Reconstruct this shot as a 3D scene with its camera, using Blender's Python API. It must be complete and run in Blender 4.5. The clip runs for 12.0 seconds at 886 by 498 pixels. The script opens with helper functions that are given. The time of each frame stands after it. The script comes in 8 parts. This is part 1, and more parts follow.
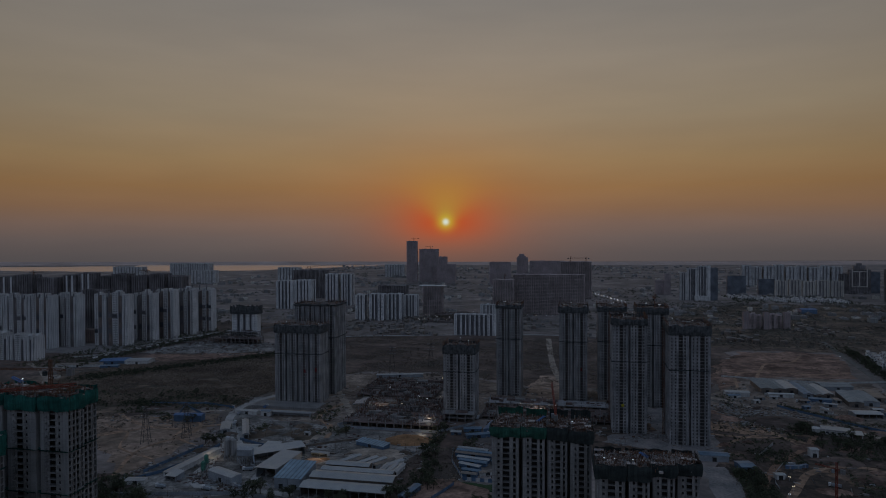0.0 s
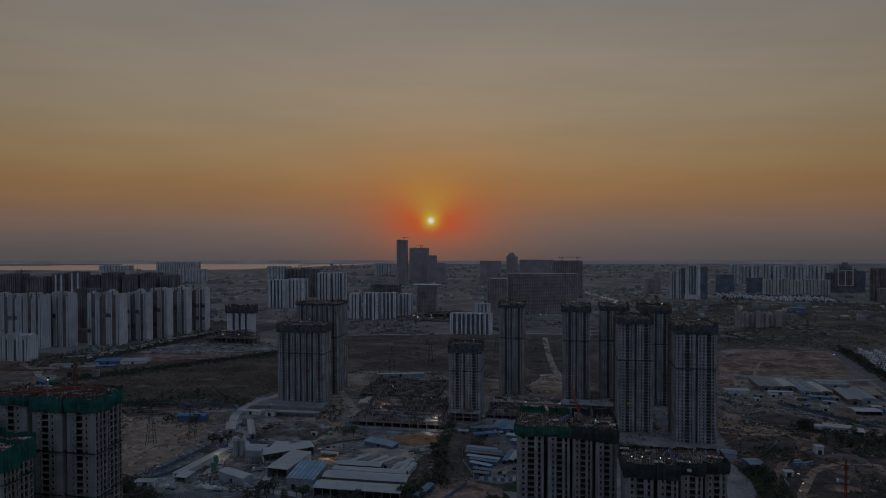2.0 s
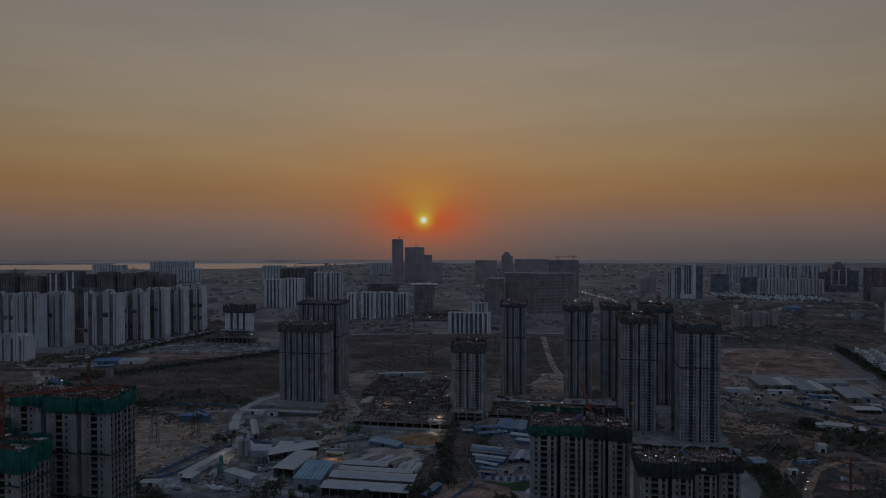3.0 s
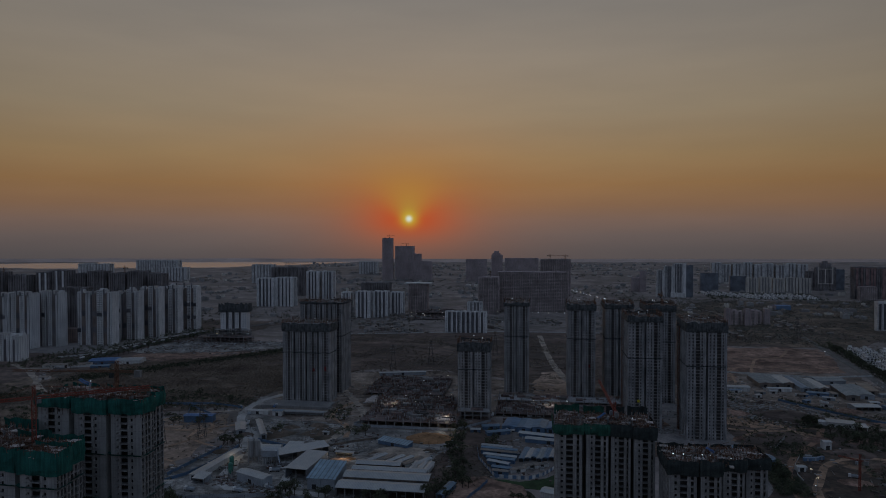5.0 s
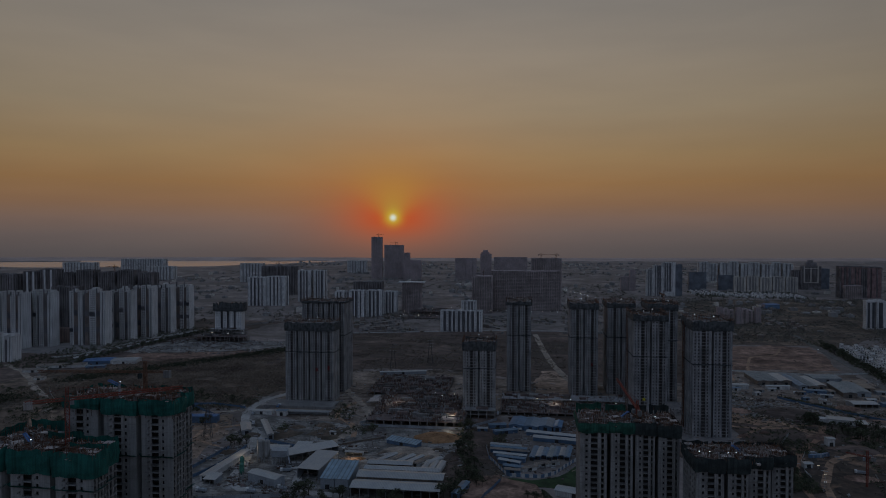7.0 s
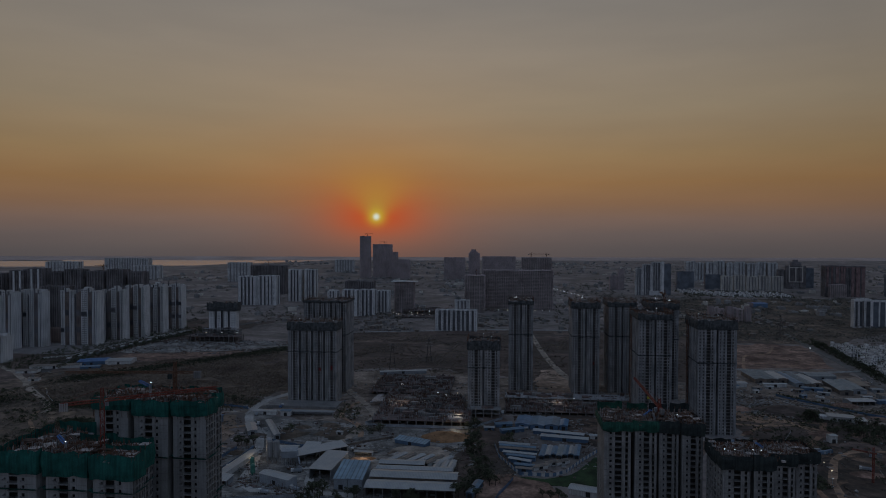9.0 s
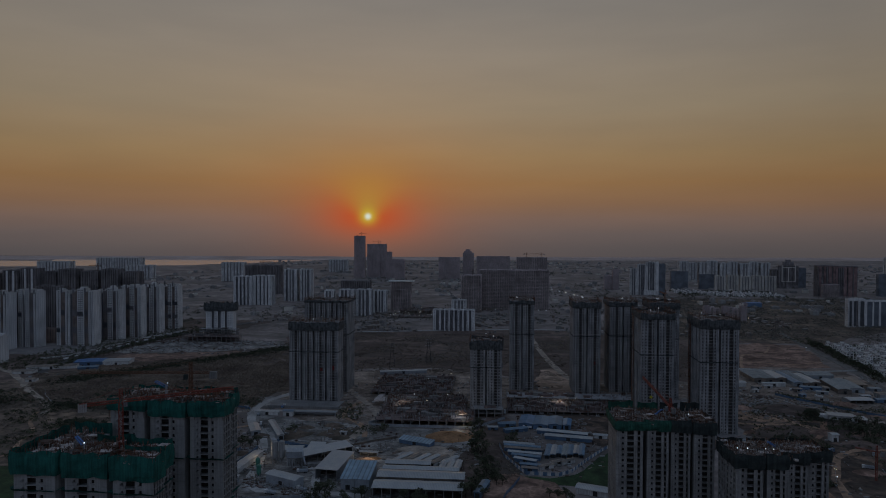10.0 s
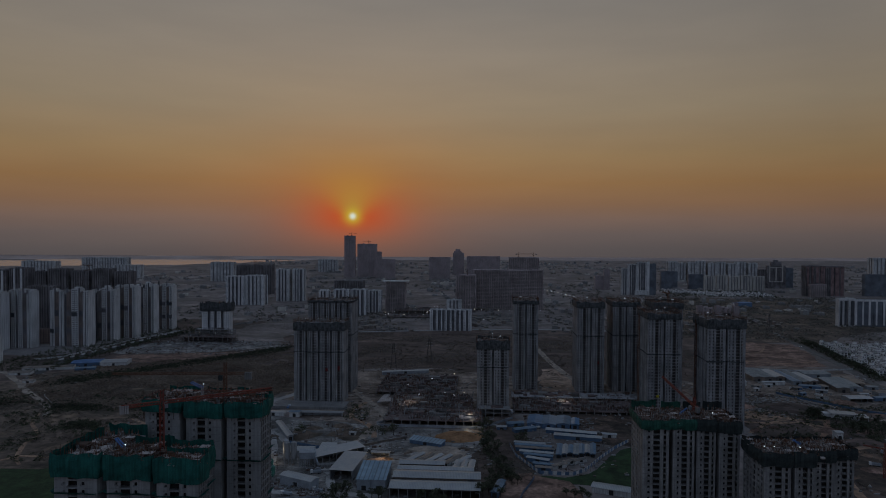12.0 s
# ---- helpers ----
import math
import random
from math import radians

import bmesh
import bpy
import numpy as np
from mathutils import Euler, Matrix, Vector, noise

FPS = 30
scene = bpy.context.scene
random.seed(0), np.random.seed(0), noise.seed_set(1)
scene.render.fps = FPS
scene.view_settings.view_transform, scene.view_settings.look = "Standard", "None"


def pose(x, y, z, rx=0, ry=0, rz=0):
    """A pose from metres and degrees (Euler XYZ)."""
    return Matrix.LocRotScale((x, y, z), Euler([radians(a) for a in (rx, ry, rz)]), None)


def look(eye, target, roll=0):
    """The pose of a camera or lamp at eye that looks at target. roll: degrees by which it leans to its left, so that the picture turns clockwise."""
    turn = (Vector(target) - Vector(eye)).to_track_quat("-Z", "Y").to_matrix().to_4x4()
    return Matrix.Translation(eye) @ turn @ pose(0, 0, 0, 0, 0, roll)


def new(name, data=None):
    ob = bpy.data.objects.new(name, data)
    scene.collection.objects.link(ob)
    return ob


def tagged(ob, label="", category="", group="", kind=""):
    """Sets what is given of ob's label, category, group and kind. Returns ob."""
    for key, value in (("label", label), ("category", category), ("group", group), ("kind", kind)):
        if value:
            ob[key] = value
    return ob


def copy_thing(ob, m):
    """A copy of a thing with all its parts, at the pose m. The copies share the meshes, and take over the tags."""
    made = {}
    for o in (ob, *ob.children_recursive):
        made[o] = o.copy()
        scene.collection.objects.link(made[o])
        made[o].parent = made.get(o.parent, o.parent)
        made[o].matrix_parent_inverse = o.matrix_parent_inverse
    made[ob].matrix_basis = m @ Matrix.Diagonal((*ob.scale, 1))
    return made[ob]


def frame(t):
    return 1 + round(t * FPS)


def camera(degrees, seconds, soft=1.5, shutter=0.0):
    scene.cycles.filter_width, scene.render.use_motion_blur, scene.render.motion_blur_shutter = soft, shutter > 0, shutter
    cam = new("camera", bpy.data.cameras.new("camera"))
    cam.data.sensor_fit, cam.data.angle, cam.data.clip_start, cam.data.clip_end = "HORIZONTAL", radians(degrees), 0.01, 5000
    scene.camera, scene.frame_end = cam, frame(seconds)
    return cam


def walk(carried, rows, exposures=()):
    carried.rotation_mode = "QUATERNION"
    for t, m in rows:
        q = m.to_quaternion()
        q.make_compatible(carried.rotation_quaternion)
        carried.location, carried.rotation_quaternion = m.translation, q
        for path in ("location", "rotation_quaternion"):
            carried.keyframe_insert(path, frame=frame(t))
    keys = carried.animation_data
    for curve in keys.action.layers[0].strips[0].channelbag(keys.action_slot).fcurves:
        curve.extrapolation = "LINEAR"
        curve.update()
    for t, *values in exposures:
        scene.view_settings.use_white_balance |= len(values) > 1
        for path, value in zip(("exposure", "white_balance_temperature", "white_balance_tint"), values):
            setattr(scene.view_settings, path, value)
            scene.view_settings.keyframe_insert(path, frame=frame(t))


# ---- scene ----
cam = camera(68.0, 12.0, 1.0)
# seconds, eye x y z, heading left of +y, pitch, roll
ROWS = [
    (0.0, -1.26, 0.83, 181.09, 11.676, -0.936, -0.215),
    (0.5, -6.29, -0.12, 181.20, 11.338, -0.962, -0.197),
    (1.0, -11.35, -1.04, 181.31, 11.012, -0.988, -0.178),
    (1.5, -16.43, -1.95, 181.41, 10.693, -1.015, -0.160),
    (2.0, -21.54, -2.83, 181.50, 10.379, -1.042, -0.140),
    (2.5, -26.67, -3.69, 181.59, 10.066, -1.070, -0.121),
    (3.0, -31.83, -4.52, 181.67, 9.754, -1.097, -0.101),
    (5.0, -52.71, -7.62, 181.93, 8.466, -1.204, -0.018),
    (5.5, -58.00, -8.33, 181.98, 8.129, -1.228, 0.004),
    (6.0, -63.31, -9.01, 182.02, 7.786, -1.252, 0.026),
    (6.5, -68.65, -9.66, 182.06, 7.437, -1.274, 0.048),
    (7.0, -74.01, -10.29, 182.09, 7.082, -1.295, 0.071),
    (9.0, -95.73, -12.52, 182.14, 5.628, -1.358, 0.165),
    (9.5, -101.23, -13.01, 182.14, 5.266, -1.368, 0.190),
    (10.0, -106.76, -13.46, 182.13, 4.908, -1.375, 0.214),
    (10.5, -112.31, -13.89, 182.12, 4.558, -1.379, 0.239),
    (11.0, -117.89, -14.28, 182.10, 4.220, -1.381, 0.265),
    (11.5, -123.49, -14.64, 182.07, 3.898, -1.379, 0.291),
    (12.0, -129.12, -14.97, 182.04, 3.595, -1.373, 0.317),
]


def heading(x, y, z, yaw, pitch, roll):
    a, b = radians(yaw), radians(pitch)
    return look((x, y, z), (x - math.sin(a) * math.cos(b) * 100, y + math.cos(a) * math.cos(b) * 100, z + math.sin(b) * 100), roll)


walk(cam, [(t, heading(*r)) for t, *r in ROWS])

# ---------------------------------------------------------------- sky and sun
SUN_ELEV, SUN_AZ = radians(1.43), radians(-11.43)
SUN_DIR = Vector((math.sin(SUN_AZ) * math.cos(SUN_ELEV), math.cos(SUN_AZ) * math.cos(SUN_ELEV), math.sin(SUN_ELEV)))


def lin(r, g, b):
    """Linear colour from display values 0 to 255."""
    return tuple((c / 255 / 12.92) if c <= 10 else ((c / 255 + 0.055) / 1.055) ** 2.4 for c in (r, g, b)) + (1.0,)


def node(tree, kind):
    return tree.nodes.new(kind)


def calc(tree, op, a, b=None):
    n = tree.nodes.new("ShaderNodeMath")
    n.operation = op
    for k, v in enumerate((a, b)):
        if v is None:
            continue
        if isinstance(v, (int, float)):
            n.inputs[k].default_value = v
        else:
            tree.links.new(v, n.inputs[k])
    return n.outputs[0]


def ramp(tree, fac, stops, mode="LINEAR"):
    n = tree.nodes.new("ShaderNodeValToRGB")
    n.color_ramp.interpolation = mode
    el = n.color_ramp.elements
    while len(el) < len(stops):
        el.new(0.5)
    for e, (p, c) in zip(el, stops):
        e.position, e.color = p, c if len(c) == 4 else (*c, 1)
    tree.links.new(fac, n.inputs[0])
    return n.outputs[0]


def mixc(tree, fac, a, b, blend="MIX"):
    n = tree.nodes.new("ShaderNodeMix")
    n.data_type, n.blend_type = "RGBA", blend
    for k, v in ((0, fac), (6, a), (7, b)):
        if isinstance(v, (int, float)):
            n.inputs[k].default_value = v
        elif isinstance(v, tuple):
            n.inputs[k].default_value = v if len(v) == 4 else (*v, 1)
        else:
            tree.links.new(v, n.inputs[k])
    return n.outputs[2]


def build_sky():
    w = bpy.data.worlds.new("dusk_sky")
    scene.world = w
    w.use_nodes = True
    t = w.node_tree
    t.nodes.clear()
    co = t.nodes.new("ShaderNodeTexCoord").outputs["Generated"]
    sep = t.nodes.new("ShaderNodeSeparateXYZ")
    t.links.new(co, sep.inputs[0])
    # gradient with height: dusty horizon, orange belt, grey upper air
    z = sep.outputs[2]
    pos = lambda e: (e + 0.1) / 0.8
    fac = calc(t, "DIVIDE", calc(t, "ADD", z, 0.1), 0.8)
    warm = ramp(t, fac, [(pos(-0.10), lin(66, 64, 67)), (pos(-0.042), lin(80, 76, 78)), (pos(-0.022), lin(88, 82, 82)), (pos(0.0), lin(101, 90, 87)),
                         (pos(0.022), lin(117, 97, 87)), (pos(0.045), lin(129, 100, 77)), (pos(0.075), lin(139, 107, 73)), (pos(0.115), lin(142, 118, 86)),
                         (pos(0.18), lin(141, 127, 106)), (pos(0.26), lin(137, 128, 116)), (pos(0.337), lin(126, 122, 117)), (pos(0.66), lin(110, 126, 146))])
    cool = ramp(t, fac, [(pos(-0.10), lin(64, 65, 71)), (pos(0.0), lin(97, 97, 106)), (pos(0.06), lin(117, 117, 128)), (pos(0.15), lin(125, 132, 149)), (pos(0.3), lin(121, 135, 158)), (pos(0.66), lin(107, 124, 150))])
    flat = math.hypot(SUN_DIR.x, SUN_DIR.y)
    side = calc(t, "ADD", calc(t, "MULTIPLY", sep.outputs[0], SUN_DIR.x / flat), calc(t, "MULTIPLY", sep.outputs[1], SUN_DIR.y / flat))
    toward = t.nodes.new("ShaderNodeMapRange")
    toward.interpolation_type = "SMOOTHSTEP"
    for k, v in ((1, -0.2), (2, 0.75), (3, 0.0), (4, 1.0)):
        toward.inputs[k].default_value = v
    t.links.new(side, toward.inputs[0])
    sky = mixc(t, toward.outputs[0], cool, warm)
    sky = mixc(t, 1.0, sky, ramp(t, side, [(0.0, (1.0, 1.0, 1.0)), (0.5, (0.88, 0.89, 0.9)), (0.77, (0.8, 0.81, 0.83)), (0.86, (0.89, 0.895, 0.905)), (0.98, (1.0, 1.0, 1.0))]), "MULTIPLY")
    # high thin dust streaks
    st = node(t, "ShaderNodeTexNoise")
    mp = t.nodes.new("ShaderNodeMapping")
    mp.inputs["Scale"].default_value = (2.5, 2.5, 14)
    t.links.new(co, mp.inputs[0])
    t.links.new(mp.outputs[0], st.inputs["Vector"])
    st.inputs["Scale"].default_value, st.inputs["Detail"].default_value = 1.6, 4
    sky = mixc(t, 1.0, sky, ramp(t, st.outputs[0], [(0.3, (0.95, 0.95, 0.96)), (0.7, (1.05, 1.04, 1.03))]), "MULTIPLY")
    # glow round the sun
    dot = t.nodes.new("ShaderNodeVectorMath")
    dot.operation = "DOT_PRODUCT"
    dot.inputs[1].default_value = SUN_DIR
    t.links.new(co, dot.inputs[0])
    ang = calc(t, "MULTIPLY", calc(t, "ARCCOSINE", calc(t, "MINIMUM", dot.outputs["Value"], 0.9999999)), 57.2958)
    # a wide red belt along the horizon, a yellow plume above the sun, and the pale disc
    rel = calc(t, "SUBTRACT", z, SUN_DIR.z)
    up = calc(t, "MULTIPLY", calc(t, "MAXIMUM", rel, 0.0), 57.2958)
    down = calc(t, "MULTIPLY", calc(t, "MINIMUM", rel, 0.0), -57.2958)
    high = calc(t, "ADD", up, down)
    flat2 = calc(t, "MAXIMUM", calc(t, "SUBTRACT", calc(t, "MULTIPLY", ang, ang), calc(t, "MULTIPLY", high, high)), 0.0)
    tall = calc(t, "ADD", up, calc(t, "MULTIPLY", down, 1.45))
    oval = calc(t, "SQRT", calc(t, "ADD", calc(t, "MULTIPLY", flat2, 0.42), calc(t, "MULTIPLY", tall, tall)))
    wide = calc(t, "DIVIDE", calc(t, "SQRT", flat2), calc(t, "ADD", calc(t, "MULTIPLY", up, 0.75), 0.7))
    long = calc(t, "ADD", calc(t, "DIVIDE", up, 3.3), calc(t, "DIVIDE", down, 0.5))
    plume = calc(t, "SQRT", calc(t, "ADD", calc(t, "MULTIPLY", wide, wide), calc(t, "MULTIPLY", long, long)))
    total = sky
    for far, width, power, colour, amount in ((oval, 6.4, 1.4, (0.31, 0.115, 0.045), 0.28), (oval, 3.7, 1.6, (0.43, 0.105, 0.022), 0.55), (oval, 2.1, 1.8, (0.50, 0.062, 0.014), 0.8), (plume, 1.0, 1.8, (0.36, 0.25, 0.045), 0.8), (ang, 0.6, 1.8, (0.56, 0.42, 0.03), 0.85), (ang, 0.26, 2.6, (0.63, 0.7, 0.62), 0.95)):
        g = calc(t, "EXPONENT", calc(t, "MULTIPLY", calc(t, "POWER", calc(t, "DIVIDE", far, width), power), -1.0))
        total = mixc(t, calc(t, "MULTIPLY", g, amount), total, colour + (1,))
    bg = t.nodes.new("ShaderNodeBackground")
    bg.inputs[1].default_value = 1.0
    t.links.new(total, bg.inputs[0])
    air = node(t, "ShaderNodeTexSky")
    air.sky_type = "NISHITA"
    air.sun_disc, air.sun_elevation, air.sun_rotation, air.dust_density = False, SUN_ELEV, SUN_AZ, 6.0
    bg2 = t.nodes.new("ShaderNodeBackground")
    bg2.inputs[1].default_value = 0.004
    t.links.new(air.outputs[0], bg2.inputs[0])
    add = t.nodes.new("ShaderNodeAddShader")
    t.links.new(bg.outputs[0], add.inputs[0])
    t.links.new(bg2.outputs[0], add.inputs[1])
    out = t.nodes.new("ShaderNodeOutputWorld")
    t.links.new(add.outputs[0], out.inputs[0])


build_sky()
sun = new("sun", bpy.data.lights.new("sun", "SUN"))
sun.data.energy, sun.data.angle, sun.data.color = 0.08, radians(0.6), (1.0, 0.52, 0.22)
sun.matrix_world = look((0, 0, 400), Vector((0, 0, 400)) - SUN_DIR)


# ---------------------------------------------------------------- materials
def surface(name, colour, rough=0.8, metal=0.0, var=0.25, scale=0.3, fine=4.0, bump=0.0, streak=0.0, tint=None, rand=0.0, spec=0.3):
    """A procedural surface: base colour broken up at a coarse and a fine scale, with optional rain streaks and a second tint."""
    m = bpy.data.materials.new(name)
    m.use_nodes = True
    t = m.node_tree
    p = t.nodes["Principled BSDF"]
    geo = t.nodes.new("ShaderNodeNewGeometry").outputs["Position"]
    n1 = node(t, "ShaderNodeTexNoise")
    n1.inputs["Scale"].default_value, n1.inputs["Detail"].default_value = scale, 5
    t.links.new(geo, n1.inputs["Vector"])
    n2 = node(t, "ShaderNodeTexNoise")
    n2.inputs["Scale"].default_value, n2.inputs["Detail"].default_value = fine, 3
    t.links.new(geo, n2.inputs["Vector"])
    c = tuple(colour)
    col = ramp(t, n1.outputs[0], [(0.3, tuple(v * (1 - var) for v in c)), (0.7, tuple(min(1, v * (1 + var)) for v in (tint or c)))])
    col = mixc(t, 1.0, col, ramp(t, n2.outputs[0], [(0.3, (1 - var * 0.5,) * 3), (0.7, (1 + var * 0.5,) * 3)]), "MULTIPLY")
    if streak:
        mp = t.nodes.new("ShaderNodeMapping")
        mp.inputs["Scale"].default_value = (1.2, 1.2, 0.05)
        t.links.new(geo, mp.inputs[0])
        n3 = node(t, "ShaderNodeTexNoise")
        n3.inputs["Scale"].default_value, n3.inputs["Detail"].default_value = 1.0, 4
        t.links.new(mp.outputs[0], n3.inputs["Vector"])
        col = mixc(t, 1.0, col, ramp(t, n3.outputs[0], [(0.35, (1 - streak,) * 3), (0.6, (1.0,) * 3)]), "MULTIPLY")
    if rand:
        oi = t.nodes.new("ShaderNodeObjectInfo")
        col = mixc(t, 1.0, col, ramp(t, oi.outputs["Random"], [(0.0, (1 - rand,) * 3), (1.0, (1 + rand * 0.5,) * 3)]), "MULTIPLY")
    t.links.new(col, p.inputs["Base Color"])
    p.inputs["Roughness"].default_value, p.inputs["Metallic"].default_value = rough, metal
    p.inputs["Specular IOR Level"].default_value = spec
    if bump:
        b = t.nodes.new("ShaderNodeBump")
        b.inputs["Strength"].default_value, b.inputs["Distance"].default_value = bump, 0.3
        t.links.new(n2.outputs[0], b.inputs["Height"])
        t.links.new(b.outputs[0], p.inputs["Normal"])
    return m


def lined(name, colour, gap, axis=0, depth=0.35, rough=0.5, metal=0.3, var=0.2, rust=None):
    """Ribbed sheet metal: ribs run across the given world axis."""
    m = surface(name, colour, rough, metal, var, 0.15, 1.5, tint=rust, rand=0.2, spec=0.4)
    t = m.node_tree
    p = t.nodes["Principled BSDF"]
    geo = t.nodes.new("ShaderNodeTexCoord").outputs["Object"]
    w = node(t, "ShaderNodeTexWave")
    w.bands_direction = "XYZ"[axis]
    w.inputs["Scale"].default_value = 0.314 / gap
    t.links.new(geo, w.inputs["Vector"])
    col = p.inputs["Base Color"].links[0].from_socket
    t.links.new(mixc(t, 1.0, col, ramp(t, w.outputs["Fac"], [(0.0, (1 - depth,) * 3), (0.35, (1.0,) * 3)]), "MULTIPLY"), p.inputs["Base Color"])
    return m


def glowing(name, colour, strength):
    m = bpy.data.materials.new(name)
    m.use_nodes = True
    p = m.node_tree.nodes["Principled BSDF"]
    p.inputs["Base Color"].default_value = (0.8, 0.8, 0.8, 1)
    p.inputs["Emission Color"].default_value, p.inputs["Emission Strength"].default_value = (*colour, 1), strength
    return m


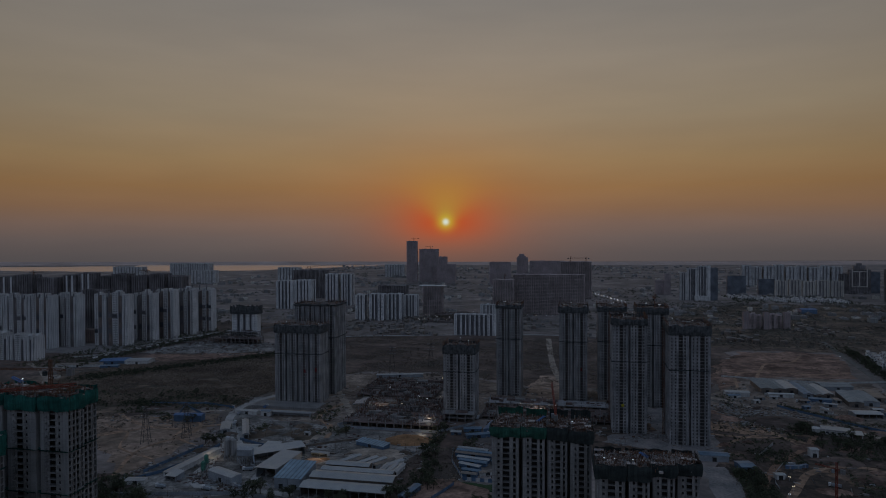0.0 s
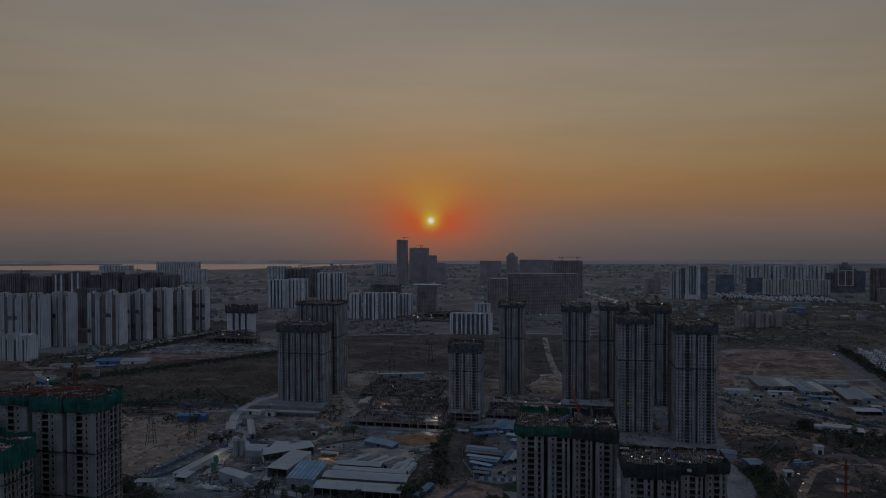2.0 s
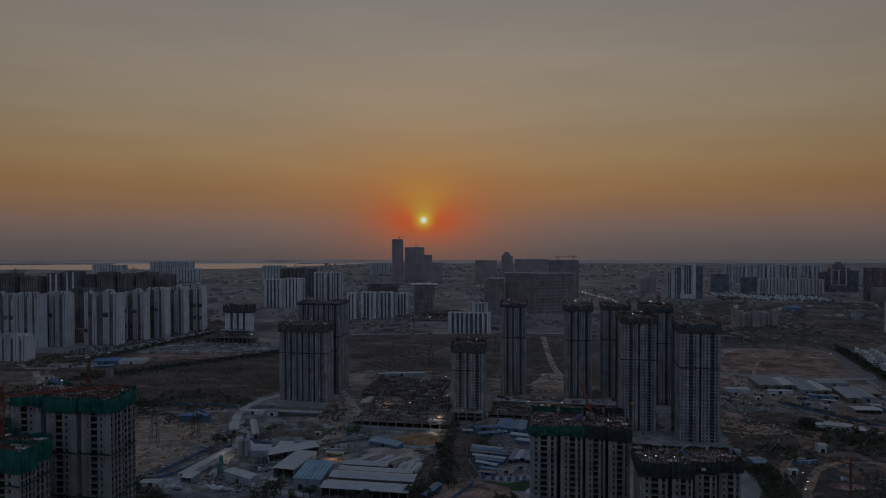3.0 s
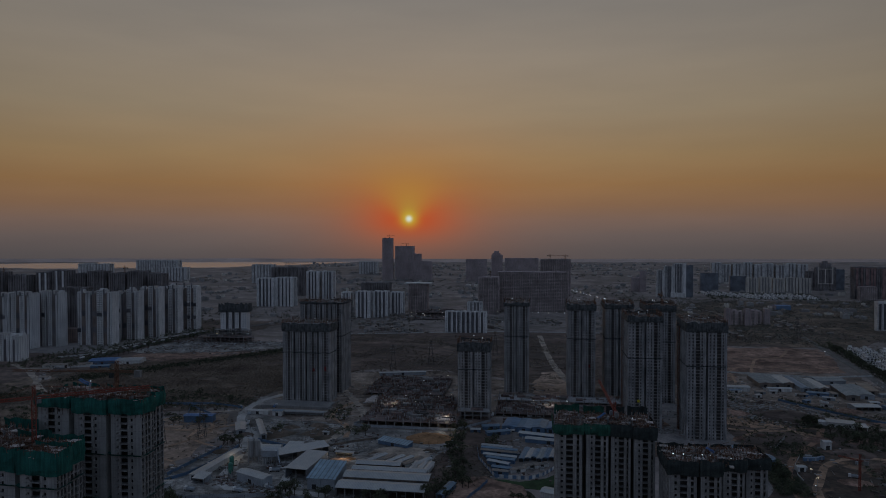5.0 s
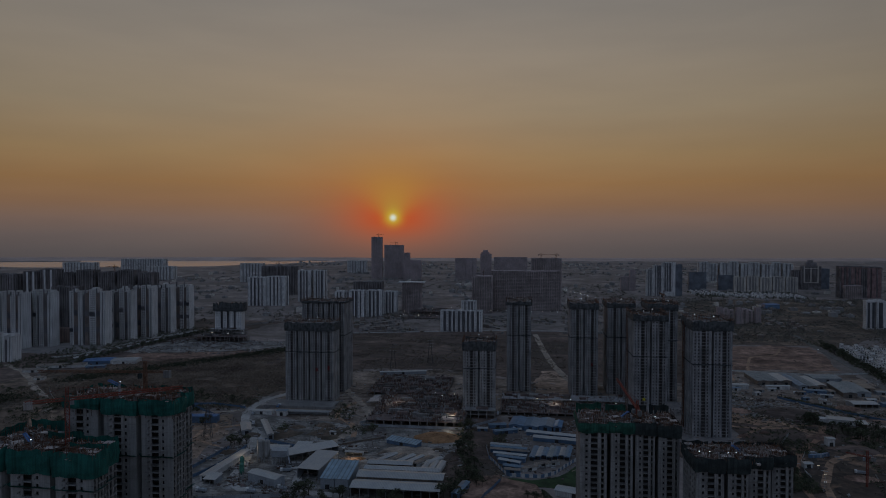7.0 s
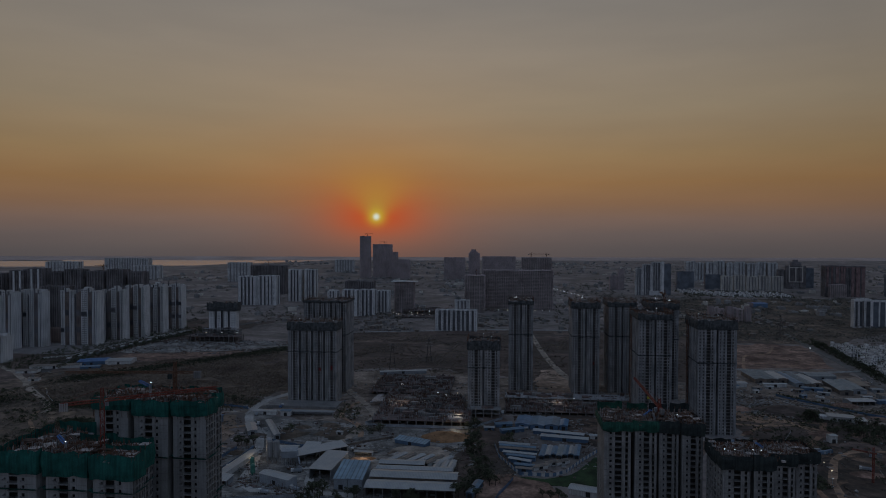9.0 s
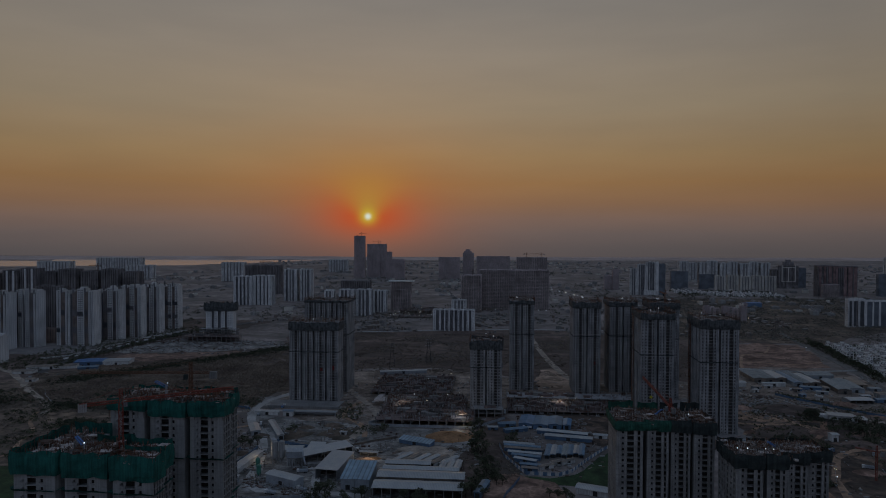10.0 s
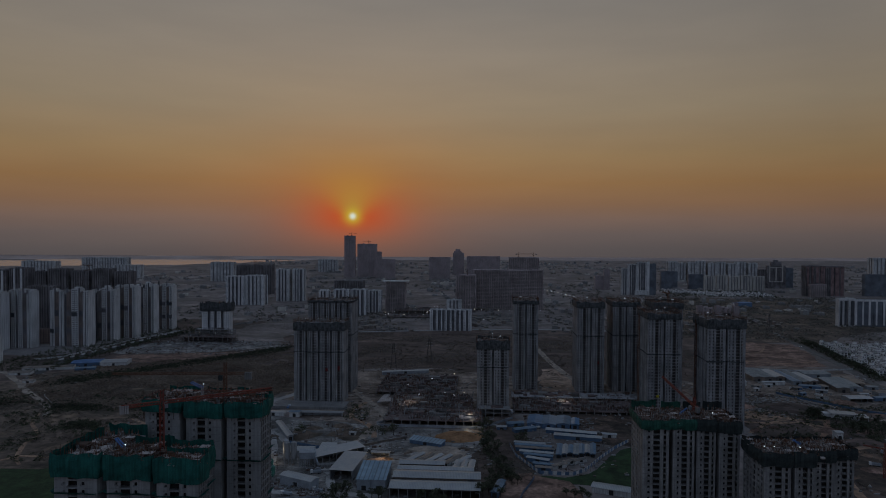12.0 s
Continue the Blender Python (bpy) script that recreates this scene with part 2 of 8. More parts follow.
MAT = {
    "concrete": surface("bare_concrete", (0.255, 0.253, 0.247), 0.9, var=0.16, scale=0.12, fine=1.2, streak=0.25),
    "concrete_warm": surface("weathered_concrete", (0.236, 0.232, 0.225), 0.9, var=0.28, scale=0.12, fine=1.2, streak=0.35),
    "concrete_dark": surface("damp_concrete", (0.2, 0.195, 0.19), 0.9, var=0.2, scale=0.1, fine=1.0, streak=0.35),
    "concrete_grey": surface("grey_blue_concrete", (0.295, 0.3, 0.31), 0.9, var=0.3, scale=0.1, fine=1.0, streak=0.45, tint=(0.29, 0.285, 0.285)),
    # Near-black: the shade inside openings is put into this colour.
    "interior": surface("interior_shade", (0.03, 0.029, 0.028), 0.95, var=0.3),
    # Indoor shade for distant towers, lifted to stand in for haze.
    "interior_far": surface("hazed_interior_shade", (0.075, 0.07, 0.068), 0.95, var=0.3, scale=0.2),
    "slab": surface("floor_slab", (0.2, 0.195, 0.19), 0.9, var=0.2, scale=0.2),
    "white": surface("white_paint", (0.6, 0.6, 0.595), 0.7, var=0.16, scale=0.06, fine=0.6, streak=0.3, spec=0.08),
    "cream": surface("cream_paint", (0.5, 0.47, 0.42), 0.7, var=0.16, scale=0.06, fine=0.6, streak=0.25, spec=0.08),
    "brown": surface("brown_paint", (0.3, 0.235, 0.215), 0.8, var=0.3, scale=0.08, streak=0.3, spec=0.08),
    "brown_dark": surface("dark_brown_paint", (0.2, 0.165, 0.15), 0.8, var=0.3, scale=0.08, streak=0.3, spec=0.08),
    "deck": surface("wet_deck", (0.12, 0.091, 0.085), 0.9, var=0.4, scale=0.15, fine=1.0),
    "roof_blue_grey": lined("bluish_roof_sheet", (0.1, 0.19, 0.3), 1.0, 0, 0.25, var=0.25),
    # Grey for slots and far walls: their shade, softened for haze, as colour.
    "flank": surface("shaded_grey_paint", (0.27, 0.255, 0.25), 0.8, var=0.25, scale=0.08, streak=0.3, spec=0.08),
    # Leaves of distant groves, paled to stand in for haze.
    "far_leaf": surface("far_hazed_leaves", (0.125, 0.118, 0.1), 0.95, var=0.35, scale=0.012, fine=0.2),
    "hills": surface("haze_glow_hills", (0.25, 0.21, 0.2), 0.95, var=0.25, scale=0.004, fine=0.03),
    # Frame colour lightened in place of haze on far unfinished blocks.
    "redframe": surface("mauve_grey_frame", (0.42, 0.36, 0.355), 0.85, var=0.35, scale=0.05, streak=0.3, spec=0.08),
    "umber": surface("grey_umber_paint", (0.19, 0.172, 0.168), 0.8, var=0.3, scale=0.08, streak=0.3, spec=0.08),
    "pale_grey": surface("weathered_pale_paint", (0.53, 0.53, 0.52), 0.75, var=0.22, scale=0.05, fine=0.5, streak=0.35, spec=0.08),
    "villa_white": surface("fresh_white_paint", (0.76, 0.755, 0.74), 0.7, var=0.12, scale=0.1, fine=0.6, streak=0.2, spec=0.1),
    "dark_pane": surface("dusty_dark_panes", (0.1, 0.105, 0.115), 0.6, var=0.3, scale=0.1, spec=0.15),
    # Far tower concrete with the mauve evening haze mixed into its colour.
    "mauve": surface("hazed_mauve_concrete", (0.34, 0.28, 0.282), 0.85, var=0.22, scale=0.03, streak=0.2, spec=0.08),
    # Window glass of far blocks, paled as haze would pale it.
    "far_pane": surface("hazed_far_panes", (0.2, 0.205, 0.22), 0.7, var=0.3, scale=0.1, spec=0.1),
    # The shadow of slots and recesses, put into the colour.
    "recess": surface("recess_shade_colour", (0.16, 0.155, 0.165), 0.85, var=0.25, scale=0.08, streak=0.3, spec=0.08),
    "red_panel": surface("dull_red_infill", (0.225, 0.155, 0.15), 0.85, var=0.35, scale=0.08, streak=0.3, spec=0.08),
    "darkframe": surface("dark_frame", (0.2, 0.186, 0.188), 0.85, var=0.35, scale=0.05, streak=0.35, spec=0.08),
    "glass": surface("window_glass", (0.05, 0.054, 0.062), 0.3, var=0.4, scale=0.15, fine=0.5, spec=0.4),
    "blueglass": surface("blue_curtain_glass", (0.125, 0.138, 0.158), 0.6, 0.0, var=0.3, scale=0.06, spec=0.06),
    "net_green": surface("green_debris_net", (0.009, 0.088, 0.073), 0.9, var=0.3, scale=0.25, fine=3.0, bump=0.6, streak=0.45, tint=(0.013, 0.1, 0.082)),
    "net_grey": surface("dusty_grey_net", (0.075, 0.08, 0.082), 0.95, var=0.5, scale=0.35, fine=2.5, bump=0.6, streak=0.45),
    "net_dark": surface("dark_debris_net", (0.03, 0.038, 0.037), 0.95, var=0.4, scale=0.3, fine=2.5, bump=0.6, streak=0.4),
    "net_olive": surface("faded_green_net", (0.02, 0.078, 0.056), 0.95, var=0.45, scale=0.3, fine=2.5, bump=0.6, streak=0.4),
    "timber": surface("formwork_timber", (0.085, 0.055, 0.043), 0.9, var=0.5, scale=0.6, fine=3),
    "plywood": surface("pale_plywood", (0.3, 0.26, 0.22), 0.85, var=0.4, scale=0.5, fine=3),
    "plywood_pale": surface("new_plywood", (0.37, 0.325, 0.3), 0.85, var=0.3, scale=0.5, fine=3),
    "rust": surface("rusty_rebar", (0.13, 0.065, 0.04), 0.85, var=0.4, scale=1.0),
    "crane_red": surface("red_crane_paint", (0.17, 0.034, 0.021), 0.6, var=0.25, scale=0.5),
    "crane_blue": surface("blue_boom_paint", (0.08, 0.16, 0.34), 0.5, var=0.25, scale=0.5),
    "crane_grey": surface("counterweight_concrete", (0.27, 0.25, 0.24), 0.8, var=0.2),
    "steel": surface("galvanised_steel", (0.3, 0.31, 0.32), 0.5, 0.6, var=0.2, scale=0.3),
    "roof_white": lined("pale_roof_sheet", (0.36, 0.38, 0.395), 1.1, 0, 0.22, var=0.18, rust=(0.33, 0.33, 0.32)),
    "roof_white_y": lined("pale_roof_sheet_crosswise", (0.37, 0.39, 0.40), 1.1, 1, 0.2, var=0.2, rust=(0.32, 0.31, 0.3)),
    "roof_green_grey": lined("dull_green_grey_roof_sheet", (0.27, 0.305, 0.31), 1.1, 1, 0.4, rough=0.8, metal=0.0, var=0.35, rust=(0.21, 0.21, 0.2)),
    "roof_blue": lined("blue_roof_sheet", (0.055, 0.14, 0.30), 1.0, 0, 0.3, var=0.25),
    "roof_steel": lined("blue_grey_roof_sheet", (0.13, 0.2, 0.27), 1.0, 0, 0.25, var=0.2),
    "roof_pale_blue": lined("pale_blue_roof_sheet", (0.2, 0.3, 0.38), 3.3, 0, 0.45, var=0.2),
    "roof_rusty": lined("weathered_roof_sheet", (0.17, 0.17, 0.17), 1.0, 0, 0.3, var=0.4, rust=(0.19, 0.15, 0.12)),
    "wall_sheet": lined("pale_wall_sheet", (0.3, 0.33, 0.36), 0.8, 0, 0.3),
    "wall_blue": lined("blue_wall_sheet", (0.10, 0.17, 0.27), 0.8, 0, 0.3),
    "wall_white": surface("whitewashed_wall", (0.5, 0.5, 0.49), 0.8, var=0.2, scale=0.2, streak=0.3),
    "dirt": surface("pale_dirt", (0.175, 0.128, 0.1), 0.95, var=0.6, scale=0.03, fine=0.45, tint=(0.18, 0.145, 0.12)),
    "yard": surface("dusty_yard", (0.155, 0.145, 0.133), 0.95, var=0.65, scale=0.035, fine=0.45, tint=(0.18, 0.17, 0.158)),
    "works_floor": surface("cement_dusted_ground", (0.24, 0.235, 0.235), 0.95, var=0.5, scale=0.06, fine=0.5, tint=(0.17, 0.15, 0.14)),
    "earth": surface("red_earth", (0.165, 0.092, 0.068), 0.95, var=0.65, scale=0.025, fine=0.4, tint=(0.18, 0.115, 0.088)),
    "orange_earth": surface("orange_earth", (0.22, 0.12, 0.06), 0.95, var=0.4, scale=0.08, fine=0.5),
    "path_brown": surface("trodden_brown_earth", (0.27, 0.175, 0.118), 0.95, var=0.35, scale=0.05, fine=0.5),
    "orange_path": surface("trodden_orange_earth", (0.2, 0.118, 0.08), 0.95, var=0.35, scale=0.05, fine=0.5),
    "dust_road": surface("cement_dust_road", (0.31, 0.3, 0.285), 0.95, var=0.3, scale=0.06, fine=0.5),
    "track": surface("dirt_track", (0.27, 0.225, 0.185), 0.95, var=0.35, scale=0.05, fine=0.5),
    "asphalt": surface("asphalt", (0.055, 0.055, 0.056), 0.85, var=0.25, scale=0.05, fine=0.8),
    "kerb": surface("road_edge", (0.25, 0.25, 0.25), 0.9),
    "kerb_dark": surface("dusty_asphalt", (0.115, 0.108, 0.1), 0.9, var=0.25, scale=0.05, fine=0.6),
    "lawn": surface("grass_lawn", (0.022, 0.043, 0.016), 0.95, var=0.4, scale=0.06, fine=0.8),
    "leaf": surface("dusty_leaves", (0.052, 0.062, 0.036), 0.9, var=0.5, scale=0.15, fine=1.5, tint=(0.064, 0.07, 0.042), rand=0.3),
    "shrub": surface("dry_scrub_leaves", (0.155, 0.122, 0.1), 0.95, var=0.4, scale=0.02, fine=0.4, tint=(0.16, 0.132, 0.105)),
    "brush_leaf": surface("brown_brush_twigs", (0.19, 0.142, 0.112), 0.95, var=0.35, scale=0.02, fine=0.4, tint=(0.195, 0.155, 0.12)),
    "bark": surface("bark", (0.06, 0.048, 0.038), 0.95, var=0.3, scale=1.0),
    "yellow": surface("yellow_sign_sheet", (0.42, 0.36, 0.03), 0.6, var=0.1),
    "red": surface("red_sign_sheet", (0.16, 0.03, 0.028), 0.7, var=0.2),
    "tank": surface("green_tank_paint", (0.05, 0.16, 0.12), 0.5, var=0.25),
    "tyre": surface("tyre_rubber", (0.02, 0.02, 0.02), 0.9),
    "cold_lamp": glowing("cold_floodlight", (0.85, 0.92, 1.0), 1.8),
    "warm_lamp": glowing("warm_lamp", (1.0, 0.8, 0.5), 2.2),
}


def open_ground(name, base, tint, bare, low, high, hollow=0.4):
    """Dry land: brush and tufts at a fine scale, bare clearings at a middle one."""
    m = surface(name, base, 0.95, var=0.45, scale=0.008, fine=0.09, tint=tint)
    t = m.node_tree
    p = t.nodes["Principled BSDF"]
    geo = t.nodes.new("ShaderNodeNewGeometry").outputs["Position"]
    col = p.inputs["Base Color"].links[0].from_socket
    n = node(t, "ShaderNodeTexNoise")
    n.inputs["Scale"].default_value, n.inputs["Detail"].default_value, n.inputs["Roughness"].default_value = 0.02, 8, 0.68
    t.links.new(geo, n.inputs["Vector"])
    col = mixc(t, ramp(t, n.outputs[0], [(low, (0, 0, 0)), (high, (0.75, 0.75, 0.75))]), col, (*bare, 1))
    v = node(t, "ShaderNodeTexVoronoi")
    v.inputs["Scale"].default_value = 0.16
    t.links.new(geo, v.inputs["Vector"])
    col = mixc(t, 1.0, col, ramp(t, v.outputs["Distance"], [(0.1, (0.82, 0.83, 0.81)), (0.6, (1.06, 1.06, 1.06))]), "MULTIPLY")
    # brush-filled hollows, drawn out and ragged
    mp = t.nodes.new("ShaderNodeMapping")
    mp.inputs["Scale"].default_value = (0.009, 0.015, 0.01)
    t.links.new(geo, mp.inputs[0])
    h = node(t, "ShaderNodeTexNoise")
    h.inputs["Scale"].default_value, h.inputs["Detail"].default_value, h.inputs["Roughness"].default_value, h.inputs["Distortion"].default_value = 1.0, 9, 0.62, 0.6
    t.links.new(mp.outputs[0], h.inputs["Vector"])
    col = mixc(t, 1.0, col, ramp(t, h.outputs[0], [(0.36, (1 - hollow, 1 - hollow * 0.97, 1 - hollow)), (0.5, (1.0, 1.0, 1.0)), (0.66, (1 + hollow * 0.45,) * 3)]), "MULTIPLY")
    t.links.new(col, p.inputs["Base Color"])
    return m


def overgrown(m, colour, size, low, high):
    """Lays a second cover (brush, mud or dust) over a ground surface in ragged patches of about the given size."""
    t = m.node_tree
    p = t.nodes["Principled BSDF"]
    geo = t.nodes.new("ShaderNodeNewGeometry").outputs["Position"]
    col = p.inputs["Base Color"].links[0].from_socket
    mp = t.nodes.new("ShaderNodeMapping")
    mp.inputs["Location"].default_value, mp.inputs["Scale"].default_value = (size, size * 3, 0), (0.8 / size, 1.2 / size, 1 / size)
    t.links.new(geo, mp.inputs[0])
    n = node(t, "ShaderNodeTexNoise")
    n.inputs["Scale"].default_value, n.inputs["Detail"].default_value, n.inputs["Roughness"].default_value, n.inputs["Distortion"].default_value = 1.0, 8, 0.64, 0.9
    t.links.new(mp.outputs[0], n.inputs["Vector"])
    t.links.new(mixc(t, ramp(t, n.outputs[0], [(low, (0, 0, 0)), (high, (0.9, 0.9, 0.9))]), col, (*colour, 1)), p.inputs["Base Color"])


def gritted(m, size, low, high):
    """Breaks a ground surface up into clods, tufts and wheel-worn spots of about the given size."""
    t = m.node_tree
    p = t.nodes["Principled BSDF"]
    geo = t.nodes.new("ShaderNodeNewGeometry").outputs["Position"]
    col = p.inputs["Base Color"].links[0].from_socket
    n = node(t, "ShaderNodeTexNoise")
    n.inputs["Scale"].default_value, n.inputs["Detail"].default_value, n.inputs["Roughness"].default_value, n.inputs["Distortion"].default_value = 1 / size, 7, 0.68, 0.4
    t.links.new(geo, n.inputs["Vector"])
    col = mixc(t, 1.0, col, ramp(t, n.outputs[0], [(0.36, (low,) * 3), (0.5, (1.0,) * 3), (0.64, (high,) * 3)]), "MULTIPLY")
    t.links.new(col, p.inputs["Base Color"])


def water_material():
    m = bpy.data.materials.new("lake_water")
    m.use_nodes = True
    p = m.node_tree.nodes["Principled BSDF"]
    # the pale grey base stands in for haze over the water
    p.inputs["Base Color"].default_value, p.inputs["Roughness"].default_value = (0.44, 0.41, 0.4, 1), 0.16
    p.inputs["IOR"].default_value, p.inputs["Specular IOR Level"].default_value = 1.33, 0.3
    return m


# The open plain is kept paler than near land in place of haze.
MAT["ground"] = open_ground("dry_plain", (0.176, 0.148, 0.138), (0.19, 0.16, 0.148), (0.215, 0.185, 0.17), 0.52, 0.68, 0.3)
MAT["scrubland"] = open_ground("dark_scrubland", (0.102, 0.071, 0.06), (0.108, 0.078, 0.066), (0.14, 0.1, 0.08), 0.55, 0.7, 0.42)
MAT["brushland"] = open_ground("green_brown_brushland", (0.1, 0.073, 0.057), (0.11, 0.082, 0.063), (0.16, 0.115, 0.087), 0.5, 0.66, 0.35)
MAT["field"] = open_ground("worn_brown_field", (0.25, 0.175, 0.13), (0.27, 0.195, 0.15), (0.32, 0.24, 0.19), 0.5, 0.64, 0.35)
MAT["slope"] = open_ground("churned_slope", (0.088, 0.06, 0.048), (0.1, 0.07, 0.056), (0.165, 0.112, 0.085), 0.5, 0.66, 0.45)
for key, colour, size, low, high in (("field", (0.14, 0.105, 0.08), 22, 0.55, 0.62), ("brushland", (0.055, 0.046, 0.034), 38, 0.49, 0.57), ("brushland", (0.2, 0.142, 0.1), 50, 0.55, 0.64), ("slope", (0.04, 0.032, 0.026), 30, 0.45, 0.53), ("slope", (0.21, 0.13, 0.085), 24, 0.57, 0.66),
                                     ("scrubland", (0.062, 0.05, 0.042), 60, 0.47, 0.6), ("dirt", (0.085, 0.064, 0.052), 34, 0.52, 0.62), ("dirt", (0.24, 0.2, 0.17), 45, 0.57, 0.66), ("yard", (0.085, 0.078, 0.074), 26, 0.5, 0.6), ("yard", (0.25, 0.25, 0.25), 40, 0.55, 0.66),
                                     ("earth", (0.09, 0.06, 0.048), 36, 0.52, 0.63), ("earth", (0.2, 0.122, 0.092), 30, 0.56, 0.66), ("path_brown", (0.11, 0.082, 0.065), 14, 0.55, 0.65), ("track", (0.16, 0.14, 0.12), 16, 0.53, 0.65), ("ground", (0.125, 0.108, 0.096), 130, 0.5, 0.6)):
    overgrown(MAT[key], colour, size, low, high)
for key, size, low, high in (("field", 7, 0.72, 1.25), ("ground", 30, 0.78, 1.16), ("scrubland", 16, 0.68, 1.26), ("brushland", 14, 0.55, 1.4), ("slope", 9, 0.55, 1.45), ("dirt", 10, 0.6, 1.35), ("yard", 9, 0.6, 1.35), ("earth", 10, 0.62, 1.38),
                             ("path_brown", 6, 0.72, 1.25), ("orange_path", 6, 0.72, 1.25), ("track", 6, 0.74, 1.22), ("lawn", 8, 0.6, 1.4), ("kerb_dark", 6, 0.75, 1.2)):
    gritted(MAT[key], size, low, high)
MAT["water"] = water_material()


# ---------------------------------------------------------------- mesh helpers
class Shape:
    """Collects quads and polygons with material slots, then makes one mesh."""

    def __init__(self):
        self.v, self.f, self.m = [], [], []

    def poly(self, pts, mat=0):
        n = len(self.v)
        self.v.extend(pts)
        self.f.append(tuple(range(n, n + len(pts))))
        self.m.append(mat)

    def box(self, x0, y0, z0, x1, y1, z1, mat=0, bottom=True):
        n = len(self.v)
        self.v.extend([(x0, y0, z0), (x1, y0, z0), (x1, y1, z0), (x0, y1, z0), (x0, y0, z1), (x1, y0, z1), (x1, y1, z1), (x0, y1, z1)])
        fs = [(0, 1, 5, 4), (1, 2, 6, 5), (2, 3, 7, 6), (3, 0, 4, 7), (4, 5, 6, 7)] + ([(3, 2, 1, 0)] if bottom else [])
        self.f.extend(tuple(n + k for k in f) for f in fs)
        self.m.extend([mat] * len(fs))

    def bar(self, a, b, r, mat=0):
        """A square bar from a to b."""
        a, b = Vector(a), Vector(b)
        d = (b - a).normalized()
        u = d.cross(Vector((0, 0, 1)) if abs(d.z) < 0.9 else Vector((1, 0, 0))).normalized() * r
        w = d.cross(u).normalized() * r
        n = len(self.v)
        for q in (a, b):
            self.v.extend([tuple(q + u + w), tuple(q - u + w), tuple(q - u - w), tuple(q + u - w)])
        fs = [(0, 1, 5, 4), (1, 2, 6, 5), (2, 3, 7, 6), (3, 0, 4, 7), (4, 5, 6, 7), (3, 2, 1, 0)]
        self.f.extend(tuple(n + k for k in f) for f in fs)
        self.m.extend([mat] * 6)

    def tube(self, x, y, z0, z1, r0, r1, sides=14, mat=0, cap=True):
        ring = [(math.cos(2 * math.pi * k / sides), math.sin(2 * math.pi * k / sides)) for k in range(sides)]
        for k in range(sides):
            (a, b), (c, d) = ring[k], ring[(k + 1) % sides]
            self.poly([(x + a * r0, y + b * r0, z0), (x + c * r0, y + d * r0, z0), (x + c * r1, y + d * r1, z1), (x + a * r1, y + b * r1, z1)], mat)
        if cap:
            self.poly([(x + a * r1, y + b * r1, z1) for a, b in ring], mat)

    def mesh(self, name, mats):
        me = bpy.data.meshes.new(name)
        me.from_pydata(self.v, [], self.f)
        for m in mats:
            me.materials.append(MAT[m])
        me.polygons.foreach_set("material_index", self.m)
        me.update()
        return me


def part(name, shape, mats, parent, label=""):
    mats = [mats] if isinstance(mats, str) else mats
    ob = new(name, shape.mesh(name, mats) if isinstance(shape, Shape) else shape)
    ob.parent = parent
    return tagged(ob, label)


def thing(name, x, y, z=0.0, turn=0.0, label="", category="", group="", kind=""):
    ob = new(name)
    ob.matrix_basis = pose(x, y, z, 0, 0, turn)
    return tagged(ob, label, category, group, kind)


def lone(name, shape, mats, label="", category="", kind="", group=""):
    ob = new(name, shape.mesh(name, [mats] if isinstance(mats, str) else mats))
    return tagged(ob, label, category, group, kind)


# ---------------------------------------------------------------- facades
def facade(s, p, q, z0, floors, fh, cols, thick=0.35, mat=0, mat_rev=0, stop=None):
    """A wall from p to q (outside on its right) with a hole in every floor for each column (a, b, sill, head), in metres along the wall."""
    (px, py), (qx, qy) = p, q
    length = math.hypot(qx - px, qy - py)
    ux, uy = (qx - px) / length, (qy - py) / length
    nx, ny = uy, -ux
    top = z0 + floors * fh

    def at(a, z, k=0.0):
        return (px + ux * a - nx * k, py + uy * a - ny * k, z)

    edge = 0.0
    for a, b, sill, head in sorted(cols):
        a, b = max(a, 0.05), min(b, length - 0.05)
        if b - a < 0.2 or a < edge:
            continue
        s.poly([at(edge, z0), at(a, z0), at(a, top), at(edge, top)], mat)
        low = z0
        for f in range(floors if stop is None else min(floors, stop)):
            c, d = z0 + f * fh + sill, z0 + f * fh + head
            s.poly([at(a, low), at(b, low), at(b, c), at(a, c)], mat)
            s.poly([at(a, c), at(b, c), at(b, c, thick), at(a, c, thick)], mat_rev)
            s.poly([at(a, d, thick), at(b, d, thick), at(b, d), at(a, d)], mat_rev)
            s.poly([at(a, c), at(a, c, thick), at(a, d, thick), at(a, d)], mat_rev)
            s.poly([at(b, c, thick), at(b, c), at(b, d), at(b, d, thick)], mat_rev)
            low = d
        s.poly([at(a, low), at(b, low), at(b, top), at(a, top)], mat)
        edge = b
    s.poly([at(edge, z0), at(length, z0), at(length, top), at(edge, top)], mat)


def inset_ring(outline, k):
    """The outline moved inwards by k, corner by corner."""
    out, n = [], len(outline)
    for i in range(n):
        a, b, c = (Vector(outline[j % n]) for j in (i - 1, i, i + 1))
        d, e = (b - a).normalized(), (c - b).normalized()
        p, q = Vector((-d.y, d.x)), Vector((-e.y, e.x))
        m = p + q
        out.append(tuple(b + m * (k / max(0.25, 1 + p.dot(q)))))
    return out


def notched(x0, x1, y, slots, depth, back):
    """Points of one long side from (x0, y) to (x1, y) with slots (a, b) cut into it towards the back (+1 or -1 in y)."""
    pts = [(x0, y)]
    for a, b in slots:
        pts += [(a, y), (a, y + depth * back), (b, y + depth * back), (b, y)]
    return pts + [(x1, y)]


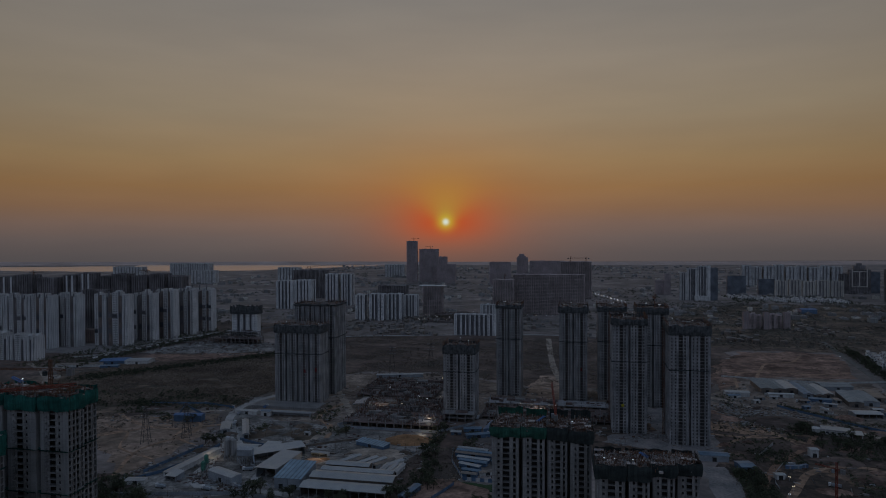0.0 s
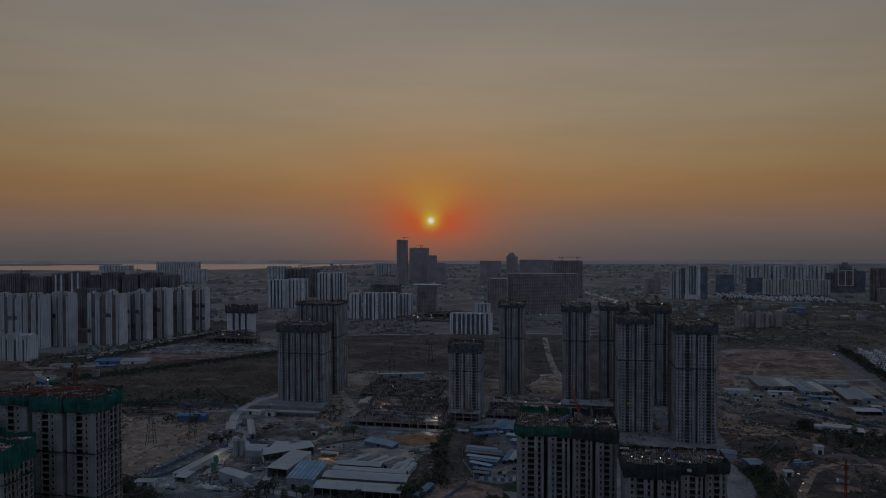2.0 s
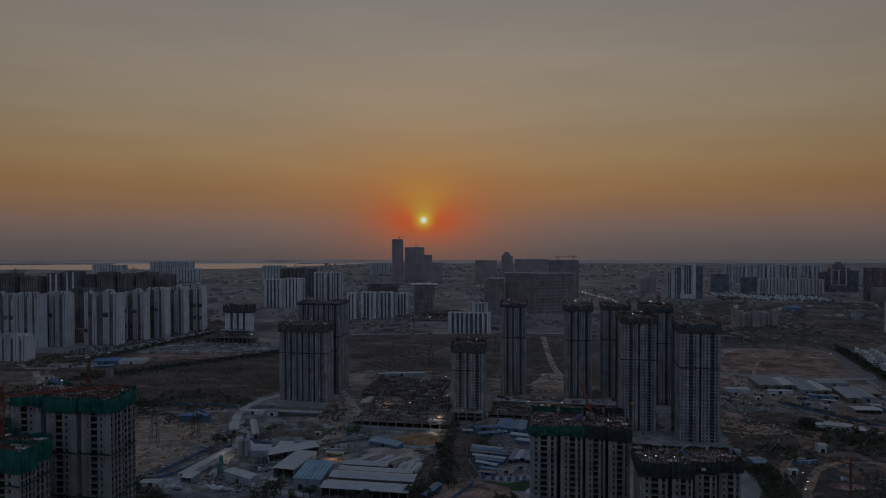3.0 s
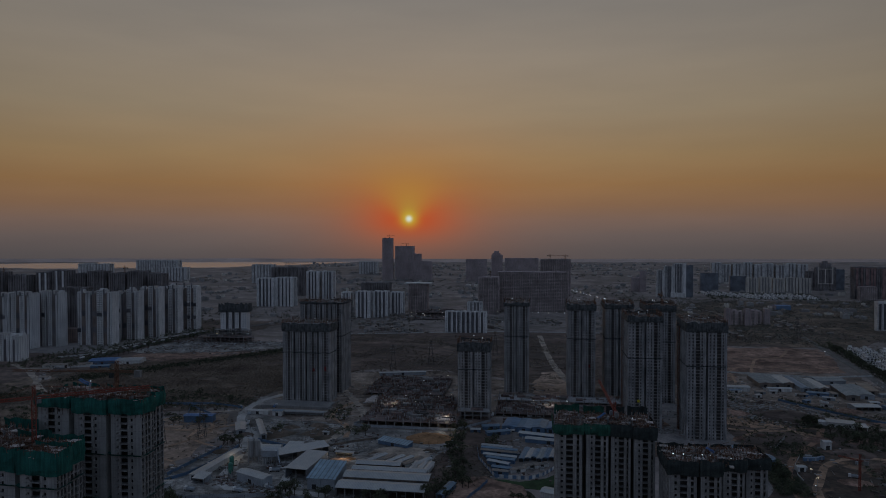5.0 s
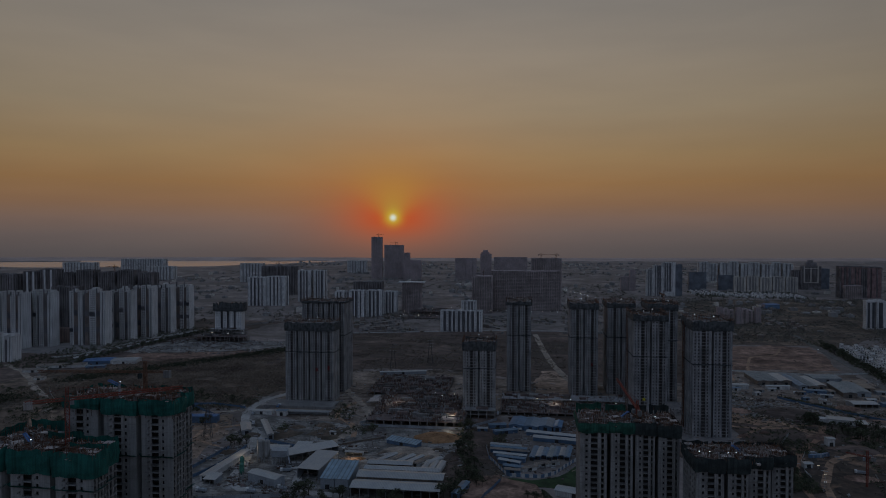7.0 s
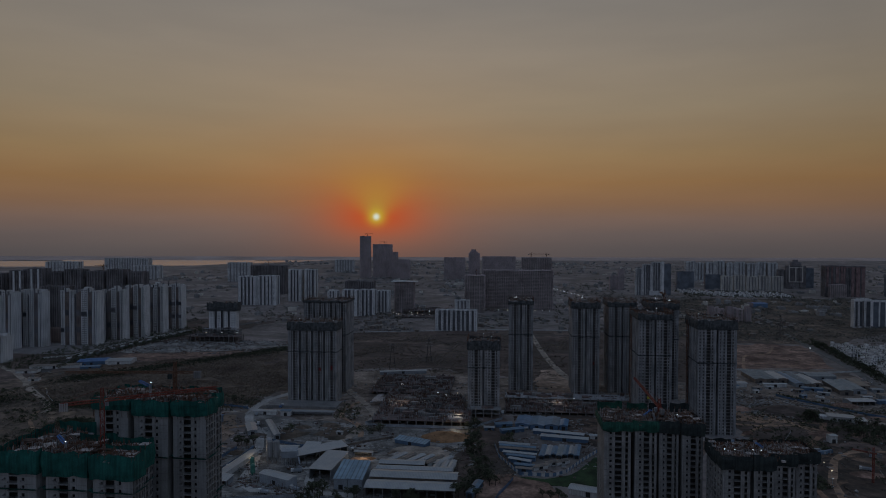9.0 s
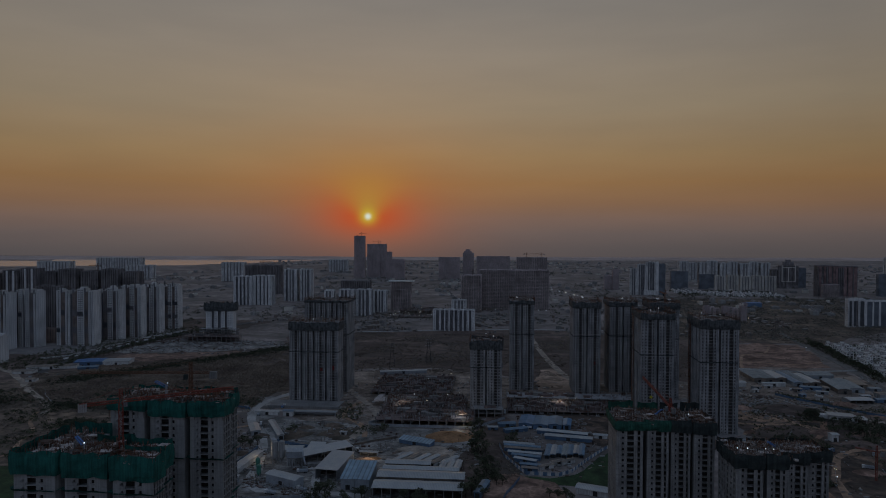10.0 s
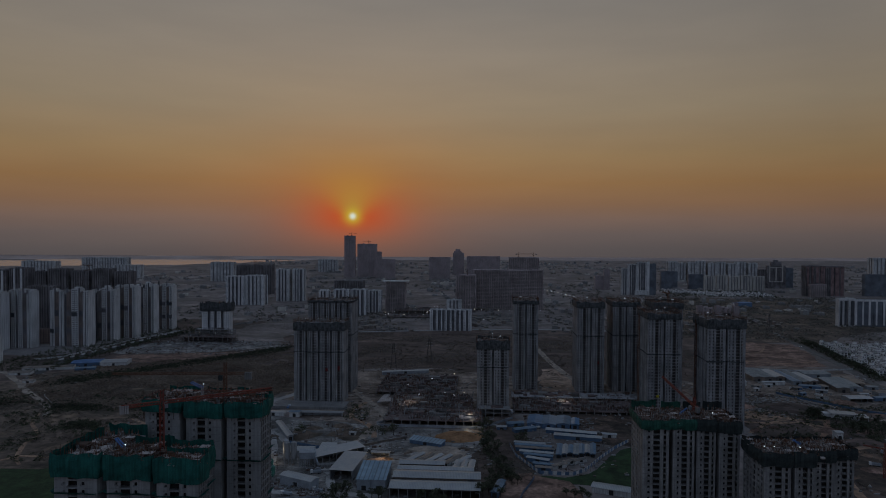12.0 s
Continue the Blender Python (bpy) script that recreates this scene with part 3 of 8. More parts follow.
def shell(ob, name, outline, z0, floors, fh, pattern, inset, mats, slabs=True, thick=0.35):
    """Walls with real openings round an outline (anticlockwise), the partitions behind them, the floors and the roof deck, as parts of ob."""
    s = Shape()
    n = len(outline)
    top = z0 + floors * fh
    for i in range(n):
        p, q = outline[i], outline[(i + 1) % n]
        facade(s, p, q, z0, floors, fh, pattern(i, math.dist(p, q)), thick)
    part(name, s, mats[0], ob)
    s = Shape()
    ring = inset_ring(outline, inset)
    for i in range(n):
        p, q = ring[i], ring[(i + 1) % n]
        s.poly([(p[0], p[1], z0), (q[0], q[1], z0), (q[0], q[1], top - 0.1), (p[0], p[1], top - 0.1)])
    part("glazing" if mats[1].endswith(("glass", "pane")) else "partition", s, mats[1], ob)
    s = Shape()
    ring = inset_ring(outline, 0.02)
    s.poly([(x, y, 0) for x, y in ring])
    if slabs == "joined":
        flat = s.v[:]
        s = Shape()
        for f in range(1, floors):
            s.poly([(x, y, z0 + f * fh) for x, y, _ in flat])
        part("floor_structure", s, mats[2], ob)["kind"] = "stuff"
        s = Shape()
        s.poly(flat)
    me = s.mesh("floor_slab", [mats[2]])
    for f in range(1 if slabs is True else floors, floors + 1):
        o = new("floor_slab" if f < floors else "roof_deck", me)
        o.parent = ob
        o.location = (0, 0, z0 + f * fh - (0.04 if f == floors else 0))


def bays(length, pattern):
    return [(a * length, b * length, c, d) for a, b, c, d in pattern]


def every(length, pitch, wide, sill, head, margin=1.0):
    n = max(1, int((length - 2 * margin) / pitch))
    gap = (length - 2 * margin) / n
    return [(margin + gap * (k + 0.5) - wide / 2, margin + gap * (k + 0.5) + wide / 2, sill, head) for k in range(n)]


def net_band(outline, z0, z1, out, rng, step=2.2, top_wave=0.8):
    """A loose curtain of netting hung round an open run of points, sagging in and out, with a ragged upper edge."""
    s = Shape()
    run, n = [], len(outline)
    for i in range(n - 1):
        p, q = Vector(outline[i]), Vector(outline[i + 1])
        k = max(1, int((q - p).length / step))
        run += [p.lerp(q, j / k) for j in range(k)]
    run.append(Vector(outline[-1]))
    levels = [0.0, 0.22, 0.45, 0.7, 1.0]
    grid = []
    for j, p in enumerate(run):
        a, b = run[max(0, j - 1)], run[min(len(run) - 1, j + 1)]
        d = (b - a).normalized() if (b - a).length > 0.01 else Vector((1, 0))
        nx, ny = d.y, -d.x
        wave, rag = rng.uniform(-0.35, 0.35), rng.uniform(-top_wave, top_wave * 0.5)
        col = []
        for lv in levels:
            k = out + wave * (0.4 + lv) + rng.uniform(-0.15, 0.15) + (0.5 * math.sin(lv * 3.14))
            z = z0 + (z1 - z0) * lv + (rag if lv == 1.0 else 0) + (rng.uniform(-0.5, 0.3) if lv == 0 else 0)
            col.append((p.x + nx * k, p.y + ny * k, z))
        grid.append(col)
    for j in range(len(grid) - 1):
        for k in range(len(levels) - 1):
            s.poly([grid[j][k], grid[j + 1][k], grid[j + 1][k + 1], grid[j][k + 1]])
    return s


def scaffold(outline, z0, z1, out, rng, step=2.4):
    """Upright poles and ledgers standing out of a net."""
    s = Shape()
    for i in range(len(outline) - 1):
        p, q = Vector(outline[i]), Vector(outline[i + 1])
        d = (q - p).normalized()
        nx, ny = d.y * out, -d.x * out
        k = max(1, int((q - p).length / step))
        last = None
        for j in range(k + 1):
            c = p.lerp(q, j / k)
            h = z1 + rng.uniform(-1.0, 1.2)
            s.bar((c.x + nx, c.y + ny, z0), (c.x + nx, c.y + ny, h), 0.07)
            if last:
                s.bar((last[0], last[1], z1 - 1.2), (c.x + nx, c.y + ny, z1 - 1.2 + rng.uniform(-0.3, 0.3)), 0.05)
            last = (c.x + nx, c.y + ny)
    return s


def roof_works(x0, y0, x1, y1, z, rng, count):
    """Column stubs, starter bars, shuttering panels and stacks on a deck being cast. Slots: 0 concrete, 1 rust, 2 timber, 3 plywood."""
    s = Shape()
    for _ in range(count):
        x, y = rng.uniform(x0 + 1, x1 - 1), rng.uniform(y0 + 1, y1 - 1)
        kind = rng.random()
        if kind < 0.22:
            w, h = rng.uniform(0.2, 0.5), rng.uniform(1.0, 3.0)
            s.box(x - w, y - 0.2, z, x + w, y + 0.2, z + h, 0)
            for k in range(4):
                bx, by = x + rng.uniform(-w, w), y + rng.uniform(-0.2, 0.2)
                s.bar((bx, by, z + h), (bx + rng.uniform(-0.15, 0.15), by, z + h + rng.uniform(0.8, 1.8)), 0.04, 1)
        elif kind < 0.55:
            for k in range(4):
                bx, by = x + rng.uniform(-0.8, 0.8), y + rng.uniform(-0.8, 0.8)
                s.bar((bx, by, z), (bx + rng.uniform(-0.3, 0.3), by, z + rng.uniform(1.2, 3.4)), 0.05, rng.choice((1, 1, 1, 3)))
        elif kind < 0.72:
            a, r = rng.uniform(0, 3.14), rng.uniform(1.5, 3.5)
            h = rng.uniform(0.1, 2.2)
            for k in range(3):
                o = k * 0.35
                s.bar((x - r * math.cos(a) + o, y - r * math.sin(a), z + h), (x + r * math.cos(a) + o, y + r * math.sin(a), z + h + rng.uniform(-0.4, 0.4)), 0.09, rng.choice((1, 2, 3)))
        elif kind < 0.94:
            w, d, h = rng.uniform(0.3, 1.3), rng.uniform(0.3, 0.9), rng.uniform(0.2, 1.2)
            s.box(x - w, y - d, z, x + w, y + d, z + h, rng.choice((1, 2, 2, 2, 3)))
        else:
            w, d = rng.uniform(1.0, 2.6), rng.uniform(0.8, 1.8)
            h = rng.uniform(1.6, 2.6)
            s.box(x - w, y - d, z + h, x + w, y + d, z + h + 0.12, rng.choice((2, 2, 3)))
            for sx in (-0.9, 0.9):
                for sy in (-0.9, 0.9):
                    s.bar((x + sx * w, y + sy * d, z), (x + sx * w, y + sy * d, z + h), 0.06, 1)
    return s


def floodlight(x, y, z, h=5.0, lamps=2, warm=False, turn=0.0, big=1.0, label="floodlight on a thin steel mast, switched on"):
    ob = thing("floodlight", x, y, z, turn, label, "floodlight", "site floodlights")
    s = Shape()
    s.tube(0, 0, 0, h, 0.16, 0.1, 6)
    s.bar((-0.9 * big, 0, h + 0.03), (0.9 * big, 0, h + 0.03), 0.08)
    part("mast", s, "steel", ob)
    for k in range(lamps):
        a = (k - (lamps - 1) / 2) * 1.1 * big
        s = Shape()
        s.box(a - 0.3 * big, -0.25, h + 0.05, a + 0.3 * big, 0.15, h + 0.05 + 0.45 * big)
        head = part("lamp_head", s, "steel", ob)
        s = Shape()
        s.box(a - 0.2 * big, -0.32, h + 0.1, a + 0.2 * big, -0.253, h + 0.1 + 0.32 * big)
        part("lamp_glass", s, "warm_lamp" if warm else "cold_lamp", head)
    return ob


def lattice(s, a, b, w, pitch, mat=0, chord=0.14, brace=0.07):
    """Four chords from a to b, with zigzag bracing."""
    a, b = Vector(a), Vector(b)
    d = (b - a).normalized()
    u = d.cross(Vector((0, 0, 1)) if abs(d.z) < 0.9 else Vector((0, 1, 0))).normalized()
    v = d.cross(u).normalized()
    corner = [u * w + v * w, u * -w + v * w, u * -w + v * -w, u * w + v * -w]
    for c in corner:
        s.bar(a + c, b + c, chord, mat)
    n = max(1, int((b - a).length / pitch))
    for k in range(n):
        p, q = a.lerp(b, k / n), a.lerp(b, (k + 1) / n)
        for i in range(4):
            c, e = corner[i], corner[(i + 1) % 4]
            s.bar(p + (c if k % 2 else e), q + (e if k % 2 else c), brace, mat)
            s.bar(p + c, p + e, brace, mat)


def tower_crane(x, y, z0, top, turn, jib, back, label, luff=0.0, colour="crane_red", w=0.85):
    ob = thing("tower_crane", x, y, z0, turn, label, "tower crane", "tower cranes")
    h = top - z0
    fine = 0.07 if w < 0.6 else 0.11
    s = Shape()
    lattice(s, (0, 0, 0), (0, 0, h), w, 2.4)
    part("mast", s, colour, ob)
    s = Shape()
    lattice(s, (1, 0, h + 0.8), (math.cos(luff) * jib, 0, h + 0.8 + math.sin(luff) * jib), w * 0.7, 2.0, chord=fine)
    part("jib", s, colour, ob)
    s = Shape()
    lattice(s, (-1, 0, h + 0.8), (-back, 0, h + 0.8), w * 0.7, 2.0, chord=fine)
    part("counter_jib", s, colour, ob)
    s = Shape()
    for k in range(4):
        s.box(-back - 0.2 + k * 0.75, -0.9, h - 1.7, -back + 0.4 + k * 0.75, 0.9, h + 1.3)
    part("counterweight", s, "crane_grey" if w == 0.7 else "concrete_dark", ob, "concrete counterweight blocks")
    s = Shape()
    s.box(0.9, 0.8, h - 1.8, 2.4, 2.2, h + 0.3)
    part("cab", s, "wall_sheet" if colour == "crane_red" else "net_dark", ob, "operator cab")
    s = Shape()
    lattice(s, (0, 0, h), (0, 0, h + 5.5), 0.5, 1.6, chord=0.1)
    s.bar((0, 0, h + 5.5), (math.cos(luff) * jib * 0.7, 0, h + 1.4 + math.sin(luff) * jib * 0.7), 0.05)
    s.bar((0, 0, h + 5.5), (-back + 0.5, 0, h + 1.4), 0.05)
    part("tower_head", s, colour, ob)
    return ob


# ---------------------------------------------------------------- ground
def wobbly(pts, rng, step=12.0, amount=2.5):
    out = []
    for i, p in enumerate(pts):
        q = pts[(i + 1) % len(pts)]
        k = max(1, int(math.dist(p, q) / step))
        for j in range(k):
            x, y = p[0] + (q[0] - p[0]) * j / k, p[1] + (q[1] - p[1]) * j / k
            out.append((x + rng.uniform(-amount, amount), y + rng.uniform(-amount, amount)))
    return out


def patch(name, pts, z, mat, label, category, amount=2.5, step=12.0, kind="structure", seed=3):
    rng = random.Random(seed)
    s = Shape()
    run = wobbly(pts, rng, step, amount)
    s.poly([(x, y, z) for x, y in run])
    n = len(run)
    for i in range(n):
        a, b = run[i], run[(i + 1) % n]
        s.poly([(b[0], b[1], z), (a[0], a[1], z), (a[0], a[1], -0.3), (b[0], b[1], -0.3)])
    return lone(name, s, mat, label, category, kind)


def strip(name, pts, w, z, mat, label, category, wob=0.0, seed=1, kind="structure"):
    """A road along a line of points, smoothed, with soft edges where it is a track."""
    rng = random.Random(seed)
    p = [Vector(q) for q in pts]
    run = []
    for i in range(len(p) - 1):
        a, b, c, d = p[max(0, i - 1)], p[i], p[i + 1], p[min(len(p) - 1, i + 2)]
        k = max(2, int((c - b).length / 14))
        for j in range(k):
            u = j / k
            run.append(0.5 * ((2 * b) + (c - a) * u + (2 * a - 5 * b + 4 * c - d) * u * u + (3 * b - a - 3 * c + d) * u ** 3))
    run.append(p[-1])
    s = Shape()
    edge = []
    for i, q in enumerate(run):
        d = (run[min(len(run) - 1, i + 1)] - run[max(0, i - 1)]).normalized()
        n = Vector((d.y, -d.x))
        edge.append((q + n * (w / 2 + rng.uniform(-wob, wob)), q - n * (w / 2 + rng.uniform(-wob, wob))))
    for (a, b), (c, d) in zip(edge, edge[1:]):
        s.poly([(b.x, b.y, z), (a.x, a.y, z), (c.x, c.y, z), (d.x, d.y, z)])
        s.poly([(a.x, a.y, z), (a.x, a.y, -0.2), (c.x, c.y, -0.2), (c.x, c.y, z)])
        s.poly([(d.x, d.y, z), (d.x, d.y, -0.2), (b.x, b.y, -0.2), (b.x, b.y, z)])
    return lone(name, s, mat, label, category, kind)


# The hills emit a little light of their own to imitate haze.
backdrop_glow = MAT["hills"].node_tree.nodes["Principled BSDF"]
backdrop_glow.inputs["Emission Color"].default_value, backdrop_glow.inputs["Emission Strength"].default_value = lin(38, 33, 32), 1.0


def build_ground():
    s = Shape()
    rings = [0, 300, 600, 1000, 1600, 2600, 4000, 6500]
    cx, cy, sides = -100, 300, 72
    pt = lambda r, k: (cx + r * math.cos(2 * math.pi * k / sides), cy + r * math.sin(2 * math.pi * k / sides), 0.0)
    for r0, r1 in zip(rings, rings[1:]):
        for k in range(sides):
            s.poly([pt(r0, k), pt(r1, k), pt(r1, k + 1), pt(r0, k + 1)] if r0 else [pt(0, 0), pt(r1, k), pt(r1, k + 1)])
    lone("ground", s, "ground", "wide plain of dry brown scrubland", "ground", "structure")
    lake = [(-4730, 2781), (-4200, 2974), (-3300, 3221), (-2575, 3251), (-2250, 3294), (-1960, 3395), (-1725, 3628), (-1497, 3962), (-1283, 4249), (-1207, 4552),
            (-1364, 5100), (-1760, 5000), (-2356, 4900), (-3217, 4600), (-2902, 3882), (-3743, 3653), (-4800, 3400), (-5500, 3234)]
    patch("lake", lake, 0.5, "water", "distant reservoir reflecting the orange evening sky", "lake", 40, 150)
    spit = [(-1300, 4330), (-1520, 4260), (-1750, 4170), (-1700, 4230), (-1480, 4370), (-1260, 4480)]
    patch("lake_spit", spit, 2.0, "ground", "low dark spit of land in the reservoir", "land", 14, 60)
    scrub = [(-1400, 900), (-1300, 500), (-1000, 420), (-600, 420), (-500, 560), (-400, 640), (-360, 700), (-300, 850), (-190, 868), (-60, 812), (135, 812), (190, 905), (200, 1010), (240, 1130), (440, 1120), (560, 1250), (900, 1420), (880, 1640), (500, 1560),
             (250, 1420), (60, 1250), (-100, 1230), (-330, 1190), (-460, 1140), (-480, 1020), (-560, 1000), (-620, 1100), (-560, 1300), (-700, 1320), (-1250, 1250)]
    patch("scrubland", scrub, 0.04, "scrubland", "dark brown scrubland with dry brush", "scrubland", 12, 30)
    patch("scrubland", [(100, 440), (330, 420), (420, 560), (330, 640), (240, 700), (170, 750), (118, 700)], 0.06, "scrubland", "dark brown scrubland with dry brush", "scrubland", 5)
    patch("scrubland", [(-160, 430), (-90, 430), (-88, 560), (-100, 640), (-130, 640), (-128, 560)], 0.16, "scrubland", "dark overgrown strip beside the yard", "scrubland", 4)
    patch("brushland", [(-1400, -200), (700, -200), (700, 400), (330, 430), (100, 440), (-60, 400), (-340, 395), (-395, 440), (-440, 520), (-478, 600), (-470, 650), (-640, 660), (-760, 700), (-1300, 700)], 0.05, "brushland", "dark green-brown brushland with bare clearings", "scrubland", 9, 24)
    patch("wooded_ground", [(200, 1150), (440, 1130), (560, 1250), (900, 1420), (1250, 1500), (1300, 1950), (700, 1930), (420, 1900), (240, 1700), (150, 1400)], 0.05, "brushland", "dark wooded ground between low buildings", "woodland", 16, 40)
    # low hills beyond the water, haze added to them as glow
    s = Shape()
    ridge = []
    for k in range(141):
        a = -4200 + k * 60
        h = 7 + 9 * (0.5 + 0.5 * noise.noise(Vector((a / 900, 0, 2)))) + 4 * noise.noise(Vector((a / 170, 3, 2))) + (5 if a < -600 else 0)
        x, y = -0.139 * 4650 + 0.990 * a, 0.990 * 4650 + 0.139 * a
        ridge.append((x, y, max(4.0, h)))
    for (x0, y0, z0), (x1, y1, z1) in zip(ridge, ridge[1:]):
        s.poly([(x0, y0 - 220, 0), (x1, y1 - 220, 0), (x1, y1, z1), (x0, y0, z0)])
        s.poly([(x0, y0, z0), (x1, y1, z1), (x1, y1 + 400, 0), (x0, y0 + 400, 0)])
    lone("backdrop", s, "hills", "low hills on the horizon with haze put in as glow", "backdrop", "structure")
    yard = [(-345, 402), (-240, 424), (-118, 420), (-118, 520), (-140, 580), (-215, 596), (-262, 600), (-330, 620), (-350, 700), (-372, 690), (-352, 610), (-312, 520), (-340, 460)]
    patch("dusty_yard", yard, 0.12, "yard", "dusty grey works yard with wheel tracks", "yard", 4)
    patch("tower_yard", [(-300, 600), (-200, 590), (-100, 640), (-90, 690), (130, 690), (150, 760), (130, 800), (-60, 800), (-190, 860), (-290, 840), (-352, 720), (-350, 680)], 0.08,
          "dirt", "bare dusty ground of a building site", "ground", 6)
    patch("bare_field", [(-480, 585), (-365, 615), (-345, 560), (-340, 470), (-345, 428), (-380, 470), (-440, 520)], 0.1, "field", "bare brown field with tracks", "field", 5)
    patch("fallow_field", [(-655, 866), (-575, 876), (-500, 924), (-470, 950), (-500, 966), (-590, 936), (-662, 920)], 0.1, "earth", "fallow brown field beside a street", "field", 8)
    patch("forecourt", [(-930, 905), (-800, 900), (-730, 915), (-726, 1000), (-706, 1090), (-672, 1165), (-760, 1175), (-800, 1010), (-930, 965)], 0.11, "works_floor", "paved forecourt of the white estate", "forecourt", 3)
    patch("works_lot", [(-690, 926), (-590, 940), (-505, 970), (-440, 1005), (-470, 1052), (-545, 1062), (-640, 1056), (-678, 1010)], 0.12, "yard", "grey dusty works lot strewn with stacks", "yard", 6)
    patch("red_field", [(166, 826), (205, 812), (214, 860), (216, 914), (300, 914), (345, 925), (362, 1000), (386, 1112), (320, 1118), (250, 1106), (196, 1010), (168, 905)], 0.1, "earth", "levelled reddish earth field", "field", 7)
    patch("depot_yard", [(150, 800), (195, 752), (236, 708), (300, 660), (380, 640), (420, 700), (345, 830), (352, 900), (300, 914), (215, 912)], 0.14, "dirt", "pale gravel depot yard", "yard", 6)
    patch("dirt_slope", [(105, 470), (210, 450), (300, 500), (290, 640), (200, 720), (140, 740), (112, 640)], 0.1, "slope", "churned brown earth with paths", "ground", 6)
    patch("dirt_lot", [(-122, 405), (-66, 405), (-60, 450), (-66, 466), (-84, 474), (-94, 486), (-113, 478), (-118, 450)], 0.24, "earth", "bare reddish dirt lot", "ground", 3)
    patch("grass_lawn", [(-86, 478), (-60, 477), (-48, 486), (-33, 513), (-14, 543), (2, 556), (2, 462), (-40, 462), (-70, 464), (-84, 470)], 0.22, "lawn", "dark green grass beside the site fence", "lawn", 2, 8)
    patch("green_verge", [(-520, 380), (-405, 380), (-420, 430), (-455, 466), (-500, 462)], 0.12, "lawn", "green grass below the half-built blocks", "lawn", 3)
    patch("pale_yard", [(90, 470), (108, 474), (116, 515), (110, 548), (94, 545)], 0.15, "works_floor", "pale concrete-dusted yard below a tower", "yard", 2, 6)
    patch("bare_clearing", [(-50, 868), (-30, 874), (-20, 815), (-24, 726), (-64, 726), (-60, 812)], 0.2, "field", "trodden pale clearing behind a platform", "field", 3, 8)
    strip("dirt_road", [(-54, 1190), (-46, 1060), (-37, 943), (-26, 860), (-16, 806), (-14, 770)], 9, 0.25, "track", "pale dirt road through the scrub", "road", 0.7)
    strip("site_road", [(-330, 745), (-342, 705), (-354, 678), (-356, 648), (-350, 610), (-332, 582), (-317, 555), (-306, 526), (-297, 494), (-290, 470)], 8, 0.3, "dust_road", "dusty pale site road", "road", 1.2)
    strip("yard_road", [(-322, 578), (-310, 560), (-300, 540), (-288, 520), (-268, 500), (-245, 470), (-236, 440)], 6, 0.29, "dust_road", "pale dusty track through a yard", "road", 1.5)
    strip("yard_road", [(-372, 655), (-350, 636), (-318, 640), (-270, 640)], 6, 0.29, "dust_road", "pale dusty track below a tower", "road", 1.0)
    strip("yard_road", [(-294, 480), (-284, 440), (-262, 432), (-225, 434), (-200, 428)], 7, 0.28, "dust_road", "pale dusty track through a yard", "road", 1.5)
    strip("site_track", [(-281, 736), (-250, 680), (-226, 623), (-236, 560), (-246, 518)], 8, 0.28, "track", "dusty winding site track", "road", 1.0)
    strip("depot_road", [(120, 800), (161, 772), (182, 738), (204, 714), (232, 694), (262, 656), (330, 606)], 9, 0.3, "track", "pale gravel road past the depots", "road", 1.0)
    strip("asphalt_road", [(410, 1240), (390, 1090), (372, 950), (351, 828), (335, 720), (322, 620)], 9, 0.3, "kerb_dark", "straight grey asphalt road", "road")
    strip("earth_path", [(-790, 818), (-734, 780), (-703, 753), (-665, 715), (-645, 694), (-621, 673), (-574, 628), (-558, 602)], 8.0, 0.27, "track", "pale winding earth path", "path", 1.6)
    strip("earth_path", [(226, 566), (204, 568), (186, 560), (168, 541), (150, 508), (139, 477), (132, 440)], 6, 0.22, "path_brown", "pale winding earth path", "path", 1.0)
    strip("earth_path", [(208, 652), (196, 622), (178, 596), (150, 557), (136, 525), (127, 492), (124, 470), (122, 430)], 6, 0.32, "orange_path", "pale winding earth path", "path", 1.2)
    strip("earth_path", [(118, 690), (140, 668), (157, 672), (170, 660), (183, 629), (190, 610)], 3.5, 0.24, "path_brown", "faint winding earth path", "path", 0.8)
    strip("earth_path", [(215, 880), (240, 960), (262, 1010), (300, 1030), (330, 1090)], 4, 0.24, "path_brown", "faint pale track across red earth", "path", 0.8)
    strip("earth_path", [(185, 840), (205, 930), (250, 950), (300, 940), (352, 960)], 3.5, 0.26, "path_brown", "faint track across red earth", "path", 0.8)
    strip("earth_path", [(-332, 520), (-366, 540), (-372, 575), (-405, 560), (-440, 520)], 3.0, 0.26, "path_brown", "faint winding earth path", "path", 0.8)
    strip("earth_path", [(-345, 480), (-392, 500), (-415, 540), (-455, 560)], 2.5, 0.22, "path_brown", "faint winding earth path", "path", 0.8)
    patch("scrubland", [(118, 596), (158, 590), (184, 634), (176, 696), (142, 732), (118, 700)], 0.2, "scrubland", "dark brush on a slope", "scrubland", 4)
    patch("scrubland", [(196, 600), (262, 596), (300, 640), (262, 652), (205, 640)], 0.2, "scrubland", "dark overgrown ground by a house", "scrubland", 4)
    patch("scrubland", [(-392, 380), (-318, 392), (-322, 440), (-352, 448), (-395, 430)], 0.2, "scrubland", "dark overgrown ground beside a yard", "scrubland", 4)
    strip("earth_path", [(118, 730), (150, 716), (190, 728), (214, 700), (214, 672)], 4, 0.26, "path_brown", "pale winding earth path", "path", 0.8)
    strip("earth_path", [(116, 640), (150, 634), (180, 640), (196, 622)], 4.5, 0.27, "path_brown", "pale winding earth path", "path", 0.9)
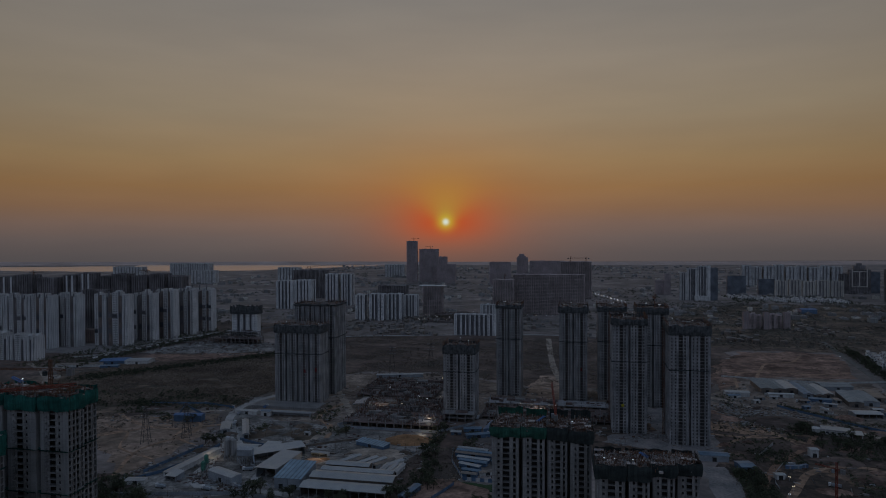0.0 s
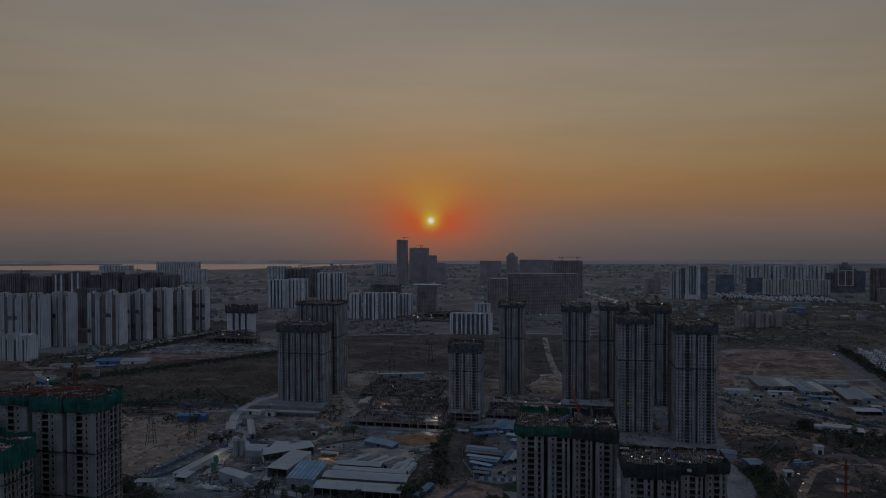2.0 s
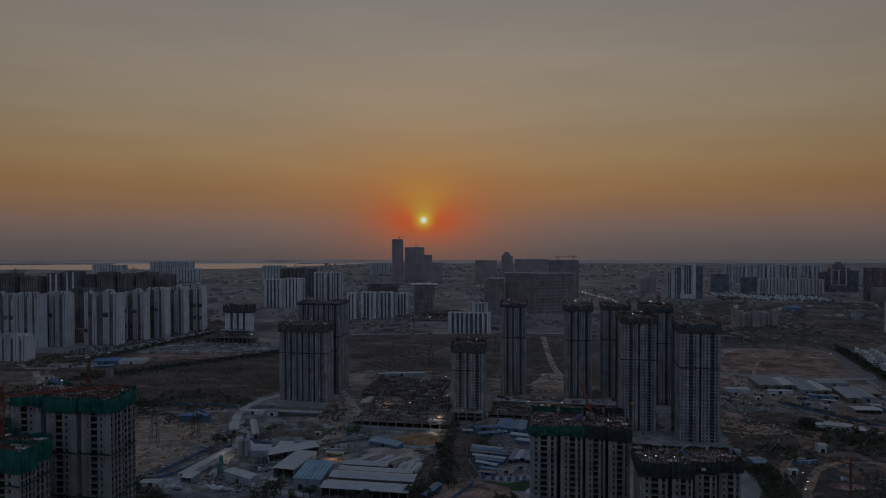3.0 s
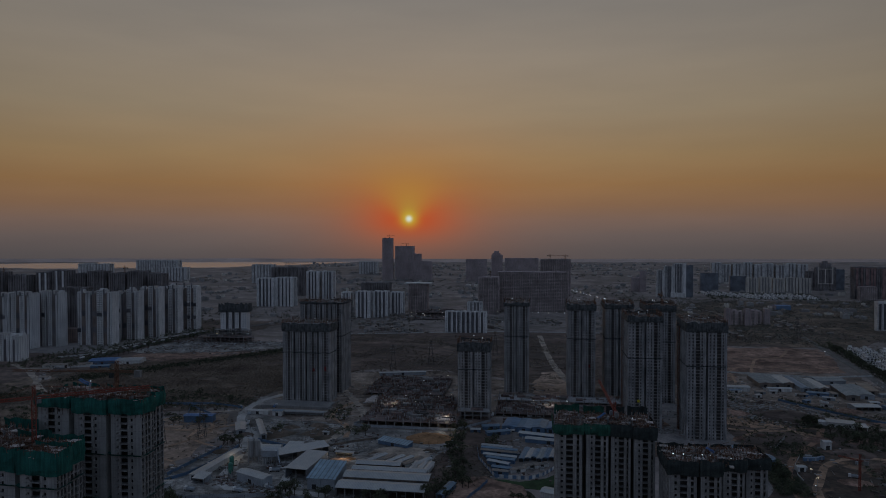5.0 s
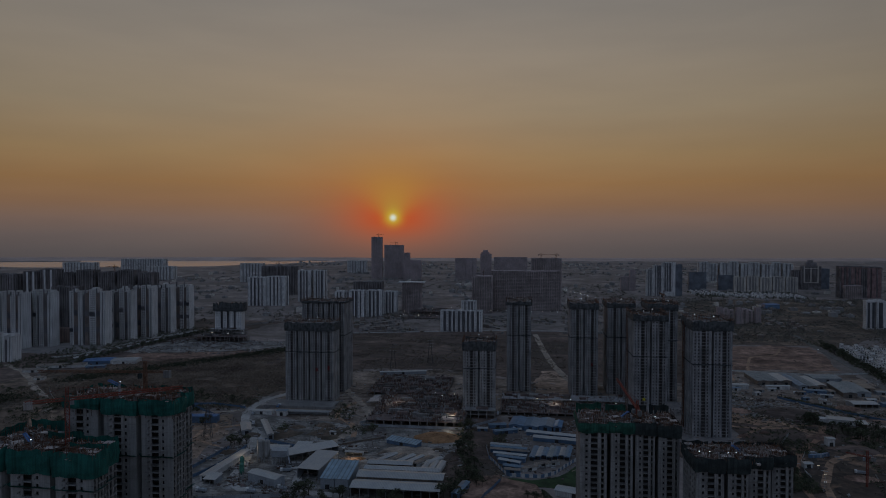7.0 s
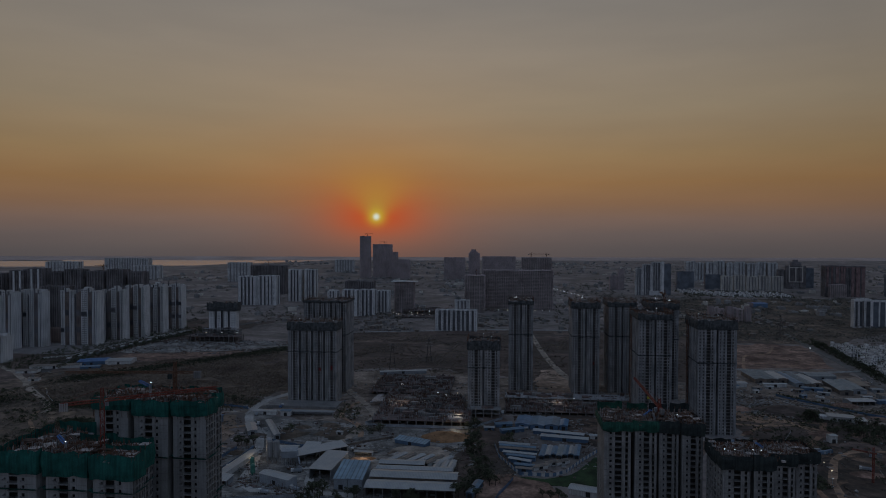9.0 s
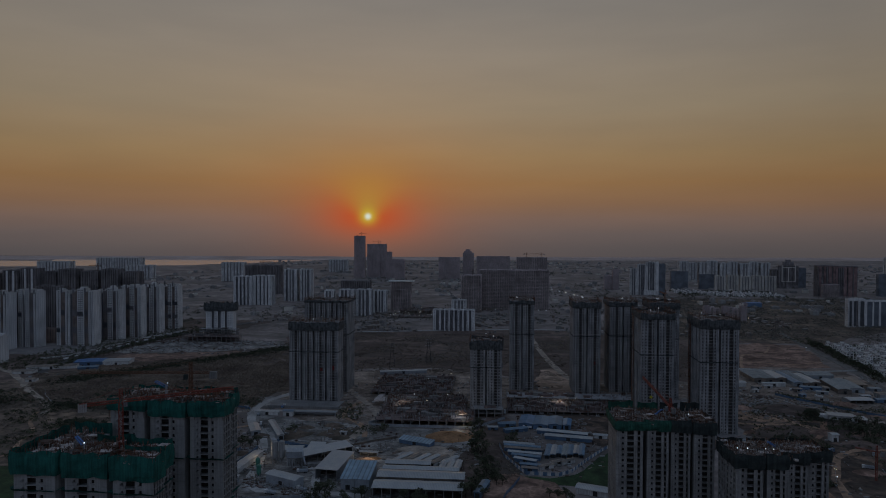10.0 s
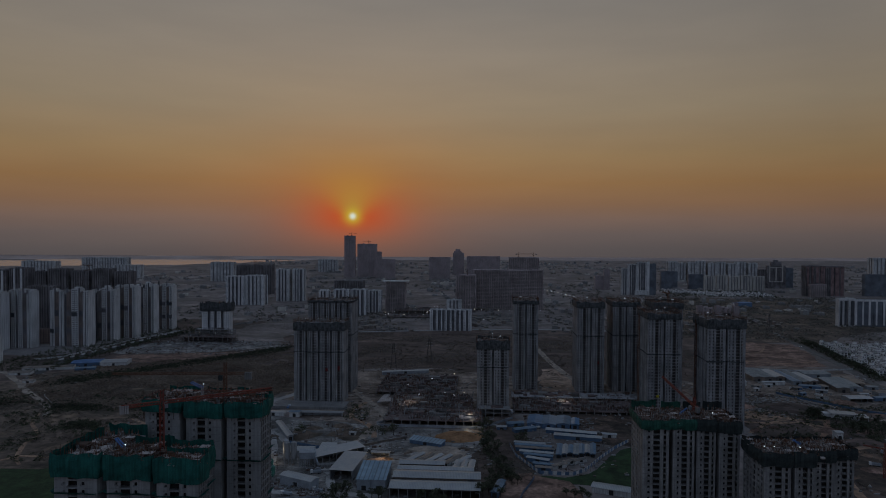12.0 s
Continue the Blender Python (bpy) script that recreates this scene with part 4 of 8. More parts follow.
    strip("earth_path", [(-350, 440), (-372, 500), (-355, 560), (-390, 600), (-430, 590)], 3.5, 0.24, "path_brown", "pale winding earth path", "path", 1.0)
    strip("earth_path", [(-572, 609), (-552, 573), (-525, 542), (-520, 522), (-512, 500), (-490, 470)], 3.4, 0.27, "path_brown", "faint winding earth path", "path", 1.2)
    strip("earth_path", [(-520, 462), (-503, 490), (-480, 488), (-455, 510), (-425, 545)], 3.4, 0.25, "path_brown", "faint winding earth path", "path", 1.2)
    strip("earth_path", [(-470, 600), (-430, 572), (-395, 560), (-362, 566), (-335, 590)], 4.5, 0.25, "path_brown", "pale winding earth path", "path", 1.2)
    strip("earth_path", [(-400, 620), (-372, 628), (-352, 640)], 5.0, 0.25, "track", "pale winding earth path", "path", 1.0)
    strip("earth_path", [(-225, 560), (-238, 600), (-258, 618), (-262, 650), (-250, 690)], 5.0, 0.27, "path_brown", "trodden brown path through a site", "path", 1.2)
    strip("earth_path", [(118, 760), (126, 720), (150, 700), (178, 690), (205, 668)], 4.0, 0.25, "path_brown", "faint winding earth path", "path", 1.0)
    strip("earth_path", [(116, 600), (140, 628), (170, 648), (205, 650)], 3.5, 0.25, "path_brown", "faint winding earth path", "path", 1.0)
    patch("bare_field", [(118, 655), (150, 645), (178, 655), (170, 676), (140, 686), (120, 678)], 0.22, "path_brown", "trampled pale clearing on a slope", "field", 4, 8)
    patch("dirt_slope", [(-34, 560), (60, 540), (112, 600), (112, 690), (-90, 690), (-96, 652), (-40, 636)], 0.13, "slope", "churned brown earth below the towers", "ground", 5, 9)
    patch("tower_yard", [(20, 596), (60, 584), (112, 578), (132, 620), (126, 690), (108, 726), (60, 726), (58, 690), (70, 640), (30, 622)], 0.16, "works_floor", "pale cement-dusted ground between tower feet", "yard", 3, 7)
    patch("mud_patch", [(-268, 560), (-240, 556), (-236, 584), (-262, 596)], 0.24, "brushland", "dark trampled earth beside a yard", "ground", 4, 7)
    patch("mud_patch", [(-310, 548), (-284, 544), (-276, 570), (-302, 578)], 0.24, "brushland", "dark trampled earth beside a yard", "ground", 4, 7)
    patch("brushland", [(-720, 640), (-600, 650), (-470, 648), (-368, 640), (-358, 700), (-340, 800), (-420, 850), (-600, 835), (-690, 780)], 0.07, "brushland", "dark green-brown brushland with bare clearings", "scrubland", 9, 24)
    strip("street", [(-700, 780), (-712, 870), (-705, 960), (-690, 1060), (-655, 1160), (-600, 1290)], 16, 0.3, "asphalt", "city street along the white blocks", "street")
    strip("canal_road", [(-470, 1130), (-376, 1168), (-243, 1202), (-120, 1230), (120, 1240)], 9, 0.3, "kerb", "pale concrete road across the scrub", "road")


build_ground()


# ---------------------------------------------------------------- half-built towers near the camera
def near_tower(name, bay, z_net0, z_net1, depths, net, label, side_cols, pattern, wall="concrete", seed=1, fh=2.95, extra_net=None, hem=(0,), back_up=0.5):
    """A concrete tower of several bays side by side: bay = [(x0, x1, front y)], joined at the back, with nets round the top floors."""
    rng = random.Random(seed)
    ox, oy = bay[0][0], bay[0][2]
    ob = thing(name, ox, oy, 0, 0, label, "tower block", "half-built towers")
    floors = round((z_net1 - 2.5) / fh)
    top = floors * fh
    for k, (x0, x1, y) in enumerate(bay):
        a, b, f = x0 - ox, x1 - ox, y - oy
        d = f + depths[k]
        outline = [(a, f), (b, f), (b, d), (a, d)]

        def cols(i, length):
            if i in (0, 2):
                return bays(length, pattern)
            if (i == 1 and (k == len(bay) - 1 or bay[k + 1][2] > y + 6)) or (i == 3 and k == 0):
                return bays(length, side_cols)
            return []

        # the partition colour carries the indoor shade
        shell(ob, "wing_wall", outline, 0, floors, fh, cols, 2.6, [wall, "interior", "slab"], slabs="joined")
        # balcony slabs on each floor, in the widest opening
        wide = max(pattern, key=lambda c: c[1] - c[0])
        s = Shape()
        u0, u1 = wide[0] * (b - a) - 0.15, wide[1] * (b - a) + 0.15
        s.box(u0, -0.75, -0.1, u1, 0.02, 0.08)
        s.box(u0, -0.75, 0.08, u0 + 0.1, 0.02, 0.9)
        me = s.mesh("balcony", [wall])
        for fl in range(1, floors - 2):
            o = new("balcony", me)
            o.parent = ob
            o.location = (a, f, fl * fh + 0.05)
        # slab edges that show as lines between the floors
        s = Shape()
        s.box(0.02, -0.05, -0.12, b - a - 0.02, -0.004, 0.12)
        me = s.mesh("floor_band", ["concrete_dark" if wall == "concrete_warm" else "concrete_warm"])
        for fl in range(1, floors - 1):
            o = new("floor_band", me)
            o.parent, o.location = ob, (a, f, fl * fh - 0.15)
        # slab lips and slanting rails along the open side
        if extra_net and (k == len(bay) - 1 or bay[k + 1][2] > y + 6):
            s = Shape()
            s.box(0.004, 0.3, -0.05, 0.4, depths[k] - 0.3, 0.08)
            for c in side_cols:
                v0, v1 = c[0] * depths[k], c[1] * depths[k]
                s.bar((0.3, v0, 0.1), (0.3, v1, 1.05), 0.07)
            lip = s.mesh("side_ledge", [wall])
            for fl in range(1, floors - 2):
                o = new("side_ledge", lip)
                o.parent, o.location = ob, (b, f, fl * fh + 0.05)
        # ledges under the small windows
        for c in pattern:
            if c is wide:
                continue
            s = Shape()
            v0, v1 = c[0] * (b - a) - 0.25, c[1] * (b - a) + 0.25
            s.box(v0, -0.55, -0.06, v1, 0.02, 0.06)
            s.box(v0, -0.55, 0.06, v0 + 0.08, 0.02, 0.6)
            led = s.mesh("ledge", [wall])
            for fl in range(1, floors - 2):
                o = new("ledge", led)
                o.parent, o.location = ob, (a, f, fl * fh + c[2] - 0.15)
        # net round the outer faces of this bay
        stepped = k + 1 < len(bay) and bay[k + 1][2] > y + 6
        run = [(a - 0.1, f + (depths[k] if k == 0 else 1.5)), (a - 0.1, f), (b + 0.1, f), (b + 0.1, f + (depths[k] if k == len(bay) - 1 or stepped else 1.5))]
        if k and bay[k - 1][2] < y - 6:
            run = run[2:]
        m = net[k % len(net)]
        part("safety_net", net_band(run, z_net0 + hem[k % len(hem)] + rng.uniform(-0.4, 0.3), z_net1 + rng.uniform(-0.5, 0.5), 0.9, rng), m, ob, "hanging debris net")
        back = [(b, d + 0.1), (a, d + 0.1)]
        part("safety_net", net_band(back, z_net0, z_net1 + back_up, 0.9, rng), m, ob, "hanging debris net")
        part("scaffold", scaffold(run, z_net0, z_net1 + 0.4, 0.7, rng), "timber", ob)["kind"] = "stuff"
        work = part("roof_formwork", roof_works(a, f, b, d, top, rng, 190), ["concrete_dark", "rust", "timber", "plywood_pale"], ob, "column stubs, starter bars and shuttering boards")
        work["kind"] = "stuff"
        if extra_net:
            for zz in extra_net:
                s = Shape()
                for i in range(len(run) - 1):
                    p, q = Vector(run[i]), Vector(run[i + 1])
                    n = max(1, int((q - p).length / 3))
                    e = (q - p).normalized()
                    for j in range(n):
                        c, g = p.lerp(q, j / n), p.lerp(q, (j + 1) / n)
                        w0, w1, dz = rng.uniform(1.3, 1.9), rng.uniform(1.3, 1.9), rng.uniform(-0.3, 0.3)
                        s.poly([(c.x, c.y, zz), (g.x, g.y, zz), (g.x + e.y * w1, g.y - e.x * w1, zz + 0.7 + dz), (c.x + e.y * w0, c.y - e.x * w0, zz + 0.7)])
                        s.poly([(c.x + e.y * w0, c.y - e.x * w0, zz + 0.7), (g.x + e.y * w1, g.y - e.x * w1, zz + 0.7 + dz), (g.x, g.y, zz - 0.5), (c.x, c.y, zz - 0.5)])
                part("catch_net", s, m, ob, "sagging catch net")
    # stair core that joins the bays
    s = Shape()
    a, b = bay[0][1] - ox - 1, bay[-1][0] - ox + 1
    f = max(q[2] for q in bay) - oy + (12.0 if min(depths) > 15 else 5.0)
    far = f + (min(depths) - 13 if min(depths) > 15 else min(depths) - 6)
    s.box(a, f, 0, b, far, top - 0.06)
    part("stair_core", s, "concrete_dark", ob)
    part("roof_formwork", roof_works(a, f, b, far, top - 0.06, rng, 120), ["concrete", "rust", "timber", "plywood"], ob)["kind"] = "stuff"
    return ob


PAT_N = [(0.2, 0.29, 0.95, 2.2), (0.405, 0.655, 0.12, 2.6), (0.79, 0.89, 0.3, 2.5)]
SIDE_N = [(0.05, 0.12, 0.9, 2.2), (0.2, 0.27, 0.4, 2.4), (0.36, 0.4, 0.9, 2.2), (0.5, 0.58, 0.3, 2.4), (0.7, 0.76, 0.9, 2.2), (0.86, 0.92, 0.4, 2.4)]
PAT_L = [(0.2, 0.25, 1.2, 2.0), (0.32, 0.54, 0.12, 2.6), (0.64, 0.71, 1.0, 2.3)]
SIDE_L = [(0.03, 0.17, 0.12, 2.72), (0.21, 0.25, 0.5, 2.3), (0.3, 0.45, 0.12, 2.72), (0.53, 0.7, 0.12, 2.72), (0.74, 0.78, 0.5, 2.3), (0.83, 0.97, 0.12, 2.72)]

near_tower("apartment_tower", [(-45.0, -31.3, 335), (-29.3, -18.2, 335), (-16.8, -7.0, 336), (-5.4, 5.0, 335)], 78.6, 85.2, (26, 24, 24, 26), ["net_olive", "net_olive", "net_dark", "net_dark"],
           "half-built concrete apartment tower wrapped in dark green nets", SIDE_N, PAT_N, wall="concrete_warm", seed=4, hem=(1.0, 0.8, 0.2, -0.5), back_up=3.0)
near_tower("apartment_tower", [(6.8, 19.3, 309), (21.1, 30.2, 309), (32.0, 41.8, 314), (43.3, 53.0, 317)], 70.8, 77.6, (26, 26, 22, 20), ["net_dark"],
           "half-built concrete apartment tower wrapped in black nets", SIDE_N, PAT_N, wall="concrete_warm", seed=9, hem=(-0.3, 0.0, 0.8, 1.0), back_up=-0.6)
near_tower("apartment_tower", [(-269.2, -254.4, 248), (-251.8, -237.0, 248), (-234.6, -220.3, 248), (-238.0, -222.6, 257)], 104.5, 112.5, (20, 20, 9, 11), ["net_green"],
           "half-built concrete apartment block with bright green nets", SIDE_L, PAT_L, seed=14, fh=2.9, extra_net=[88, 69], hem=(3.4, 0.8, 1.6, 1.2))
near_tower("apartment_tower", [(-283, -267, 210), (-264, -248, 211), (-245, -229.7, 210), (-247, -231.5, 217)], 94.5, 102.5, (34, 18, 7, 9), ["net_green"],
           "half-built concrete apartment block with bright green nets", SIDE_L, PAT_L, seed=21, fh=2.9, extra_net=[88, 69], hem=(-0.5, -1.4, -1.6, -1.0))


def roof_props(x0, y0, x1, y1, count, seed):
    """Pale shuttering props, panels and stacked boards on a roof being cast. Slots: 0 steel, 1 new plywood, 2 rust."""
    rng = random.Random(seed)
    s = Shape()
    for _ in range(count):
        x, y, kind = rng.uniform(x0, x1), rng.uniform(y0, y1), rng.random()
        if kind < 0.6:
            m = rng.choice((0, 1, 1, 2))
            for k in range(3):
                a, b = x + rng.uniform(-1.2, 1.2), y + rng.uniform(-0.6, 0.6)
                s.bar((a, b, 0), (a + rng.uniform(-0.25, 0.25), b, rng.uniform(1.2, 3.6)), 0.13, m)
        elif kind < 0.85:
            w, h = rng.uniform(0.4, 1.0), rng.uniform(1.0, 2.4)
            s.box(x - w, y - 0.06, 0, x + w, y + 0.06, h, rng.choice((1, 1, 2)))
        else:
            w, d = rng.uniform(0.8, 1.8), rng.uniform(0.5, 1.0)
            s.box(x - w, y - d, 0, x + w, y + d, rng.uniform(0.3, 0.9), 1)
    return s


for x0, y0, x1, y1, z, count, seed in ((8.5, 312, 40, 333, 73.72, 150, 91), (34, 316, 52, 335, 73.72, 60, 92), (-44, 337, -7, 358, 82.54, 120, 93)):
    o = lone("shuttering_props", roof_props(x0, y0, x1, y1, count, seed), ["steel", "plywood_pale", "rust"], "pale props and boards standing on a tower roof", "shuttering", "stuff")
    o.location.z = z

# pale shuttering crates on the black-netted tower, wide board stacks on the green-netted ones
rng = random.Random(61)
for k in range(14):
    s = Shape()
    a, b, c, d, h = 38.5 + (k % 4) * 3.5 + rng.uniform(-0.4, 0.4), 320 + (k // 4) * 4.4 + rng.uniform(-0.4, 0.4), rng.uniform(1.3, 1.7), rng.uniform(1.5, 2.0), rng.uniform(1.2, 2.2)
    s.box(a - c, b - d, 0, a + c, b + d, h)
    o = lone("shuttering_crate", s, "plywood_pale", "pale plywood shuttering crate on a tower roof", "shuttering", group="shuttering crates")
    o.location.z = 73.72
for x, y, z, w, d, h in ((-278.5, 218, 98.58, 5, 4.5, 1.1), (-272, 224, 98.58, 4, 6, 1.5), (-279, 231, 98.58, 4.5, 5.5, 1.8), (-271, 237, 98.58, 4.5, 4, 1.3), (-265, 262, 110.18, 4.5, 3.0, 1.8), (-258.5, 264, 110.18, 4.0, 3.0, 2.4)):
    o = thing("shuttering_stack", x, y, z, 0, "wide pale stack of shuttering boards on a roof", "shuttering", "shuttering stacks")
    for k in range(3):
        a, b = rng.uniform(-0.5, 0.5), rng.uniform(-0.4, 0.4)
        s = Shape()
        s.box(a - w / 2, b - d / 2, h * k / 3, a + w / 2, b + d / 2, h * (k + 1) / 3)
        part("board_layer", s, "plywood_pale", o)


# ---------------------------------------------------------------- row of slender towers in the middle distance
def slim_tower(x0, x1, y, depth, h, net_h, seed, slots=1, wall="concrete_grey", net="net_grey", fh=2.95, label="slender grey concrete tower under construction with dark nets on top"):
    rng = random.Random(seed)
    ob = thing("slender_tower", x0, y, 0, 0, label, "tower block", "row of slender towers")
    w = x1 - x0
    floors = round((h - 2.0) / fh)
    cut = [(w * (k + 1) / (slots + 1) - 1.1, w * (k + 1) / (slots + 1) + 1.1) for k in range(slots)]
    front = notched(0, w, 0, cut, 5.0, 1)
    back = [(w - x, depth - yy) for x, yy in front]
    side = [(w, depth * 0.3), (w - 2.5, depth * 0.3), (w - 2.5, depth * 0.38), (w, depth * 0.38), (w, depth * 0.62), (w - 2.5, depth * 0.62), (w - 2.5, depth * 0.7), (w, depth * 0.7)]
    outline = front + side + back + [(w - x, depth - yy) for x, yy in side]

    def cols(i, length):
        if length > w / (slots + 1) * 0.6:
            return bays(length, [(0.07, 0.14, 0.8, 2.3), (0.27, 0.35, 0.8, 2.4), (0.465, 0.69, 0.1, 2.75), (0.77, 0.85, 0.7, 2.5)])
        if length > 6:
            return every(length, 3.2, 1.4, 0.6, 2.4, 0.6)
        return []

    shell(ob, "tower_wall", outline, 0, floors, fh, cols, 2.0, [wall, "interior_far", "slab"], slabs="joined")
    top = floors * fh
    ring = [(0, depth), (0, 0), (w, 0), (w, depth), (0, depth)]
    # proud piers that run the whole height of the front
    for i in range(slots + 1):
        a0, a1 = (cut[i - 1][1] if i else 0.0), (cut[i][0] if i < slots else w)
        for u, v in ((0.17, 0.25), (0.38, 0.45), (0.7, 0.75), (0.93, 1.0)):
            s = Shape()
            s.box(a0 + (a1 - a0) * u, -0.55, 0, a0 + (a1 - a0) * v, -0.003, top - 1)
            part("pier", s, wall, ob)
    part("safety_net", net_band(ring, h - net_h, h, 1.0, rng, 3.0, 1.4), net, ob, "dark debris net round the top floors")
    part("scaffold", scaffold(ring, h - 3, h + 2.4, 0.8, rng, 1.7), "rust", ob)["kind"] = "stuff"
    part("roof_formwork", roof_works(1, 1, w - 1, depth - 1, top, rng, 150), ["concrete", "rust", "timber", "plywood"], ob)["kind"] = "stuff"
    s = Shape()
    s.box(w * 0.4, depth * 0.42, top, w * 0.6, depth * 0.58, top + 2.6)
    part("stair_core", s, "concrete_dark", ob)
    for zz in (h * 0.62,):
        part("catch_net", net_band(ring, zz, zz + 1.1, 0.5, rng, 3.0, 0.3), net, ob, "sagging catch net")
    if seed in (35, 36):
        s = Shape()
        lattice(s, (-1.6, depth * 0.75, 0), (-1.6, depth * 0.75, h - 4), 0.7, 3.0)
        part("hoist_mast", s, "rust", ob, "rusty red builders' hoist mast")
    return ob


slim_tower(-94.0, -66.2, 752, 34, 104.5, 4.5, 31)
slim_tower(-22.5, 8.0, 741, 38, 105.0, 7.5, 32)
slim_tower(20.0, 50.0, 752, 40, 104.5, 6.0, 33)
slim_tower(60.5, 91.0, 727, 40, 106.5, 7.0, 34)
slim_tower(29.0, 60.0, 627, 42, 106.5, 6.0, 35)
slim_tower(76.5, 110.0, 600, 40, 105.0, 9.0, 36)
slim_tower(-135.5, -103.5, 650, 28, 74.0, 9.5, 37)
slim_tower(-332.0, -278.5, 676, 24, 86.5, 9.5, 38, 3, label="wide grey concrete tower under construction with dark nets on top")
slim_tower(-329.0, -279.0, 722, 36, 105.0, 2.5, 39, 3, label="tall grey concrete tower shell behind a wide one")

# small banners on the towers
for x, y, z, w, h, m in ((38.6, 626.2, 25.0, 2.6, 2.4, "yellow"), (-296.5, 675.2, 34.0, 2.4, 3.0, "red"), (-283.5, 675.2, 35.0, 2.2, 4.5, "red"), (1.5, 740.2, 34, 2.0, 3.0, "red")):
    s = Shape()
    s.box(x - w / 2, y - 0.2, z, x + w / 2, y - 0.05, z + h)
    lone("banner", s, m, ("bright yellow" if m == "yellow" else "small red") + " sheet hung on the tower front", "banner", group="banners")


# ---------------------------------------------------------------- podium decks
def deck_works(w, d, z, rng, count):
    """Props, half-cast walls, column cages and dark board stacks on a wide deck. Slots: 0 concrete, 1 rust, 2 deck, 3 timber."""
    s = Shape()
    for _ in range(count):
        x, y = rng.uniform(1, w - 1), rng.uniform(1, d - 1)
        if noise.noise(Vector((x / 14, y / 14, z))) < -0.12:
            continue
        kind = rng.random()
        if kind < 0.5:
            for k in range(rng.randint(2, 5)):
                bx, by = x + rng.uniform(-1.2, 1.2), y + rng.uniform(-1.2, 1.2)
                s.bar((bx, by, z), (bx + rng.uniform(-0.2, 0.2), by, z + rng.uniform(1.4, 3.6)), rng.choice((0.06, 0.06, 0.12)), rng.choice((0, 1, 1, 2)))
        elif kind < 0.72:
            a, b, h = rng.uniform(0.3, 2.6), rng.uniform(0.15, 0.3), rng.uniform(1.2, 3.0)
            a, b = (a, b) if rng.random() < 0.5 else (b, a)
            s.box(x - a, y - b, z, x + a, y + b, z + h, rng.choice((0, 2, 2, 3)), False)
        elif kind < 0.9:
            a, b = rng.uniform(0.5, 1.6), rng.uniform(0.4, 1.2)
            s.box(x - a, y - b, z, x + a, y + b, z + rng.uniform(0.2, 0.8), rng.choice((2, 2, 3)), False)
        else:
            a, r = rng.choice((0.05, 1.6)), rng.uniform(1.5, 4)
            for k in range(4):
                s.bar((x - r * math.cos(a), y - r * math.sin(a) + k * 0.5, z + 0.3), (x + r * math.cos(a), y + r * math.sin(a) + k * 0.5, z + 0.4), 0.08, rng.choice((1, 3)))
    return s


def podium(x0, y0, x1, y1, levels, fh, label, seed, works=200, turn=0.0, floor="deck"):
    rng = random.Random(seed)
    ob = thing("podium_deck", x0, y0, 0, turn, label, "building site")
    w, d = x1 - x0, y1 - y0
    nx, ny = max(2, int(w / 8)), max(2, int(d / 9))
    s = Shape()
    s.box(0, 0, -0.35, w, d, 0)
    deck = s.mesh("floor_deck", [floor])
    for lv in range(1, levels + 1):
        o = new("floor_deck", deck)
        o.parent, o.location = ob, (0, 0, lv * fh)
    s = Shape()
    s.box(-0.45, -0.45, 0, 0.45, 0.45, 1)
    column = s.mesh("column", ["concrete_dark"])
    for i in range(nx + 1):
        for j in range(ny + 1):
            if 0 < j < ny and 0 < i < nx and rng.random() < 0.45:
                continue
            o = new("column", column)
            o.parent, o.location = ob, (0.5 + (w - 1) * i / nx, 0.5 + (d - 1) * j / ny, 0)
            o.scale = (1, 1, levels * fh + (rng.uniform(0.5, 3.2) if rng.random() < 0.6 else 0))
    for _ in range(int(w * d / 260)):
        x, y = rng.uniform(4, w - 12), rng.uniform(3, d - 8)
        s = Shape()
        s.box(x, y, levels * fh, x + rng.uniform(5, 14), y + rng.uniform(0.4, 7), levels * fh + rng.uniform(1.2, 3.4))
        part("wall_pour", s, rng.choice(("concrete_dark", "deck", "deck", "interior_far")), ob)
    part("deck_formwork", deck_works(w, d, levels * fh, rng, int(works * 1.4)), ["concrete", "rust", "deck", "timber"], ob, "shuttering, props and starter bars")["kind"] = "stuff"
    s = Shape()
    for _ in range(works // 9):
        x, y = rng.uniform(1, w - 1), rng.uniform(1, d - 1)
        r = rng.uniform(0.15, 0.35)
        s.box(x - r, y - r, levels * fh, x + r, y + r, levels * fh + rng.uniform(1.5, 3.6), 0, False)
    part("starter_column", s, "concrete", ob, "pale new column shutters")["kind"] = "stuff"
    return ob


podium(-223, 596, -130, 640, 1, 6.0, "podium deck with a colonnade, being cast", 51, works=420)
podium(-226, 648, -140, 700, 1, 5.0, "podium deck crowded with shuttering and starter bars", 52, works=900)
podium(-250, 712, -160, 800, 1, 4.0, "podium deck crowded with shuttering and starter bars", 53, works=1200)
podium(-98, 700, 60, 724, 1, 4.4, "long grey platform at the feet of slender towers", 54, works=60, floor="concrete_grey")
podium(-98, 652, 40, 699, 1, 2.6, "low dark deck crowded with rubble and starter bars", 61, works=900)
podium(-135, 634, -102, 648, 2, 4.0, "grey podium deck at the foot of a tower", 57, works=10, floor="slab")


